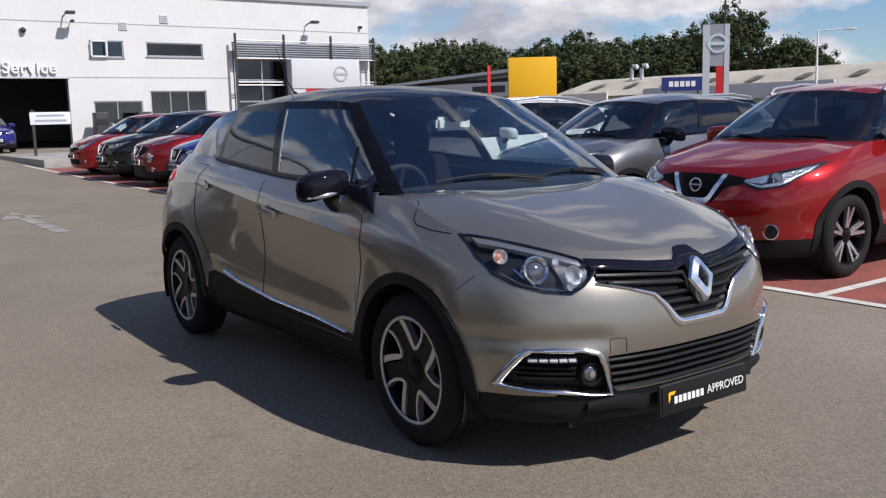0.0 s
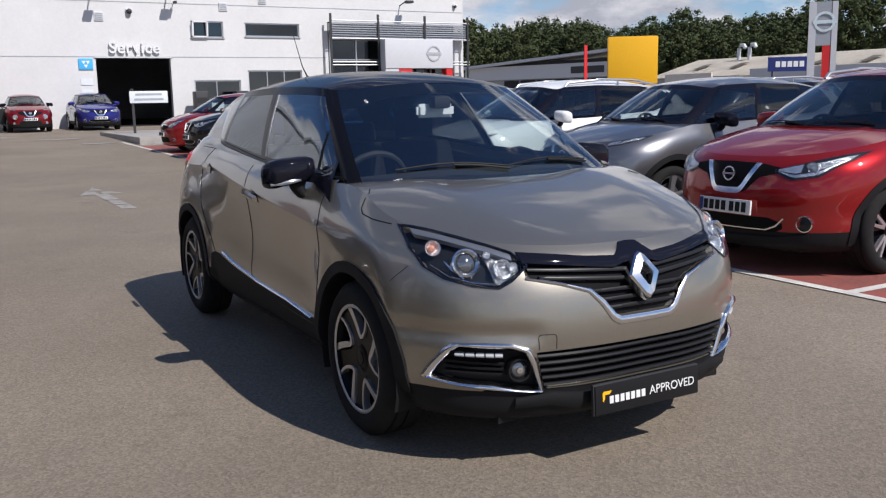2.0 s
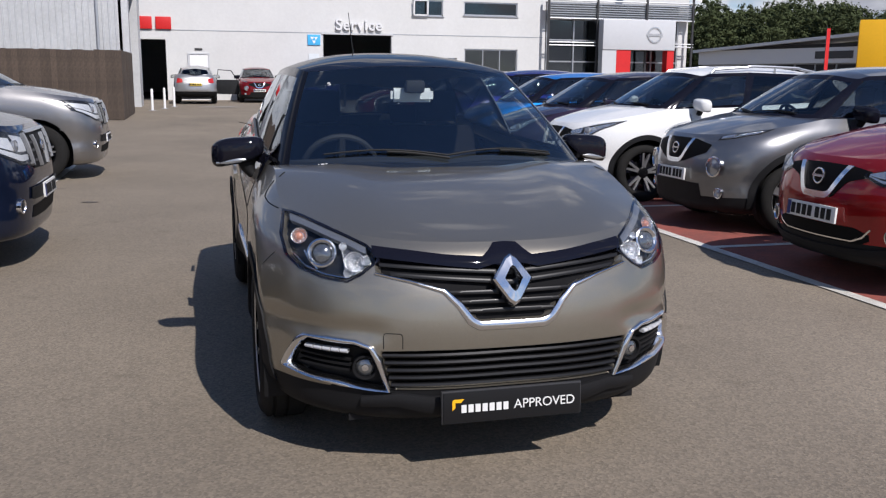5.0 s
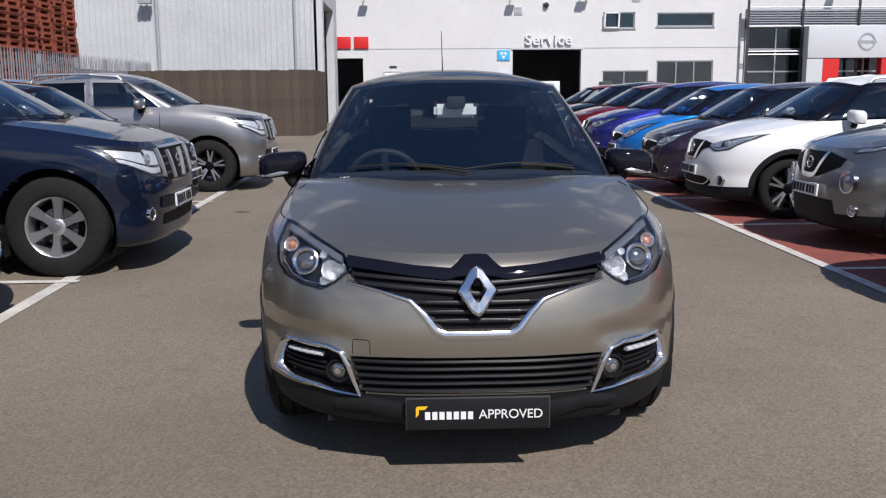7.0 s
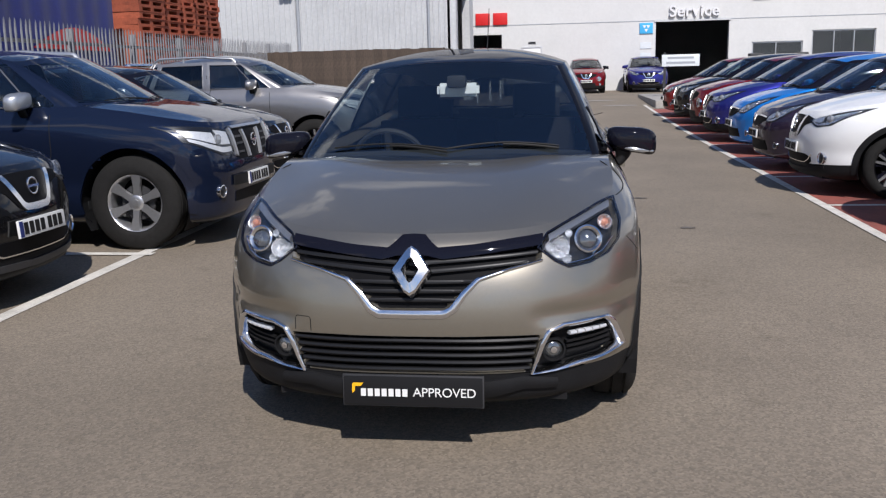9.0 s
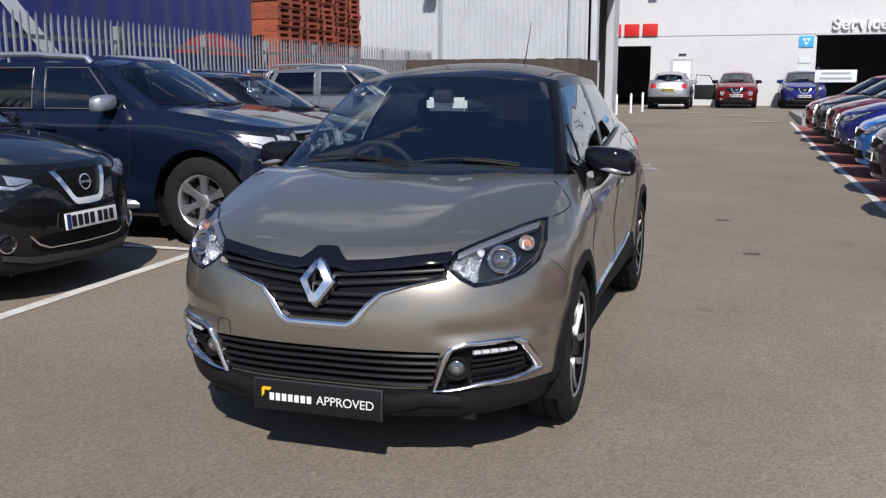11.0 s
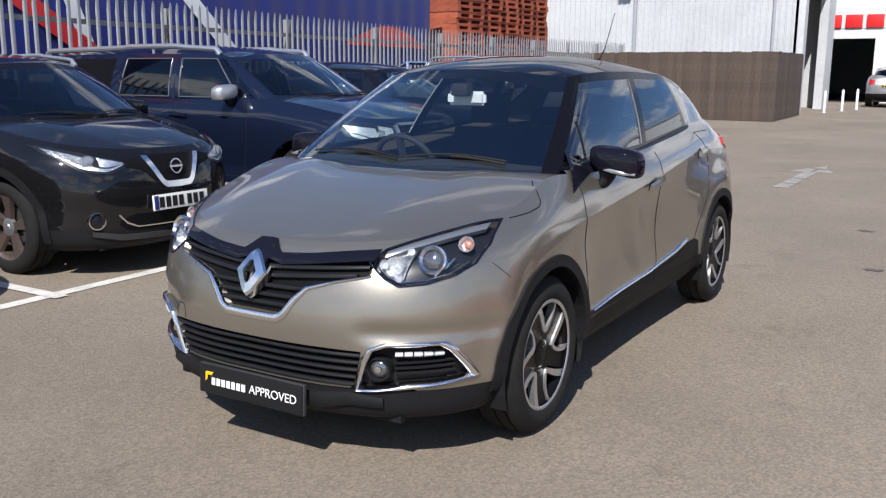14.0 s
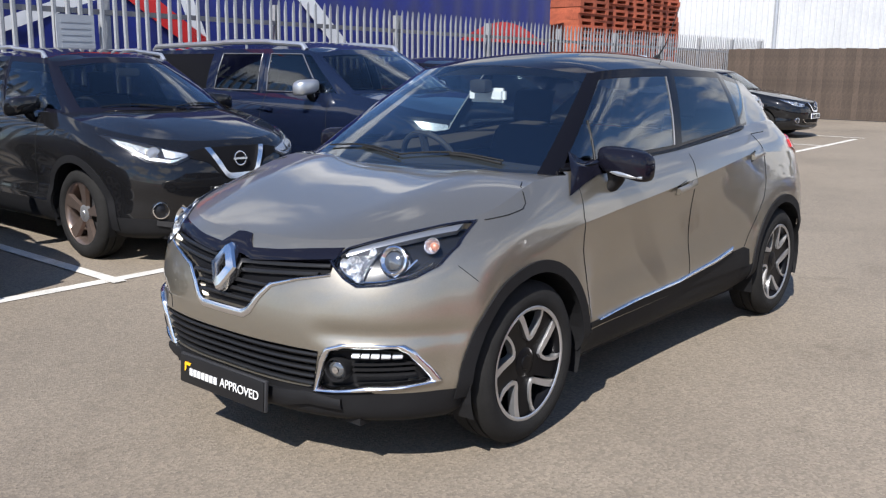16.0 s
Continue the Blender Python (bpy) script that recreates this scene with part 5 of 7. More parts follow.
def crossover_side(car, sh, s):
    """Panel gaps, handles, sill, pillar foot, window bar and tail lamp of one side."""
    S = lambda y, z, o: sh.on_side(y, z, s, o)

    def skin(name, low, top, off, mat, n=40, m=3, thick=0.012, bow=0.0, label=""):
        bm = bmesh.new()
        laid(bm, sh, low, top, S, off, n, m, thick, False, bow)
        return part(name, bm, mat, car, label, smooth=50)

    for line in ([(0.395, 1.020), (0.372, 0.960), (0.345, 0.864), (0.358, 0.720), (0.400, 0.560), (0.475, 0.395)],
                 [(1.440, 1.062), (1.395, 0.950), (1.395, 0.860), (1.415, 0.690), (1.450, 0.460), (1.452, 0.425)],
                 [(2.330, 1.120), (2.368, 1.030), (2.350, 0.850), (2.305, 0.749), (2.205, 0.640), (2.135, 0.560), (2.090, 0.495)],
                 [(-0.395, 0.772), (-0.335, 0.712)]):
        bm = bmesh.new()
        tube(bm, [S(*p, 0.0002) for p in along(line, 36)], 0.0024 if len(line) > 2 else 0.0014, 6)
        part("panel_gap", bm, M_INK, car)
    # shut line of the bonnet, from the lamp's tip round to the windscreen's corner
    bm = bmesh.new()
    pts = [S(*p, 0.0004) for p in along([(-0.205, 0.908), (-0.100, 0.918), (-0.020, 0.932), (0.012, 0.950), (0.035, 0.985)], 24)]
    pts += [sh.on_top(s * x, y, 0.0004) for x, y in ((0.726, 0.060), (0.716, 0.080), (0.704, 0.100))]
    tube(bm, pts, 0.0026, 6)
    part("panel_gap", bm, M_INK, car)
    for (ya, za), (yb, zb) in (((1.150, 0.897), (1.330, 0.916)), ((2.120, 0.984), (2.290, 1.000))):
        # the shadow in the handle's cup, painted on as a black patch
        skin("handle_cup", [(ya + 0.03, za - 0.026), (yb - 0.05, zb - 0.026)], [(ya + 0.03, za + 0.018), (yb - 0.05, zb + 0.018)], 0.0015, M_INK, 10, 2, 0.004)
        skin("door_handle", [(ya, za - 0.014), (yb, zb - 0.014)], [(ya, za + 0.014), (yb, zb + 0.014)], 0.032, M_TAUPE, 12, 3, 0.018, 0.006)
    skin("sill_cladding", [(0.44, 0.350), (2.16, 0.372)], [(0.46, 0.376), (0.88, 0.400), (1.33, 0.412), (1.75, 0.452), (1.90, 0.478), (2.08, 0.492), (2.15, 0.470)], 0.004, M_BLACK, 50, 3, 0.012)
    skin("sill_strip", [(0.560, 0.379), (0.88, 0.400), (1.33, 0.409), (1.74, 0.449), (1.890, 0.476)], [(0.560, 0.387), (0.88, 0.414), (1.33, 0.428), (1.74, 0.474), (1.935, 0.515)], 0.007, M_CHROME, 50, 4, 0.014, 0.008, "bright chrome strip along the sill")
    skin("tail_lamp", [(2.86, 1.00), (3.00, 0.955), (3.12, 0.93)], [(2.86, 1.045), (3.00, 1.065), (3.10, 1.055)], 0.010, M_TAIL, 12, 4, 0.016, 0.0, "red tail lamp")
    bm = bmesh.new()
    tube(bm, [S(0.605, 1.060, 0.001), S(0.630, 1.150, 0.001), S(0.655, 1.232, 0.001)], 0.0065, 8)
    part("window_divider", bm, M_PILLAR, car, "slim black bar between the front side panes", smooth=True)
    # gloss black corner panel between the wing, the pillar and the quarter pane
    cols, tags, each = sh.columns
    low = [S(y, z, 0.004) for y, z in along([(0.285, 0.952), (0.42, 0.985), (0.60, 1.020)], 8)]
    ridge = [cols[3 * each - 1][2], cols[3 * each][2], cols[3 * each + 3][1], cols[4 * each - 2][1]]
    high = [Vector((s * (p.x + 0.006), p.y, p.z)) for p in even_line(ridge, 3)][:9]
    high = [high[min(len(high) - 1, round(k * (len(high) - 1) / 8))] for k in range(9)]
    bm = bmesh.new()
    grid_faces(bm, [[q + Vector((-s * 0.02, 0, 0)) for q in low], low, [p.lerp(q, 0.5) + Vector((s * 0.010, 0, 0)) for p, q in zip(low, high)], high, [q + Vector((-s * 0.02, 0, 0)) for q in high]])
    part("pillar_foot", bm, M_GLOSSBLACK, car, smooth=60)
    # flexible bright seal at the rear of the front door's glass, dark waist seal under the panes
    bm = bmesh.new()
    tube(bm, [Vector((s * (p.x + 0.003), p.y, p.z)) for p in cols[5 * each][1:10]], 0.004, 6)
    part("window_seal", bm, M_BEAD, car, smooth=True)
    bm = bmesh.new()
    tube(bm, [Vector((s * (c[0].x + 0.004), c[0].y, c[0].z + 0.018)) for c in cols[3 * each:8 * each]], 0.010, 6)
    part("waist_seal", bm, M_PILLAR, car, smooth=True)


def crossover():
    car = thing("crossover_car", pose(0, 0, 0), "two-tone taupe metallic crossover with a gloss black roof", "car")
    sh = CrossoverShape(bow=0.016)
    sh.openings = ((LAMP_LOW + LAMP_TOP[::-1][1:-1], 0.050), (GRILLE_LOW + GRILLE_TOP[::-1], 0.036), (FOG_RING, 0.052), (INTAKE_LOW + INTAKE_TOP[::-1], 0.052))
    car_base(car, sh, M_TAUPE, M_GLOSSBLACK, M_PILLARGLOSS, M_BLACK, M_GLASS, M_PRIVACY, "twist", simple=False)
    front = sh.on_front
    for s in (-1, 1):
        door_mirror(car, sh, s, M_GLOSSBLACK, y=0.61)
        headlamp(car, sh, s)
        fog_nest(car, sh, s)
        crossover_side(car, sh, s)
    nose(car, sh)
    # towing eye cover
    bm = bmesh.new()
    tube(bm, [front(x, z, 0.0004) for x, z in along([(-0.452, 0.484), (-0.452, 0.53), (-0.445, 0.538), (-0.395, 0.538), (-0.388, 0.53), (-0.388, 0.484)], 30)], 0.0016, 5)
    part("panel_gap", bm, M_INK, car)
    # emblem: hollow lozenge with a ridge
    bm = bmesh.new()
    def ring(w, h, y):
        return [Vector((x, y, z)) for x, z in ((0, h), (w * 0.28, h * 0.86), (w, 0.0 + h * 0.02), (w * 0.28, -h * 0.86), (0, -h), (-w * 0.28, -h * 0.86), (-w, h * 0.02), (-w * 0.28, h * 0.86))]
    loops = [ring(0.076, 0.095, 0.02), ring(0.073, 0.092, -0.010), ring(0.066, 0.083, -0.020), ring(0.033, 0.047, -0.028), ring(0.028, 0.040, -0.012), ring(0.027, 0.039, 0.02)]
    grid_faces(bm, [l + [l[0]] for l in loops])
    emblem = part("emblem", bm, M_CHROME, car, "bright hollow lozenge emblem", smooth=25)
    emblem.matrix_basis = pose(0, front(0, 0.715).y - 0.016, 0.716, -24, 0, 0)
    # show plate on its holder
    plate = new("show_plate")
    plate.parent = car
    plate.matrix_basis = pose(0, -0.836, 0.275, -3, 0, 0)
    tagged(plate, "black dealer show plate with white lettering")
    box_part("holder", (-0.262, -0.004, -0.060), (0.262, 0.010, 0.060), M_STEEL, plate, bevel=0.003)
    box_part("bracket", (-0.20, 0.0105, -0.045), (0.20, 0.06, 0.045), M_BLACK, plate)
    box_part("face", (-0.257, -0.010, -0.055), (0.257, -0.005, 0.055), M_PLATE_K, plate, bevel=0.002)
    lettering("word", "APPROVED", 0.0475, 0.001, M_PLATE_W, plate, pose(0.118, -0.0125, -0.003, 90, 0, 0), 0.98)
    for k in range(7):
        x = -0.192 + 0.0258 * k
        box_part("bar", (x, -0.0125, -0.019), (x + 0.0185, -0.0102, 0.009), M_PLATE_W, plate)
    bm = bmesh.new()
    for pts in ([(-0.225, -0.010), (-0.214, 0.002), (-0.214, 0.020), (-0.225, 0.026)], [(-0.225, 0.026), (-0.219, 0.031), (-0.182, 0.031), (-0.192, 0.018), (-0.214, 0.018)]):
        bm.faces.new([bm.verts.new((x, -0.0122, z)) for x, z in pts])
    part("mark", bm, M_YELLOW, plate)
    wipers(car, sh)
    # black scuttle under the foot of the windscreen
    cols, tags, each = sh.columns
    half = [c[0] for c in cols[: 2 * each + 1]]
    line = [Vector((-p.x, p.y, p.z)) for p in half[:0:-1]] + half
    bm = bmesh.new()
    grid_faces(bm, [[p + Vector(d) for p in line] for d in ((0, -0.012, -0.006), (0, 0.006, 0.003), (0, 0.075, 0.012), (0, 0.16, -0.02))])
    part("scuttle_panel", bm, M_BLACK, car, smooth=40)
    # chalked lot marks on the windscreen
    for text, x, y, size in (("187", -0.535, 0.170, 0.034), ("S", -0.43, 0.70, 0.04)):
        p, n = sh.on_top(x, y, 0.003), (sh.on_top(x, y, 0.1) - sh.on_top(x, y, 0.0)).normalized()
        right = Vector((1, 0, 0)) - n * n.x
        right.normalize()
        up = n.cross(right)
        m = Matrix((right, up, n)).transposed().to_4x4()
        m.translation = p
        lettering("chalk_mark", text, size, 0.0004, M_PLATE_W, car, m)
    bm = bmesh.new()
    tube(bm, [(0.0, 2.55, 1.53), (0.0, 2.66, 1.62), (0.0, 2.82, 1.86)], [0.006, 0.0035, 0.0022], 8)
    tube(bm, [(0.0, 2.50, 1.50), (0.0, 2.57, 1.545)], [0.03, 0.012], 10)
    part("aerial", bm, M_INK, car, smooth=True)


M_GRILLEBAR = surface("satin_black_bar", (0.010, 0.010, 0.011), 0.38, spec=0.3)
M_DRL = surface("daytime_light", (0.55, 0.56, 0.58), 0.25, 0.2)
M_FOGGLASS = surface("fog_glass", (0.22, 0.23, 0.24), 0.08, 0.8)
M_BROW = surface("satin_grey", (0.30, 0.31, 0.33), 0.3, 0.7)
M_PLATE_K = surface("plate_black", (0.010, 0.010, 0.011), 0.4, spec=0.25)
crossover()


# ---- parked cars ----
def ring_disc(parent, name, p, r, mat, facing, tubey=0.0, wide=0.2):
    """A round badge: a ring with a bar across it."""
    bm = bmesh.new()
    turn = Vector(facing).to_track_quat("X", "Z").to_matrix().to_4x4()
    lathe_x(bm, [(0.0, r), (0.008, r), (0.010, r * (1 - wide / 2)), (0.008, r * (1 - wide)), (0.0, r * (1 - wide))], 28)
    box(bm, (0.0, -r * 1.1, -r * wide * 0.7), (0.010, r * 1.1, r * wide * 0.7))
    bmesh.ops.transform(bm, matrix=Matrix.Translation(p) @ turn, verts=bm.verts)
    return part(name, bm, mat, parent, smooth=40)


def lamp_unit(parent, sh, F, low, top, amber=None, spot=None, bowl=M_LAMPBOWL):
    lamp = new("headlamp")
    lamp.parent = parent
    bm = bmesh.new(); laid(bm, sh, low, top, F, 0.004, 14, 4, 0.02)
    part("housing", bm, M_LAMP_IN, lamp, smooth=50)
    mx, mz = sum(p[0] for p in low + top) / len(low + top), sum(p[1] for p in low + top) / len(low + top)
    tight = lambda line: [(mx + (x - mx) * 0.88, mz + (z - mz) * 0.84) for x, z in line]
    part_way = lambda k: [tuple(p.lerp(q, k)) for p, q in zip(along(tight(low), 10), along(tight(top), 10))]
    bm = bmesh.new(); laid(bm, sh, part_way(0.0), part_way(0.22), F, 0.010, 12, 2, 0.01)
    part("light_guide", bm, bowl, lamp, smooth=50)
    bm = bmesh.new(); laid(bm, sh, part_way(0.34)[0:5], part_way(0.95)[0:5], F, 0.008, 8, 3, 0.01)
    part("reflector", bm, bowl, lamp, smooth=50)
    bm = bmesh.new(); laid(bm, sh, part_way(0.30)[5:], part_way(0.8)[5:], F, 0.008, 8, 3, 0.01)
    part("reflector", bm, M_REFLECT if bowl is M_LAMPBOWL else bowl, lamp, smooth=50)
    if spot:
        p = F(*spot, 0.006)
        bm = bmesh.new()
        lathe_x(bm, [(-0.03, 0.05), (0.006, 0.048), (0.004, 0.040), (0.012, 0.02), (0.014, 0.001)], 20)
        n = (F(*spot, 0.1) - F(*spot, 0)).normalized().lerp(Vector((0, -1, 0)), 0.6)
        bmesh.ops.transform(bm, matrix=Matrix.Translation(p) @ n.to_track_quat("X", "Z").to_matrix().to_4x4(), verts=bm.verts)
        part("projector", bm, M_LAMP_CLEAR, lamp, smooth=50)
    bm = bmesh.new(); laid(bm, sh, low, top, F, 0.018, 14, 4, 0.024)
    lens = part("lens", bm, M_LENS, lamp, smooth=60)
    lens.visible_shadow = False


def face_front(car, sh, style, coat):
    """Lamps, grille, intake, badge and plate for one style of nose."""
    up = sh.hood
    def zz(z):
        return (z + up * 1.2 * ease((z - 0.45) / 0.4)) * sh.kz
    for s in (-1, 1):
        F = lambda x, z, o, s=s: sh.on_front(s * x * sh.kx, zz(z), o)
        def skin(name, low, top, off, mat, n=16, m=3, thick=0.012, shut=False):
            bm = bmesh.new(); laid(bm, sh, low, top, F, off, n, m, thick, shut)
            return part(name, bm, mat, car, smooth=50)
        def round_lamp(x, z, r, name="fog_lamp"):
            p = F(x, z, 0.004)
            n = (F(x, z, 0.1) - F(x, z, 0)).normalized().lerp(Vector((0, -1, 0)), 0.5)
            bm = bmesh.new()
            lathe_x(bm, [(-0.03, r), (0.012, r), (0.014, r * 0.86), (0.004, r * 0.8)], 26)
            bmesh.ops.transform(bm, matrix=Matrix.Translation(p) @ n.to_track_quat("X", "Z").to_matrix().to_4x4(), verts=bm.verts)
            ring = part(name, bm, M_CHROME, car, smooth=50)
            bm = bmesh.new()
            lathe_x(bm, [(0.003, r * 0.82), (0.006, r * 0.5), (0.012, r * 0.3), (0.013, 0.001)], 22)
            bmesh.ops.transform(bm, matrix=Matrix.Translation(p) @ n.to_track_quat("X", "Z").to_matrix().to_4x4(), verts=bm.verts)
            part("lamp", bm, M_LAMP_IN if style != "round" else M_LAMP_CLEAR, ring, smooth=50)
        if style == "vee":
            lamp_unit(car, sh, F, [(0.37, 0.735), (0.50, 0.690), (0.66, 0.715), (0.77, 0.825)], [(0.37, 0.752), (0.52, 0.792), (0.66, 0.838), (0.785, 0.880)], spot=(0.60, 0.765))
            skin("grille", [(0.0, 0.59), (0.15, 0.60), (0.25, 0.70), (0.40, 0.735)], [(0.0, 0.795), (0.25, 0.790), (0.40, 0.768)], 0.005, M_GRILLE)
            skin("chrome_trim", [(0.0, 0.585), (0.115, 0.590), (0.15, 0.615), (0.262, 0.785)], [(0.0, 0.622), (0.10, 0.624), (0.125, 0.640), (0.215, 0.785)], 0.022, M_CHROME, 20, 2, 0.02)
            skin("lower_intake", [(0.0, 0.325), (0.40, 0.33), (0.46, 0.36)], [(0.0, 0.435), (0.36, 0.435), (0.46, 0.40)], 0.005, M_GRILLE)
            skin("bumper_lip", [(0.0, 0.245), (0.45, 0.26), (0.62, 0.30)], [(0.0, 0.285), (0.45, 0.30), (0.62, 0.335)], 0.014, M_STEEL if coat in DARKS else M_BLACK)
            round_lamp(0.60, 0.405, 0.062)
            skin("chrome_trim", [(0.0, 0.338), (0.34, 0.342), (0.42, 0.375), (0.475, 0.435)], [(0.0, 0.346), (0.335, 0.351), (0.413, 0.384), (0.467, 0.441)], 0.009, M_CHROME, 24, 1, 0.01)
        elif style == "round":
            lamp_unit(car, sh, F, [(0.50, 0.80), (0.62, 0.82), (0.73, 0.865)], [(0.50, 0.825), (0.62, 0.865), (0.745, 0.905)])
            skin("grille", [(0.0, 0.60), (0.16, 0.62), (0.44, 0.70)], [(0.0, 0.80), (0.24, 0.80), (0.47, 0.76)], 0.005, M_GRILLE)
            skin("chrome_trim", [(0.0, 0.60), (0.10, 0.605), (0.15, 0.64), (0.25, 0.795)], [(0.0, 0.635), (0.09, 0.638), (0.12, 0.66), (0.205, 0.795)], 0.020, M_CHROME, 20, 2, 0.02)
            skin("lower_intake", [(0.0, 0.30), (0.42, 0.31)], [(0.0, 0.46), (0.40, 0.45)], 0.005, M_BLACK)
            round_lamp(0.555, 0.60, 0.098, "round_headlamp")
            round_lamp(0.60, 0.38, 0.05)
        elif style == "drop":
            lamp_unit(car, sh, F, [(0.42, 0.66), (0.56, 0.66), (0.68, 0.74), (0.75, 0.85)], [(0.42, 0.72), (0.54, 0.81), (0.66, 0.88), (0.755, 0.93)], spot=(0.58, 0.75))
            skin("grille", [(0.0, 0.60), (0.16, 0.61), (0.40, 0.68)], [(0.0, 0.74), (0.22, 0.745), (0.41, 0.73)], 0.005, M_GRILLE)
            skin("chrome_trim", [(0.0, 0.725), (0.22, 0.732), (0.41, 0.715)], [(0.0, 0.745), (0.22, 0.752), (0.41, 0.732)], 0.016, M_CHROME, 16, 1)
            skin("lower_intake", [(0.0, 0.28), (0.46, 0.29)], [(0.0, 0.42), (0.42, 0.42)], 0.005, M_GRILLE)
            round_lamp(0.62, 0.36, 0.045)
        else:
            lamp_unit(car, sh, F, [(0.44, 0.645), (0.58, 0.640), (0.72, 0.68), (0.83, 0.73)], [(0.44, 0.785), (0.58, 0.805), (0.72, 0.82), (0.84, 0.83)], spot=(0.60, 0.73), bowl=M_LAMPWHITE)
            skin("grille", [(0.0, 0.60), (0.36, 0.61), (0.42, 0.65)], [(0.0, 0.80), (0.38, 0.80), (0.42, 0.79)], 0.005, M_GRILLE)
            skin("chrome_trim", [(0.0, 0.785), (0.36, 0.785)], [(0.0, 0.80), (0.40, 0.80)], 0.024, M_ALU, 14, 2, 0.024)
            skin("chrome_trim", [(0.115, 0.61), (0.165, 0.77)], [(0.155, 0.61), (0.200, 0.77)], 0.026, M_ALU, 8, 3, 0.026)
            skin("chrome_trim", [(0.385, 0.625), (0.40, 0.79)], [(0.415, 0.635), (0.43, 0.79)], 0.026, M_ALU, 8, 3, 0.026)
            skin("lower_intake", [(0.0, 0.31), (0.45, 0.32)], [(0.0, 0.40), (0.45, 0.40)], 0.005, M_GRILLE)
            skin("bumper_lip", [(0.0, 0.44), (0.50, 0.45)], [(0.0, 0.52), (0.50, 0.52)], 0.02, M_BLACK)
            round_lamp(0.64, 0.42, 0.055)
            for zb in (0.64, 0.69, 0.73):
                skin("grille_bar", [(0.22, zb), (0.37, zb)], [(0.22, zb + 0.012), (0.37, zb + 0.012)], 0.014, M_STEEL, 6, 1)
    badge_z = {"vee": 0.708, "round": 0.71, "drop": 0.70, "truck": 0.70}[style]
    p = sh.on_front(0, zz(badge_z), 0.024)
    ring_disc(car, "badge", p, 0.056 * sh.kx, M_CHROME, (0, -1, 0.12))
    pz = {"vee": 0.50, "round": 0.52, "drop": 0.50, "truck": 0.48}[style]
    p = sh.on_front(0, zz(pz), 0.022)
    number_plate(car, p, 0.52, 0.111, M_PLATE_W, -4)


def rear_face(car, sh):
    for s in (-1, 1):
        bm = bmesh.new()
        def R(x, z, off):
            hit, n, *_ = sh.bvh.ray_cast(Vector((s * x * sh.kx, 9, z * sh.kz)), Vector((0, -1, 0)))
            return (hit if hit else Vector((s * x, sh.wb + sh.ro, z))) + Vector((0, off, 0))
        laid(bm, sh, [(0.50, 0.86), (0.74, 0.84)], [(0.50, 1.0), (0.70, 1.04)], R, 0.02, 8, 3, 0.03)
        part("tail_lamp", bm, M_TAIL, car, smooth=50)
    p = Vector((0, sh.wb + sh.ro + 0.01, 0.78 * sh.kz))
    number_plate(car, p, 0.52, 0.111, M_PLATE_Y, 0, True)


def roof_rails(car, sh, mat):
    cols, tags, each = sh.columns
    head = [c[-1] for c in cols]
    lo, hi = 4 * each, 9 * each
    for s in (-1, 1):
        bm = bmesh.new()
        pts = [Vector((s * p.x * 0.97, p.y, p.z + 0.045 + 0.03 * math.sin(math.pi * k / (hi - lo)))) for k, p in enumerate(head[lo:hi + 1])]
        pts = [pts[0] + Vector((0, -0.05, -0.05))] + pts + [pts[-1] + Vector((0, 0.05, -0.05))]
        tube(bm, pts, 0.017 if sh.plan is not CABIN_TALL else 0.028, 8)
        for k in (1, len(pts) // 2, len(pts) - 2):
            tube(bm, [pts[k], pts[k] - Vector((0, 0, 0.08))], 0.014, 6)
        part("roof_rail", bm, mat, car, smooth=True)


def window_trims(car, sh):
    """Bright beads round the four door windows."""
    cols, tags, each = sh.columns
    for t in (4, 6):
        idx = [i for i, k in enumerate(tags) if k == t]
        lo, hi = idx[0], idx[-1] + 1
        loop = [cols[i][1] for i in range(lo, hi + 1)] + [cols[hi][v] for v in range(2, 9)] + [cols[i][9] for i in range(hi, lo - 1, -1)] + [cols[lo][v] for v in range(8, 0, -1)]
        for s in (-1, 1):
            bm = bmesh.new()
            tube(bm, [Vector((s * (p.x + 0.004), p.y, p.z)) for p in loop], 0.006, 6, False)
            part("window_trim", bm, M_BEAD, car, "bright window bead", smooth=True)


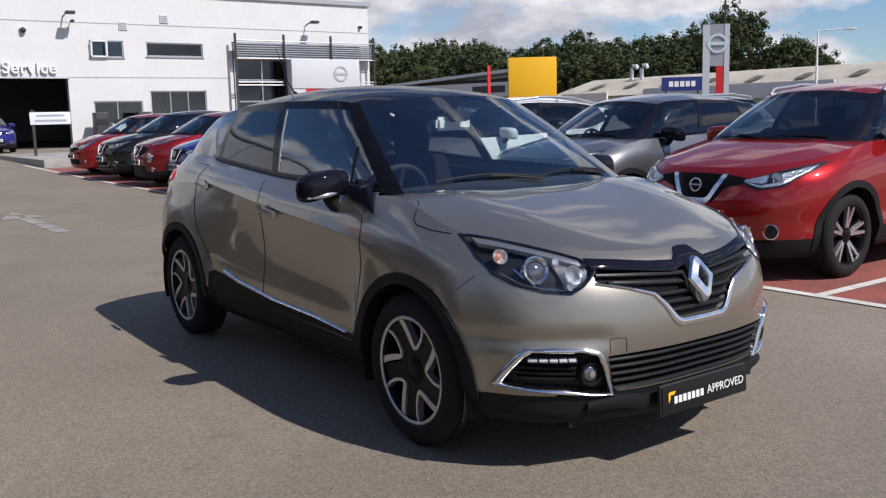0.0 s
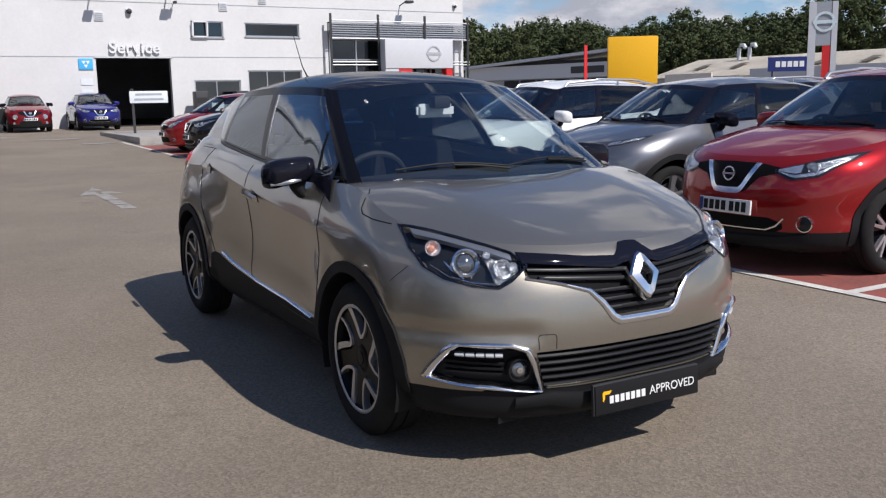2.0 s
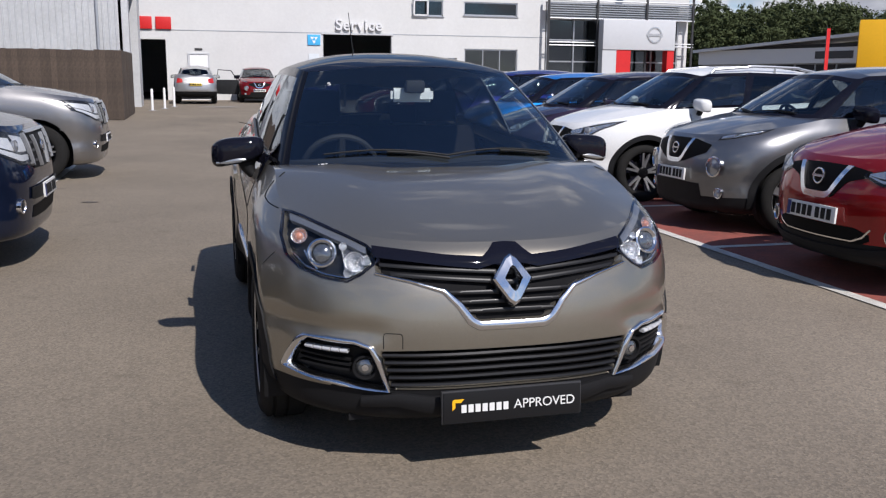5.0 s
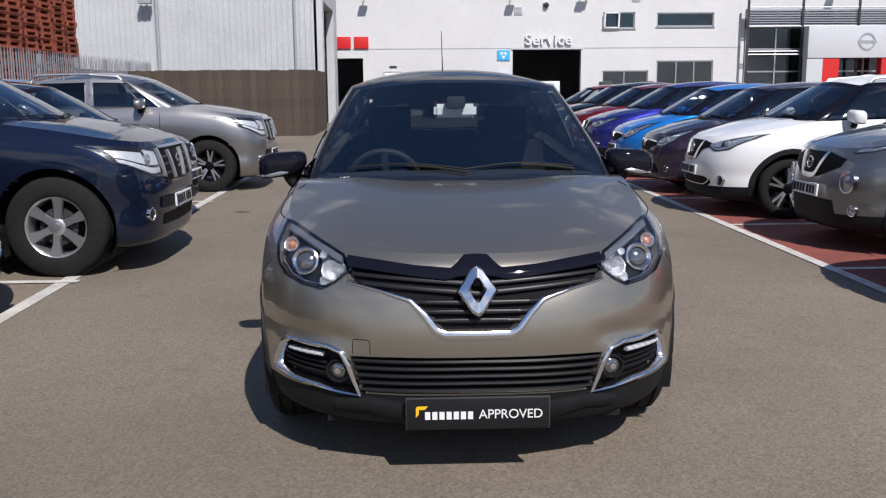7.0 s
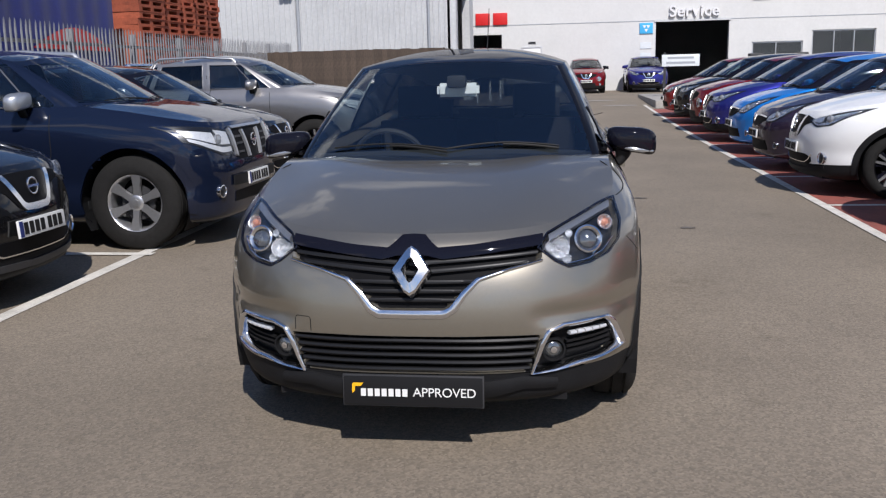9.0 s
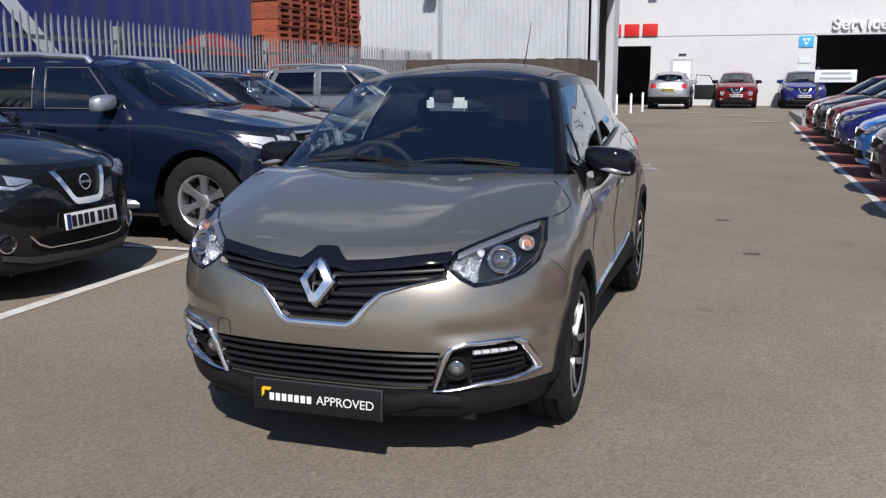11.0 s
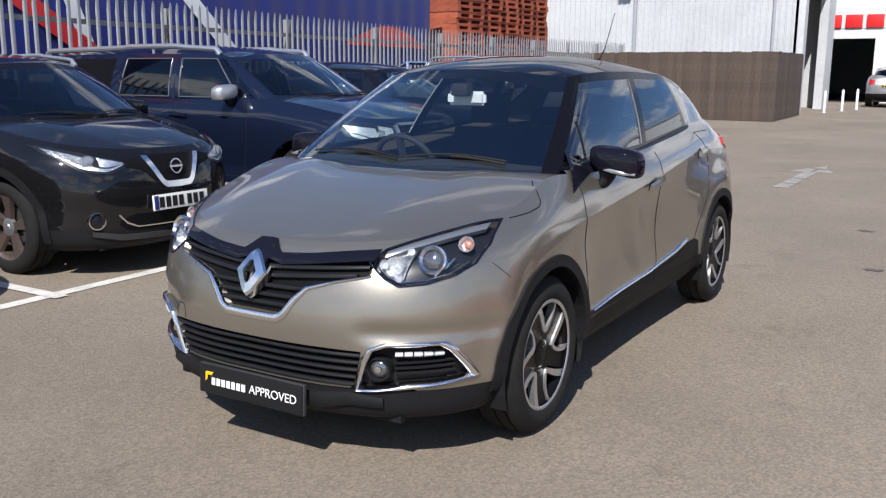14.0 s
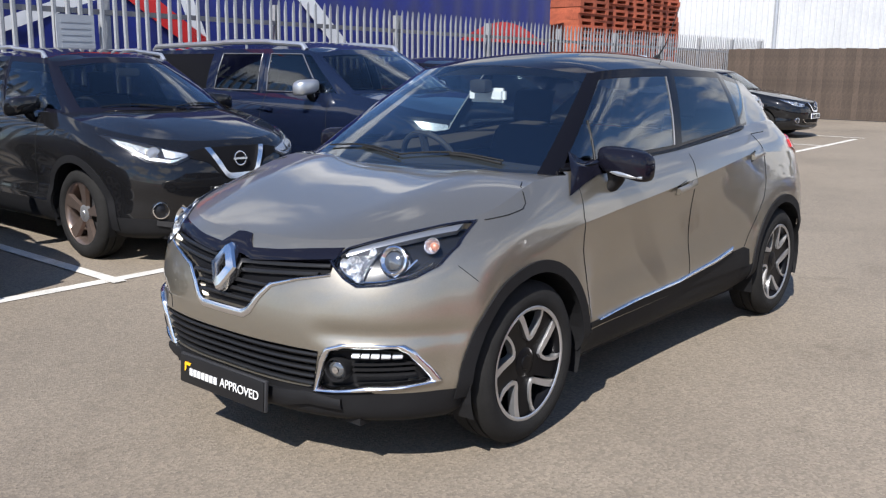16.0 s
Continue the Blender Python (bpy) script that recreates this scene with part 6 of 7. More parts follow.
def parked(name, label, kind, coat, m, group="", glass=None, door_open=False, wheels="five", rails=None, back=False):
    """Any parked car. kind picks the body's proportions and nose."""
    spec = {
        "qashqai": dict(fo=0.86, wb=2.65, ro=0.80, kx=1.025, kz=1.03, wheel=0.342, arch=0.395, hood=0.03),
        "juke": dict(fo=0.80, wb=2.53, ro=0.78, kx=1.005, kz=1.01, wheel=0.338, arch=0.40, hood=0.05),
        "hatch": dict(fo=0.78, wb=2.60, ro=0.70, kx=0.97, kz=0.99, wheel=0.302, arch=0.34, hood=0.0),
        "saloon": dict(fo=0.90, wb=2.75, ro=0.95, kx=1.02, kz=0.97, wheel=0.32, arch=0.36, cab=(0.42, 0.86), hood=0.0),
        "truck": dict(fo=0.77, wb=3.20, ro=1.05, kx=1.06, kz=1.12, wheel=0.40, arch=0.47, hood=0.075, cab=(0.10, 1.0), square=4.0, crease=0.004, cabin=CABIN_TALL),
        "pickup": dict(fo=0.82, wb=3.15, ro=1.15, kx=1.06, kz=1.13, wheel=0.385, arch=0.455, hood=0.11, cab=(0.14, 1.0), square=3.8, crease=0.006, cabin=CABIN_DOUBLE),
    }[kind]
    key = kind
    if key not in SHAPES:
        SHAPES[key] = Shape(**spec)
    sh = SHAPES[key]
    car = thing(name, m, label, "car" if kind not in ("truck", "pickup") else "pickup truck", group)
    HANDLE[0] = coat
    low = M_BLACK if kind in ("qashqai", "juke") else coat
    car_base(car, sh, coat, coat, M_GLOSSBLACK if kind not in ("truck", "pickup") else coat, low, M_GLASS2 if glass is None else glass, M_PRIVACY, wheels, 0.225 if kind != "truck" else 0.255,
             arch_trim=True)
    door_lines(car, sh)
    face_front(car, sh, {"qashqai": "vee", "juke": "round", "hatch": "drop", "saloon": "vee", "truck": "truck", "pickup": "truck"}[kind], coat)
    for s in (-1, 1):
        door_mirror(car, sh, s, M_ALU if kind == "truck" else (M_GLOSSBLACK if kind == "juke" else coat), y=0.66, z=1.08, out=1.0, size=1.12)
    wipers(car, sh)
    if kind in ("truck", "pickup"):
        for s in (-1, 1):
            bm = bmesh.new()
            tube(bm, [(s * 0.84, 0.62, 0.36), (s * 0.90, 0.72, 0.36), (s * 0.90, sh.wb - 0.75, 0.36), (s * 0.84, sh.wb - 0.65, 0.36)], 0.045, 8)
            part("side_step", bm, M_ALU if kind == "truck" else M_BLACK, car, "satin metal side step" if kind == "truck" else "", smooth=40)
        window_trims(car, sh)
    if rails:
        roof_rails(car, sh, rails)
    if back:
        rear_face(car, sh)
    return car, sh


SHAPES = {}
M_GLASS2 = glazing("tinted_glass", (0.66, 0.73, 0.73), 1.62)
P_RED = paint("red_metallic", (0.27, 0.012, 0.013), 0.45, 0.33)
P_DRED = paint("dark_red", (0.18, 0.008, 0.012), 0.4, 0.33)
P_GREY = paint("gun_grey", (0.21, 0.212, 0.22), 0.85, 0.34)
P_WHITE = paint("pearl_white", (0.76, 0.76, 0.75), 0.0, 0.4)
P_PURPLE = paint("night_purple", (0.035, 0.024, 0.045), 0.4, 0.35)
P_BLUE = paint("bright_blue", (0.012, 0.20, 0.62), 0.4, 0.35)
P_INK = paint("ink_blue", (0.02, 0.022, 0.17), 0.4, 0.35)
P_NAVY = paint("truck_navy", (0.008, 0.013, 0.032), 0.35, 0.35)
P_BLACK = paint("metallic_black", (0.010, 0.010, 0.011), 0.3, 0.35)
P_SILVER = paint("warm_silver", (0.31, 0.30, 0.295), 0.9, 0.36)
P_LSILV = paint("light_silver", (0.38, 0.38, 0.385), 0.75, 0.38)
DARKS = (P_BLACK, P_NAVY, P_PURPLE)
GR, GL = "cars parked in the red bays", "vehicles parked along the fence"


def east(nose_x, y, fo):
    return pose(nose_x + fo, y, rise(y), 0, 0, -90)


def west(nose_x, y, fo, turn=0):
    return pose(nose_x - fo, y, rise(y), 0, 0, 90 + turn)


parked("suv_car", "red metallic family SUV nosed to the bay line", "qashqai", P_RED, east(3.10, 1.70, 0.86), GR, wheels="blade", rails=M_ALU)
parked("small_crossover_car", "gunmetal grey small crossover with round lamps", "juke", P_GREY, east(3.42, 4.28, 0.80), GR, wheels="five")
parked("suv_car", "pearl white family SUV with dark alloy wheels", "qashqai", P_WHITE, east(3.08, 6.72, 0.86), GR, wheels="blade", rails=M_ALU)
parked("hatchback_car", "dark purple small hatchback in a red bay", "hatch", P_PURPLE, east(3.12, 9.05, 0.78), GR)
parked("hatchback_car", "bright blue small hatchback in a red bay", "hatch", P_BLUE, east(3.20, 11.45, 0.78), GR)
parked("suv_car", "ink blue SUV in a red bay", "qashqai", P_INK, east(3.14, 13.90, 0.86), GR, wheels="blade")
parked("small_crossover_car", "dark red small crossover in a red bay", "juke", P_DRED, east(3.20, 16.35, 0.80), GR)
parked("suv_car", "black SUV in a red bay", "qashqai", P_BLACK, east(3.15, 18.85, 0.86), GR)
parked("hatchback_car", "red hatchback at the end of the red bays", "hatch", P_RED, east(3.15, 21.40, 0.78), GR)
parked("suv_car", "black SUV with silver roof rails and copper-tinted wheels", "qashqai", P_BLACK, west(-2.82, 1.45, 0.86), GL, wheels="copper", rails=M_ALU)
parked("suv_car", "black SUV nosed to the white line", "juke", P_BLACK, west(-2.72, -1.15, 0.80), GL)
truck, truck_shape = parked("pickup_truck", "dark navy pickup with a hard top and roof bars", "truck", P_NAVY, west(-2.24, 4.02, 0.77), GL, wheels="six", rails=M_ALU)
parked("hatchback_car", "black SUV between two pickups", "qashqai", P_BLACK, west(-2.74, 6.65, 0.86), GL)
bed, bed_shape = parked("pickup_truck", "warm silver double-cab pickup with an open bed and sports bar", "pickup", P_SILVER, west(-2.36, 10.25, 0.82), GL, wheels="blade", rails=M_ALU)
parked("saloon_car", "black saloon nosed out beside the timber fence", "saloon", P_BLACK, west(-3.98, 17.95, 0.90), GL)
parked("suv_car", "silver small crossover backed from the workshop wall", "juke", P_LSILV, pose(-1.25, 38.6, rise(38.6), 0, 0, 180), back=True)
parked("small_crossover_car", "red small crossover outside the workshop", "juke", P_DRED, pose(1.45, 37.9, rise(38), 0, 0, 0))
parked("suv_car", "blue and white SUV outside the service door", "qashqai", P_INK, pose(4.15, 37.9, rise(38), 0, 0, 0))
parked("suv_car", "white SUV parked behind the red bays", "qashqai", P_LSILV, pose(10.2, 1.9, 0, 0, 0, 90), rails=M_ALU)
parked("suv_car", "grey SUV parked behind the red bays", "qashqai", P_GREY, pose(10.4, 6.2, 0, 0, 0, 90), rails=M_ALU)


def sports_bar():
    """A tubular bar over the open bed, and the bed's inside."""
    sh = bed_shape
    y0 = sh.columns[0][-1][0].y
    bm = bmesh.new()
    top = 1.62
    for s in (-1, 1):
        tube(bm, [(s * 0.72, y0 + 1.35, 1.20), (s * 0.70, y0 + 0.45, 1.50), (s * 0.64, y0 + 0.22, top)], 0.033, 8)
        tube(bm, [(s * 0.72, y0 + 0.15, 1.20), (s * 0.64, y0 + 0.22, top)], 0.033, 8)
    tube(bm, [(-0.64, y0 + 0.22, top), (0.64, y0 + 0.22, top)], 0.033, 8)
    part("sports_bar", bm, M_CHROME, bed, "bright tubular sports bar", smooth=True)
    box_part("bed_cover", (-0.78, y0 + 0.05, 1.08), (0.78, sh.wb + sh.ro - 0.12, 1.16), M_BLACK, bed)


sports_bar()


def open_door():
    """The driver's door of the red crossover, swung out."""
    door = box_part("door", (-0.02, 0.0, 0.34), (0.03, 1.0, 0.98), M_TRIM, None, bevel=0.012)
    bm = bmesh.new()
    tube(bm, [(0, 0.05, 0.98), (0, 0.32, 1.38), (0, 0.92, 1.42), (0, 1.0, 0.98)], 0.022, 6)
    frame = part("frame", bm, M_GLOSSBLACK, door, smooth=True)
    tagged(door, "open car door showing its black inner trim", "car door")
    door.matrix_world = pose(1.45 - 0.86, 38.4, rise(38.4), 0, 0, 68)


open_door()

# ---- ribbed shed, timber screen, palisade ----
def shed():
    bm = bmesh.new()
    x0, x1, y0, pitch = -16.0, -3.25, 28.4, 0.2
    rows = []
    n = int((x1 - x0) / pitch)
    line = []
    for k in range(n):
        a = x0 + k * pitch
        line += [(a, y0), (a + 0.13, y0), (a + 0.145, y0 - 0.035), (a + 0.185, y0 - 0.035)]
    line.append((x1, y0))
    grid_faces(bm, [[(x, y, z) for x, y in line] for z in (0.0, 9.0)])
    tagged(part("wall_shed_front", bm, M_RIB), "pale ribbed steel front of a tall shed", "wall", kind="structure")
    wall = bmesh.new()
    # the side that faces the yard, with a tall opening
    for lo, hi in (((x1 - 0.3, y0, 0), (x1, 28.9, 9)), ((x1 - 0.3, 28.9, 4.6), (x1, 33.0, 9)), ((x1 - 0.3, 33.0, 0), (x1, 34.2, 9))):
        box(wall, lo, hi)
    tagged(part("wall_shed_side", wall, M_RIB), "shed side with a tall dark opening", "wall", kind="structure")
    tagged(box_part("wall_shed_back", (x0, 34.21, 0), (x1, 34.5, 9), M_RIB), "back of the ribbed shed", "wall", kind="structure")
    tagged(box_part("wall_shed_left", (x0 - 0.3, y0, 0), (x0 - 0.01, 34.5, 9), M_RIB), "far side of the ribbed shed", "wall", kind="structure")
    tagged(box_part("roof_shed", (x0 - 0.4, y0 - 0.2, 9.0), (x1 + 0.1, 34.6, 9.2), M_GREYP), "flat shed roof", "roof", kind="structure")
    # added sheet behind the opening, painted near black in place of shade
    tagged(box_part("wall_shed_inner", (x0 + 0.2, 31.2, 0.0), (x1 - 1.6, 31.4, 8.9), M_DARK), "near-black sheet added in the shed, shade put into its colour", "wall", kind="structure")


shed()


def timber_screen():
    screen = thing("timber_screen", pose(0, 0, 0), "dark brown close-boarded timber fence", "fence")
    y0, top = 24.6, 2.12
    board = bmesh.new()
    box(board, (-0.0745, -0.012, 0), (0.0745, 0.012, 1.0))
    first = part("board", board, M_FENCE, screen)
    me = first.data
    runs = [((-12.3, y0), (-3.25, y0)), ((-3.25, y0 + 0.02), (-3.2, 28.3))]
    made = False
    for (xa, ya), (xb, yb) in runs:
        long = math.hypot(xb - xa, yb - ya)
        n = int(long / 0.145)
        for k in range(n):
            t = (k + 0.5) / n
            ob = first if not made else new("board", me)
            made = True
            ob.parent = screen
            x, y = xa + (xb - xa) * t, ya + (yb - ya) * t
            h = top - rise(y) + random.uniform(-0.015, 0.012)
            ob.matrix_basis = pose(x, y, rise(y) + 0.02, 0, 0, math.degrees(math.atan2(yb - ya, xb - xa))) @ Matrix.Translation((0, random.uniform(-0.006, 0.006), 0)) @ Matrix.Diagonal((1.0, 1, h, 1))
    for (xa, ya), (xb, yb) in runs:
        bm = bmesh.new()
        for z in (0.5, 1.7):
            if ya == yb:
                box(bm, (xa, ya + 0.02, z), (xb, ya + 0.09, z + 0.08))
            else:
                box(bm, (xa - 0.09, ya, z), (xa - 0.03, yb, z + 0.08))
        part("rail", bm, M_FENCE, screen)


timber_screen()


def fence_x(y):
    return -7.45 - 0.07 * (y - 4)


def palisade():
    fence = thing("palisade_fence", pose(0, 0, 0), "galvanised steel palisade fence with pointed pales", "fence")
    pale = bmesh.new()
    prof = [(-0.033, 0.0), (-0.016, 0.014), (0.016, 0.014), (0.033, 0.0)]
    low = [[(0.0 + d, x, z) for x, d in prof] for z in (0.06, 2.20)]
    vs = grid_faces(pale, low)
    tips = [pale.verts.new((0.008, x, 2.34)) for x in (-0.024, 0.0, 0.024)]
    tips[1].co.z = 2.39
    a = vs[1]
    for f in ((a[0], a[1], tips[0]), (a[1], a[2], tips[1]), (a[2], a[3], tips[2]), (a[1], tips[1], tips[0]), (a[2], tips[2], tips[1])):
        pale.faces.new(f)
    first = part("pale", pale, M_GALV, fence)
    first.matrix_basis = pose(fence_x(-6), -6, 0)
    me, y, count = first.data, -6 + 0.155, 0
    turn = math.degrees(math.atan(0.07))
    while y < 28:
        ob = new("pale", me)
        ob.parent = fence
        ob.matrix_basis = pose(fence_x(y), y, rise(y), random.uniform(-0.5, 0.5), 0, turn)
        y += 0.155
    y = -5.2
    while y < 28.2:
        post = box_part("post", (-0.05, -0.05, 0), (0.05, 0.05, 2.3), M_GALV, fence)
        post.matrix_basis = pose(fence_x(y) - 0.08, y, rise(y), 0, 0, turn)
        y += 2.75
    # rails in a darker metal than the pales
    for z in (0.45, 1.99):
        bm = bmesh.new()
        box(bm, (-0.03, -17, -0.03), (0.02, 17, 0.03))
        rail = part("rail", bm, M_BEAD, fence, "dull dark steel rail")
        rail.matrix_basis = pose(fence_x(11) - 0.03, 11, z + 0.06, 0, 0, turn)


palisade()


def trailer():
    t = thing("curtain_trailer", pose(-8.6, 8.2, 0, 0, 0, math.degrees(math.atan(0.07))), "blue curtain-sided lorry trailer with white and red stripes", "trailer")
    bm = bmesh.new()
    rows = []
    for z in [0.95 + 3.05 * k / 10 for k in range(11)]:
        rows.append([(0.02 * math.sin(y * 9) * math.sin((z - 0.95) / 3.05 * math.pi), y, z) for y in [-6.8 + 13.6 * j / 120 for j in range(121)]])
    grid_faces(bm, rows)
    part("curtain", bm, M_BLUE, t, smooth=True)
    box_part("body", (-2.5, -6.8, 0.95), (-0.04, 6.8, 4.0), M_BLUE, t)
    box_part("chassis", (-2.3, -6.6, 0.6), (-0.2, 6.6, 0.93), M_STEEL, t)
    for y in (2.6, 3.9, 5.2, -5.5):
        for x in (-2.3, -0.5):
            bm = bmesh.new()
            lathe_x(bm, [(0, 0.1), (0, 0.5), (0.3, 0.5), (0.3, 0.1)], 24, (x, y, 0.5))
            part("wheel", bm, M_RUBBER, t)
    # stripes follow the cloth a little proud of it
    def stripe(y0, z0, y1, z1, wide, mat, bend=0.0):
        bm = bmesh.new()
        rows = []
        for k in range(13):
            f = k / 12
            y, z = y0 + (y1 - y0) * f, z0 + (z1 - z0) * f + bend * math.sin(f * math.pi)
            rows.append([(0.03, y - wide / 2, z), (0.03, y + wide / 2, z)])
        grid_faces(bm, rows)
        part("stripe", bm, mat, t)
    stripe(-2.9, 4.0, 0.0, 1.6, 0.40, M_WHITE)
    stripe(-7.0, 4.0, -2.95, 1.6, 0.52, M_REDP)
    stripe(-4.1, 4.0, -3.1, 1.6, 0.24, M_WHITE)
    stripe(-6.75, 1.64, -4.95, 2.28, 0.46, M_WHITE)
    bm = bmesh.new()
    grid_faces(bm, [[(0.03, 3.2 + 3.3 * f, 2.0), (0.03, 3.2 + 3.3 * f, 2.02 + 0.40 * math.sin(f * math.pi))] for f in [k / 16 for k in range(17)]])
    part("emblem", bm, M_REDP, t)


trailer()


# ---- workshop front: windows, signs, lamps ----
M_NOTICE = surface("notice_board", (0.66, 0.70, 0.72), 0.5, vary=0.06)


def framed_window(name, x0, x1, z0, z1, bars, material, label, frame=0.06, swing=False):
    w = thing(name, pose(0, 0, 0), label, "window", kind="structure")
    bm = bmesh.new()
    y0, y1 = FY + 0.05, FY + 0.13
    for lo, hi in (((x0, y0, z0), (x1, y1, z0 + frame)), ((x0, y0, z1 - frame), (x1, y1, z1)), ((x0, y0, z0), (x0 + frame, y1, z1)), ((x1 - frame, y0, z0), (x1, y1, z1))):
        box(bm, lo, hi)
    part("window_frame", bm, material, w)
    edges = [x0 + frame, *bars, x1 - frame]
    for a, b in zip(edges, edges[1:]):
        box_part("pane", (a + 0.01, FY + 0.085, z0 + frame), (b - 0.01, FY + 0.095, z1 - frame), M_GLASSB, w)
    for x in bars:
        box_part("mullion", (x - 0.025, y0, z0 + frame), (x + 0.025, y1, z1 - frame), material, w)
    box_part("window_sill", (x0 - 0.05, FY - 0.06, z0 - 0.05), (x1 + 0.05, FY - 0.002, z0 - 0.002), M_ALU, w)
    if swing:
        bm = bmesh.new()
        a, b = x0 + 0.02, x0 + (x1 - x0) * 0.5
        for lo, hi in (((a, -0.03, 0), (b, 0.03, 0.07)), ((a, -0.03, z1 - z0 - 0.07), (b, 0.03, z1 - z0)), ((a, -0.03, 0), (a + 0.07, 0.03, z1 - z0)), ((b - 0.07, -0.03, 0), (b, 0.03, z1 - z0))):
            box(bm, lo, hi)
        leaf = part("casement", bm, M_WHITE, w, "white casement standing ajar")
        leaf.matrix_basis = pose(0, FY - 0.12, z0, 6, 0, 0)
    return w


framed_window("window_1", 9.28, 10.86, 4.47, 5.25, [10.05], M_ALU, "small office window with a white casement ajar", swing=True)
framed_window("window_2", 11.95, 14.8, 4.55, 5.22, [], M_ALU, "wide grey strip window")
framed_window("window_3", 9.3, 11.6, 1.2, 2.43, [10.4], M_ALU, "dark ground floor window")
framed_window("window_4", 12.0, 14.85, 1.2, 2.9, [13.0, 13.9], M_ALU, "wide ground floor reception window")


def glazed_front():
    w = thing("window_5", pose(0, 0, 0), "glazed showroom front with grey louvres and steel posts", "window", kind="structure")
    for k in range(6):
        x = 16.4 + k * 1.5
        box_part("mullion", (x, FY - 0.02, 0.3), (x + 0.07, FY + 0.1, 5.3), M_ALU, w)
    for z in (0.3, 2.3, 3.4, 4.45):
        box_part("transom", (16.4, FY, z), (23.98, FY + 0.09, z + 0.07), M_ALU, w)
    for k in range(5):
        for z0, z1 in ((0.37, 2.3), (2.37, 3.4), (3.47, 4.45)):
            box_part("pane", (16.5 + k * 1.5, FY + 0.045, z0), (17.88 + k * 1.5, FY + 0.055, z1), M_GLASSB, w)
    for k in range(7):
        z = 4.58 + 0.115 * k
        slat = box_part("louvre", (16.3, -0.09, -0.012), (24.6, 0.09, 0.012), M_GREYP, w)
        slat.matrix_basis = pose(0, FY - 0.45, z, 28, 0, 0)
    for x in (16.3, 19.0, 21.8, 24.5):
        box_part("post", (x - 0.05, FY - 0.62, 0.28), (x + 0.05, FY - 0.52, 5.75), M_STEEL, w)
    for z in (3.15, 3.3, 4.5, 5.4):
        bm = bmesh.new()
        tube(bm, [(16.3, FY - 0.57, z), (24.6, FY - 0.57, z)], 0.035, 6)
        part("rail", bm, M_ALU, w)
    # room behind
    tagged(box_part("wall_showroom", (16.3, FY + 5, 0.3), (24.1, FY + 5.2, 5.5), M_GREYP), "grey inner wall of the showroom", "wall", kind="structure")


glazed_front()


def entrance_portal():
    o = thing("entrance_portal", pose(0, 0, 0), "pale grey entrance portal with red jambs and a round badge", "sign")
    box_part("fascia", (19.05, FY - 1.25, 2.95), (23.15, FY - 0.65, 4.47), M_PORTAL, o, bevel=0.02)
    box_part("jamb", (19.85, FY - 1.2, 0.28), (20.65, FY - 0.7, 2.94), M_REDP, o, "bright red jamb")
    box_part("jamb", (22.75, FY - 1.2, 0.28), (23.14, FY - 0.7, 2.94), M_REDP, o, "bright red jamb")
    box_part("pier", (19.06, FY - 1.2, 0.28), (19.84, FY - 0.7, 2.94), M_PORTAL, o)
    ring_disc(o, "badge", Vector((21.95, FY - 1.27, 3.72)), 0.42, M_CHROME, (0, -1, 0), wide=0.22)


M_LETTER = surface("pale_lettering", (0.72, 0.72, 0.73), 0.4, vary=0.05)
M_PORTAL = surface("portal_grey", (0.55, 0.56, 0.58), 0.45, vary=0.05)
entrance_portal()
sign = thing("service_sign", pose(0, 0, 0), "raised silver lettering over the service door", "sign")
lettering("word", "Service", 0.74, 0.05, M_LETTER, sign, pose(6.58, FY - 0.09, 3.93, 90, 0, 0), 1.08, 0.012)
brand = thing("brand_sign", pose(0, 0, 0), "row of plain bright red sign blocks on the white wall", "sign")
for k in range(6):
    x = -2.96 - 0.86 * k
    box_part("block", (x, FY - 0.10, 3.56), (x + 0.70, FY - 0.02, 4.13), M_REDP, brand, bevel=0.03)
mot = thing("test_station_sign", pose(0, 0, 0), "bright blue test station sign above pale notice boards", "sign")
box_part("panel", (4.06, FY - 0.05, 2.95), (4.68, FY - 0.01, 3.45), M_SKYB, mot, bevel=0.006)
bm = bmesh.new()
for x, z in ((4.28, 3.27), (4.46, 3.27), (4.37, 3.10)):
    bm.faces.new([bm.verts.new((x + dx, FY - 0.054, z + dz)) for dx, dz in ((-0.09, 0.07), (0.09, 0.07), (0, -0.08))])
part("symbol", bm, M_WHITE, mot)
for z in (1.75, 2.25):
    box_part("board", (4.1, FY - 0.03, z), (4.62, FY - 0.01, z + 0.30), M_NOTICE, mot)


def service_door_bits():
    d = thing("door_1", pose(0, 0, 0), "white personnel door in the workshop wall", "door", kind="structure")
    box_part("leaf", (-1.50, FY - 0.03, 0.29), (-0.66, FY - 0.005, 2.42), M_WHITE, d, bevel=0.008)
    bm = bmesh.new()
    for lo, hi in (((-1.58, FY - 0.06, 0.29), (-1.51, FY - 0.004, 2.5)), ((-0.65, FY - 0.06, 0.29), (-0.58, FY - 0.004, 2.5)), ((-1.51, FY - 0.06, 2.43), (-0.65, FY - 0.004, 2.5))):
        box(bm, lo, hi)
    part("frame", bm, M_PORTAL, d)
    box_part("handle", (-0.78, FY - 0.09, 1.25), (-0.72, FY - 0.03, 1.37), M_ALU, d)
    n = tagged(box_part("door_notice", (-1.25, FY - 0.03, 2.62), (-0.9, FY - 0.01, 2.72), M_STEEL), "small dark notice over the white door", "sign")
    for x0, x1, z, label in ((4.75, 8.30, 3.48, "steel lintel over the service door"),):
        tagged(box_part("trim", (x0, FY - 0.05, z), (x1, FY - 0.004, z + 0.06), M_PORTAL), label, "trim", kind="structure")


service_door_bits()


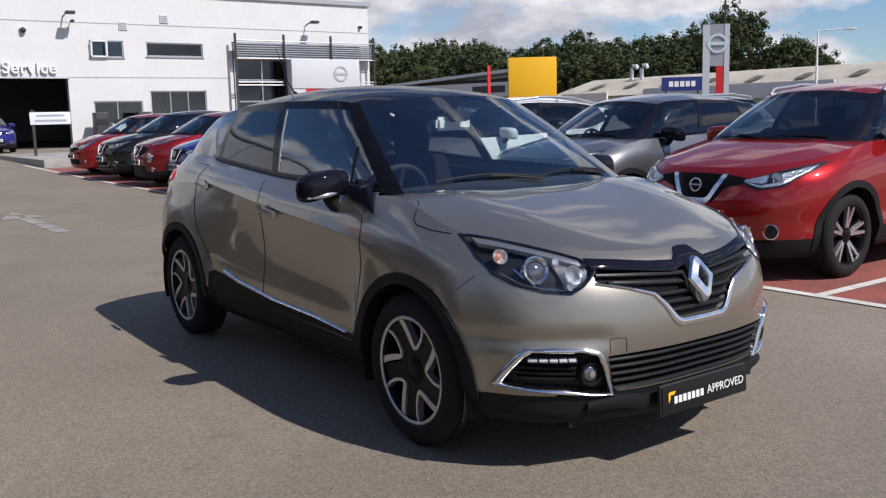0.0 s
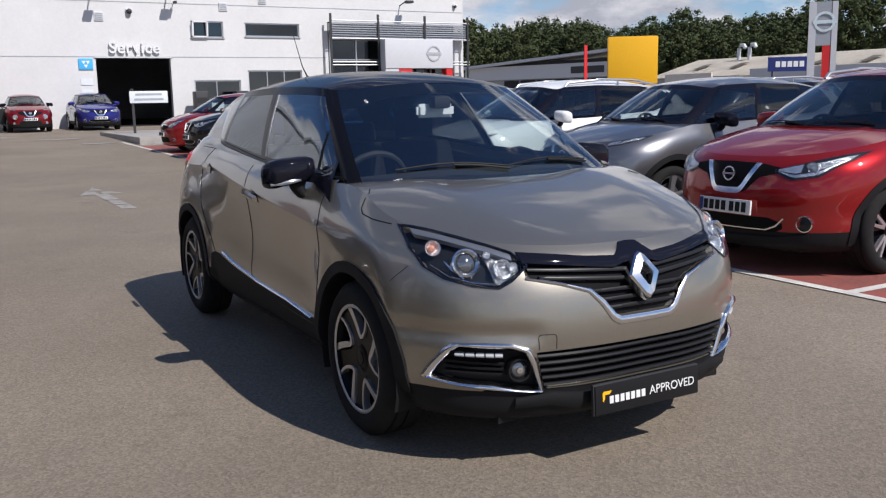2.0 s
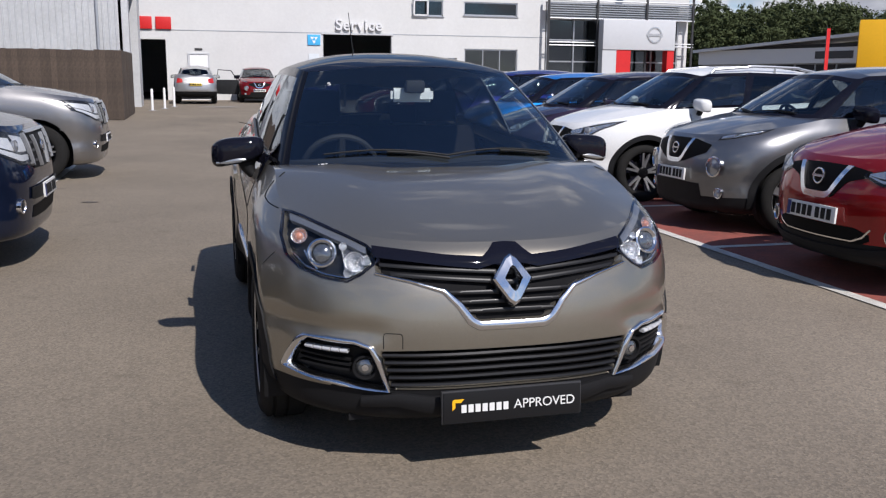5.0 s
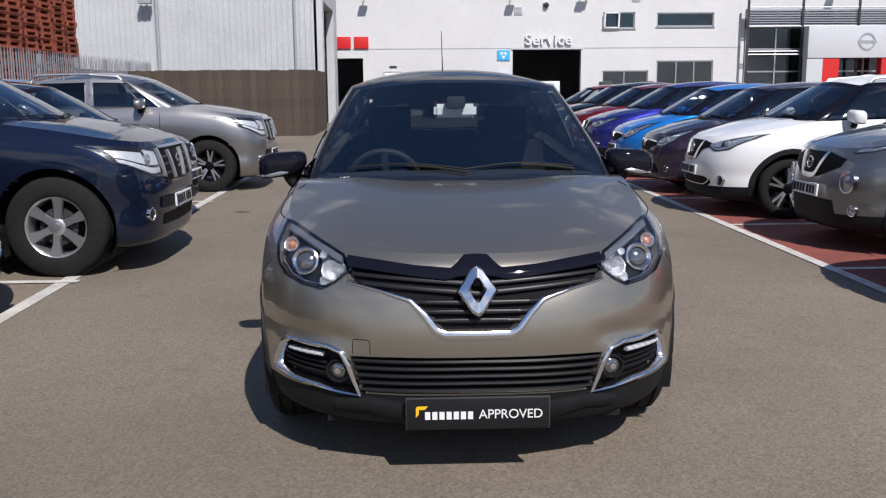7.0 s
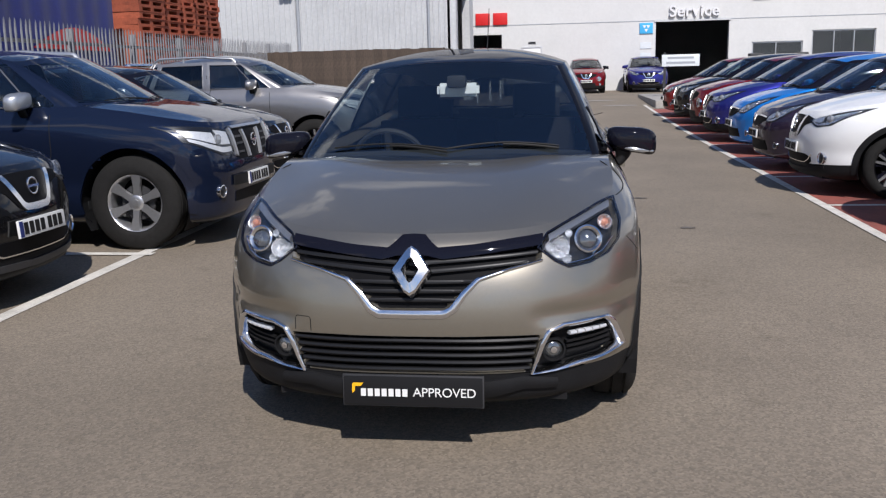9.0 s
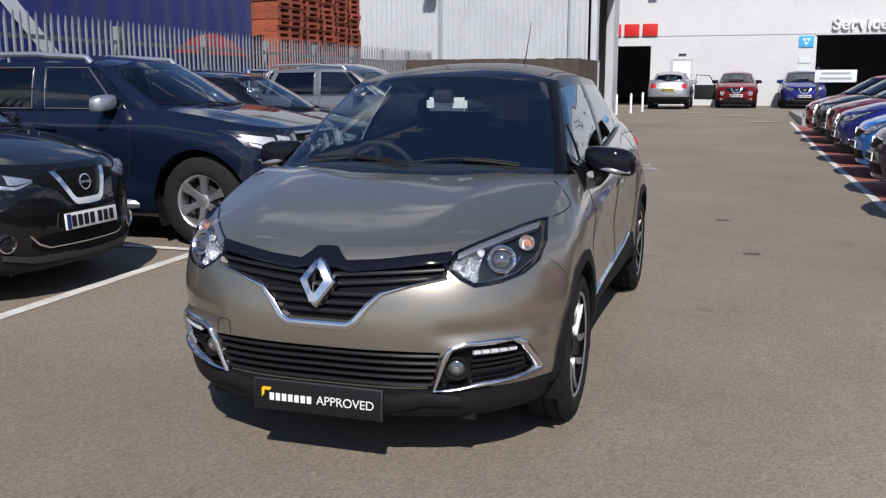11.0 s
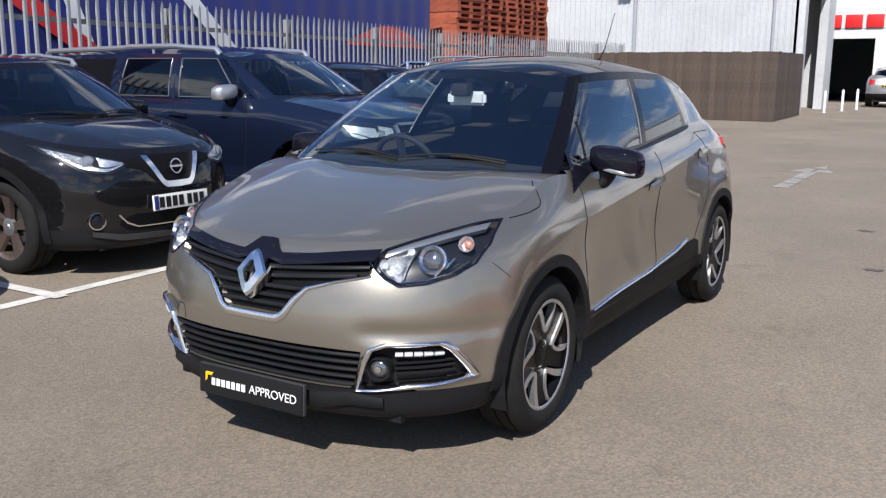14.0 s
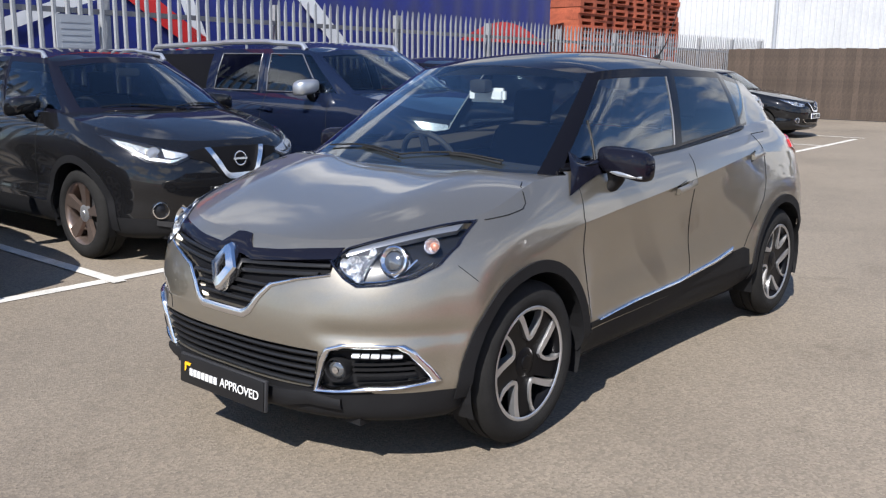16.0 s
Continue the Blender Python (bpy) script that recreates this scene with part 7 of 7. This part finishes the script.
def flood_light(x, z):
    o = thing("flood_light", pose(x, FY, z), "dark flood light on a short wall arm", "lamp")
    bm = bmesh.new(); tube(bm, [(0, 0, 0), (0.05, -0.35, 0.12), (0.1, -0.7, 0.14)], 0.03, 8)
    part("arm", bm, M_STEEL, o)
    box_part("head", (-0.05, -1.0, 0.06), (0.34, -0.62, 0.20), M_STEEL, o, bevel=0.03)


for x, z in ((4.75, 6.1), (20.6, 6.3), (8.2, 6.25), (-2.4, 6.1)):
    flood_light(x, z)


def wall_bits():
    for x, z, s in ((6.45, 5.65, 0.13), (24.0, 6.4, 0.09)):
        o = thing("dome_camera", pose(x, FY, z), "small white dome camera on the wall", "camera")
        bm = bmesh.new(); bmesh.ops.create_uvsphere(bm, u_segments=14, v_segments=8, radius=s)
        bmesh.ops.translate(bm, verts=bm.verts, vec=(0, -0.12, -0.05))
        part("dome", bm, M_STEEL, o, smooth=True)
        box_part("bracket", (-s, -0.14, 0.0), (s, 0, 0.07), M_WHITE, o)
    for x, z in ((10.9, 5.95), (12.9, 6.35), (5.1, 5.35)):
        v = thing("wall_vent", pose(x, FY, z), "square grey louvred wall vent", "vent")
        box_part("frame", (-0.2, -0.05, -0.2), (0.2, -0.002, 0.2), M_PORTAL, v, bevel=0.01)
        for k in range(4):
            box_part("slat", (-0.16, -0.065, -0.14 + 0.08 * k), (0.16, -0.051, -0.10 + 0.08 * k), M_GREYP, v)
    o = thing("security_camera", pose(8.5, FY, 6.0), "white camera on a wall bracket", "camera")
    bm = bmesh.new(); tube(bm, [(0, 0, 0), (0, -0.3, 0.02)], 0.025, 8); part("bracket", bm, M_WHITE, o)
    box_part("body", (-0.06, -0.62, -0.02), (0.06, -0.25, 0.1), M_STEEL, o, bevel=0.02)
    for x0, dark in ((9.0, M_STEEL), (9.75, M_WHITE), (11.0, M_STEEL)):
        o = thing("valeting_unit", pose(x0, FY - 1.2, 0.29), "upright service machine by the workshop wall", "machine")
        box_part("cabinet", (0, 0, 0), (0.6, 0.6, 1.6 if dark is M_STEEL else 1.1), dark, o, bevel=0.04)
        box_part("top", (0.05, -0.02, 1.05), (0.55, 0.02, 1.3), M_DARK, o)


wall_bits()


# ---- yard furniture ----
def island():
    tagged(box_part("kerb_island", (3.35, 25.4, 0.05), (8.6, 32.6, 0.36), M_KERB, bevel=0.03), "low pale concrete kerb island", "kerb", kind="structure")
    o = thing("direction_sign", pose(4.55, 29.6, 0.34), "white two-line notice board on a dark post", "sign")
    box_part("post", (-0.55, -0.04, 0), (-0.47, 0.04, 1.55), M_STEEL, o)
    box_part("board", (-0.62, -0.07, 1.05), (0.68, -0.042, 1.46), M_NOTICE, o, bevel=0.006)
    for z, w in ((1.31, 0.9), (1.14, 1.0)):
        box_part("bar", (0.03 - w / 2, -0.075, z), (0.03 + w / 2, -0.071, z + 0.07), M_GREYP, o)


island()
for k, (x, y) in enumerate(((-2.72, 30.2), (-2.35, 31.6), (-2.05, 33.0))):
    b = thing("bollard", pose(x, y, rise(y)), "slim white painted steel bollard", "bollard", "bollards by the shed door")
    bm = bmesh.new()
    tube(bm, [(0, 0, 0), (0, 0, 0.72), (0, 0, 0.76)], [0.045, 0.045, 0.028], 14)
    part("post", bm, M_WHITE, b, smooth=40)
    box_part("base_plate", (-0.12, -0.12, 0), (0.12, 0.12, 0.015), M_GALV, b)


def pallets():
    rnd = random.Random(7)
    bm = bmesh.new()
    ys, zs = (-0.6, -0.46, -0.07, 0.07, 0.46, 0.6), (0, 0.022, 0.10, 0.144)
    for a in range(5):
        for b in range(3):
            if not (b == 1 and a in (1, 3)):
                box(bm, (-0.5, ys[a], zs[b]), (0.5, ys[a + 1], zs[b + 1]))
    bmesh.ops.remove_doubles(bm, verts=bm.verts[:], dist=0.001)
    seen = {}
    for f in bm.faces:
        seen.setdefault(tuple(round(c, 3) for c in f.calc_center_median()), []).append(f)
    bmesh.ops.delete(bm, geom=[f for fs in seen.values() if len(fs) > 1 for f in fs], context="FACES")
    first = tagged(part("pallet", bm, M_PALLET), "red-brown wooden pallet in a tall stack", "pallet", "stacked pallets behind the fence")
    used = False
    for col in range(5):
        y = 16.9 + col * 1.25
        x = fence_x(y) - 1.22 - 0.05 * col
        for k in range(29 - (col % 3)):
            m = pose(x + rnd.uniform(-0.03, 0.03), y + rnd.uniform(-0.02, 0.02), rise(y) + 0.002 + k * 0.1455, 0, 0, rnd.uniform(-1.2, 1.2) - 4)
            if not used:
                first.matrix_world = m
                used = True
            else:
                copy_thing(first, m)


pallets()


def fence_notice():
    o = thing("fence_notice", pose(fence_x(2.6) + 0.03, 2.6, 1.75, 0, 0, 4), "pale metal notice board fixed to the fence", "sign")
    box_part("board", (0, -0.24, -0.25), (0.012, 0.24, 0.25), M_GREYP, o)
    for k in range(6):
        box_part("bar", (0.013, -0.18, -0.19 + 0.07 * k), (0.016, 0.18, -0.16 + 0.07 * k), M_GREYP, o)


fence_notice()


def shed_bits():
    o = thing("down_pipe", pose(-8.9, 28.3, 0), "grey downpipe on the ribbed shed", "pipe")
    bm = bmesh.new(); tube(bm, [(0, 0, 0.2), (0, 0, 9)], 0.06, 10); part("pipe", bm, M_GREYP, o, smooth=True)
    o = thing("down_pipe", pose(-4.2, 28.3, 0), "grey downpipe on the ribbed shed", "pipe")
    bm = bmesh.new(); tube(bm, [(0, 0, 0.2), (0, 0, 4.6)], 0.045, 10); part("pipe", bm, M_GREYP, o, smooth=True)
    o = thing("flood_light", pose(-9.1, 28.42, 4.45), "grey flood light on the ribbed shed", "lamp")
    box_part("head", (-0.32, -0.55, 0), (0.12, -0.28, 0.26), M_GREYP, o, bevel=0.03)
    bm = bmesh.new(); tube(bm, [(0, 0, 0.4), (-0.1, -0.4, 0.2)], 0.03, 8); part("arm", bm, M_GREYP, o)


shed_bits()


# ---- beyond the yard: showroom, warehouse, pylon, lamp posts, woods ----
HERE = Vector((-2.5, -3.5, 0))


def bearing(az, d, z=0.0):
    a = radians(az)
    return HERE + Vector((d * math.sin(a), d * math.cos(a), z))


def showroom():
    o = thing("showroom", pose(0, 0, 0), "low grey showroom with a dark glazed front and sloping roof edge", "building")
    a, b = bearing(31.2, 92), bearing(39.9, 80)
    long = (b - a).length
    turn = math.degrees(math.atan2(b.y - a.y, b.x - a.x))
    m = pose(a.x, a.y, 0, 0, 0, turn)
    def bit(name, lo, hi, mat, label=""):
        ob = box_part(name, lo, hi, mat, o, label)
        ob.matrix_basis = m
        return ob
    bit("wall", (0, 0.3, 0), (long, 4.5, 4.0), M_GREYP)
    bit("fascia", (-0.3, 0, 2.9), (long, 0.28, 4.15), M_PORTAL)
    bm = bmesh.new()
    vs = [bm.verts.new(v) for v in ((-0.6, -0.5, 4.0), (long + 0.3, -0.5, 4.95), (long + 0.3, 4.8, 5.0), (-0.6, 4.8, 4.1), (-0.6, -0.5, 4.25), (long + 0.3, -0.5, 5.2), (long + 0.3, 4.8, 5.25), (-0.6, 4.8, 4.35))]
    for f in ((0, 1, 2, 3), (4, 5, 6, 7), (0, 1, 5, 4), (1, 2, 6, 5), (2, 3, 7, 6), (3, 0, 4, 7)):
        bm.faces.new([vs[i] for i in f])
    roof = part("roof", bm, M_PORTAL, o); roof.matrix_basis = m
    # thin dark band between the fascia and the roof edge
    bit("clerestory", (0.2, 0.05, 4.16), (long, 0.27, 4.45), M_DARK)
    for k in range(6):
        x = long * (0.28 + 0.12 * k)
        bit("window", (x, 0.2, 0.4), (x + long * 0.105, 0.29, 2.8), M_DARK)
    bit("sign_bar", (long * 0.76, -0.03, 3.25), (long * 0.97, -0.005, 3.85), M_STEEL, "dark sign lettering as one bar")


showroom()


def yellow_portal():
    p = bearing(41.3, 79)
    o = thing("yellow_portal", pose(p.x, p.y, 0, 0, 0, -38), "bright yellow entrance portal of the showroom", "sign")
    box_part("face", (-2.05, 0, 2.2), (2.05, 2.2, 6.1), M_YELLOW, o, bevel=0.08)
    for x in (-2.0, 1.2):
        box_part("leg", (x, 0.05, 0.2), (x + 0.8, 2.1, 2.19), M_YELLOW, o)


yellow_portal()


M_SKYLIGHT = surface("dirty_roof_light", (0.30, 0.27, 0.22), 0.5, vary=0.3)


def warehouse():
    o = thing("warehouse", pose(0, 0, 0), "long cream-roofed industrial building with roof lights", "building")
    a, b = bearing(42.5, 104), bearing(68, 74)
    long = (b - a).length
    m = pose(a.x, a.y, 0, 0, 0, math.degrees(math.atan2(b.y - a.y, b.x - a.x)))
    def bit(name, lo, hi, mat):
        ob = box_part(name, lo, hi, mat, o); ob.matrix_basis = m
    bit("wall", (0, 0, 0), (long, 14, 2.9), M_GREYP)
    bm = bmesh.new()
    grid_faces(bm, [[(-0.4, -0.5, 2.95), (-0.4, 7, 5.0), (-0.4, 14.4, 2.95)], [(long, -0.5, 2.95), (long, 7, 5.0), (long, 14.4, 2.95)]])
    bmesh.ops.solidify(bm, geom=bm.faces[:], thickness=0.15)
    roof = part("roof", bm, M_ROOFP, o); roof.matrix_basis = m
    for k in range(9):
        x = 4 + k * (long - 8) / 8
        bm = bmesh.new()
        bm.faces.new([bm.verts.new(v) for v in ((x, 2.0, 3.80), (x + 1.0, 2.0, 3.80), (x + 1.0, 3.9, 4.33), (x, 3.9, 4.33))])
        bmesh.ops.solidify(bm, geom=bm.faces[:], thickness=-0.06)
        light = part("roof_light", bm, M_SKYLIGHT, o); light.matrix_basis = m
    bit("fascia", (long * 0.30, -0.75, 2.2), (long * 0.72, -0.52, 3.5), M_PORTAL)
    bit("fascia", (long * 0.06, -0.9, 2.2), (long * 0.20, -0.7, 3.3), M_ROOFP)
    for f in (0.135, 0.165):
        bm = bmesh.new()
        x = long * f
        tube(bm, [(x, 6, 4.5), (x, 6, 5.9), (x + 0.25, 6, 6.2), (x + 0.7, 6, 6.2), (x + 0.85, 6, 5.9)], 0.2, 8)
        duct = part("duct", bm, M_PORTAL, o, smooth=True); duct.matrix_basis = m


warehouse()


def navy_sign():
    p = bearing(50.25, 70)
    o = thing("navy_sign", pose(p.x, p.y, 0, 0, 0, -44), "navy fascia sign with a pale bar of lettering", "sign")
    box_part("panel", (-1.45, 0, 2.75), (1.45, 0.3, 3.75), M_NAVY, o)
    for x in (-1.2, 1.1):
        box_part("leg", (x, 0.08, 0.2), (x + 0.1, 0.2, 2.75), M_STEEL, o)
    for k in range(5):
        box_part("bar", (-0.95 + 0.4 * k, -0.03, 3.05), (-0.65 + 0.4 * k, -0.005, 3.45), M_WHITE, o)


navy_sign()


def pylon():
    p = bearing(51.95, 46)
    o = thing("sign_pylon", pose(p.x, p.y, 0, 0, 0, -50), "tall pale sign pylon with a red panel and round badge", "sign")
    box_part("pillar", (-0.62, 0, 0), (-0.30, 0.3, 5.35), M_PORTAL, o)
    box_part("pillar", (0.36, 0, 0), (0.60, 0.3, 5.35), M_PORTAL, o)
    box_part("panel", (-0.29, 0.02, 3.4), (0.35, 0.28, 5.35), M_GREYP, o)
    box_part("red_panel", (0.0, 0.02, 0), (0.35, 0.26, 3.39), M_REDP, o)
    ring_disc(o, "badge", Vector((0.05, -0.01, 4.45)), 0.46, M_CHROME, (0, -1, 0), wide=0.25)


pylon()


def lamp_post(az, d, h, arm, mat=M_STEEL):
    p = bearing(az, d)
    o = thing("lamp_post", pose(p.x, p.y, 0, 0, 0, -az), "tall grey steel lamp post", "street lamp")
    bm = bmesh.new(); tube(bm, [(0, 0, 0), (0, 0, h)], [0.10, 0.05], 10); part("pole", bm, mat, o, smooth=True)
    bm = bmesh.new(); tube(bm, [(0, 0, h), (arm, 0, h + 0.05)], 0.04, 8); part("arm", bm, mat, o)
    box_part("head", (arm - 0.1, -0.15, h - 0.05), (arm + 0.6, 0.15, h + 0.08), mat, o, bevel=0.03)


lamp_post(52.55, 58, 8.2, -0.9)
lamp_post(57.7, 62, 6.0, 1.6, M_WHITE)
flag = thing("flag_pole", pose(*bearing(38.5, 62)), "slim red feather flag on a pole", "flag")
box_part("flag", (-0.12, -0.01, 1.8), (0.12, 0.01, 4.6), M_REDP, flag)
bm = bmesh.new(); tube(bm, [(-0.14, 0, 0), (-0.14, 0, 4.8)], 0.02, 6); part("pole", bm, M_STEEL, flag)


def leaf_clumps(bm, rnd, centre, r, h, clumps, each, size):
    """Clumps of leaves round small uneven hearts, spread over an egg-shaped crown."""
    for _ in range(clumps):
        d = Vector((rnd.gauss(0, 1), rnd.gauss(0, 1), rnd.gauss(0, 1))).normalized()
        p = centre + Vector((d.x * r, d.y * r, d.z * h)) * rnd.uniform(0.35, 0.95)
        s = rnd.uniform(0.55, 1.1)
        core = [bm.verts.new(p + Vector(v) * s * rnd.uniform(0.3, 0.6)) for v in ((1, 0, 0), (0, 1, 0), (-1, 0, 0), (0, -1, 0), (0, 0, 0.8), (0, 0, -0.8))]
        for a in range(4):
            b = (a + 1) % 4
            bm.faces.new((core[a], core[b], core[4]))
            bm.faces.new((core[b], core[a], core[5]))
        for _ in range(each):
            n = Vector((rnd.gauss(0, 1), rnd.gauss(0, 1), rnd.gauss(0, 0.9))).normalized()
            q = p + n * s * rnd.uniform(0.35, 1.0)
            u = n.orthogonal().normalized()
            u = (Matrix.Rotation(rnd.uniform(0, 6.3), 3, n) @ u + n * rnd.uniform(-0.5, 0.5)) * size * rnd.uniform(0.6, 1.2)
            v = u.cross(n).normalized() * size * 0.7
            bm.faces.new([bm.verts.new(w) for w in (q + u, q + v, q - u * 0.8, q - v)])


def woods():
    rnd = random.Random(4)
    bm = bmesh.new()
    for k in range(260):
        az = 22 + 36.5 * k / 260 + rnd.uniform(-0.3, 0.3)
        d = rnd.uniform(150, 180) - 14 * (k % 3 == 0)
        top = 14.3 + 0.8 * math.sin(az * 0.9) + rnd.uniform(-0.9, 0.7) - 1.6 * math.exp(-((az - 43.5) / 1.1) ** 2) - 2.2 * (k % 3 == 0)
        if az > 52:
            top = 10.0 + rnd.uniform(-1, 1)
        p = bearing(az, d)
        leaf_clumps(bm, rnd, p + Vector((0, 0, top * 0.56)), rnd.uniform(3.2, 4.8), top * 0.44, 84, 34, 0.20)
    # the dark inside of the wood
    rows = []
    for k in range(61):
        p = bearing(21 + 38 * k / 60, 172)
        h = (10.5 if k < 50 else 7.0) + rnd.uniform(-1, 1)
        rows.append([(p.x, p.y, 0), (p.x * 1.005, p.y * 1.005, h * 0.5), (p.x * 1.03, p.y * 1.03, h), (p.x * 1.12, p.y * 1.12, h * 0.9)])
    grid_faces(bm, rows)
    me_ob = part("far_woods", bm, M_LEAF)
    tagged(me_ob, "distant dark green wooded hillside", "woods", kind="stuff")
    for az, d, h in ((53.35, 120, 14.6), (44.5, 140, 13.6), (56.4, 120, 10.2)):
        p = bearing(az, d)
        t = thing("tree", pose(p.x, p.y, 0), "tall broad green tree beyond the roofs", "tree")
        bm = bmesh.new()
        tube(bm, [(0, 0, 0), (0.1, 0, h * 0.4), (0.3, 0, h * 0.75)], [0.4, 0.3, 0.1], 8)
        for a in range(5):
            tube(bm, [(0.1, 0, h * (0.35 + 0.06 * a)), (2 * math.cos(a * 2.2), 2 * math.sin(a * 2.2), h * (0.6 + 0.05 * a))], [0.16, 0.05], 6)
        part("trunk", bm, M_BARK, t)
        bm = bmesh.new()
        leaf_clumps(bm, rnd, Vector((0, 0, h * 0.62)), h * 0.33, h * 0.37, 230, 40, 0.20)
        part("crown", bm, M_LEAF, t)


woods()
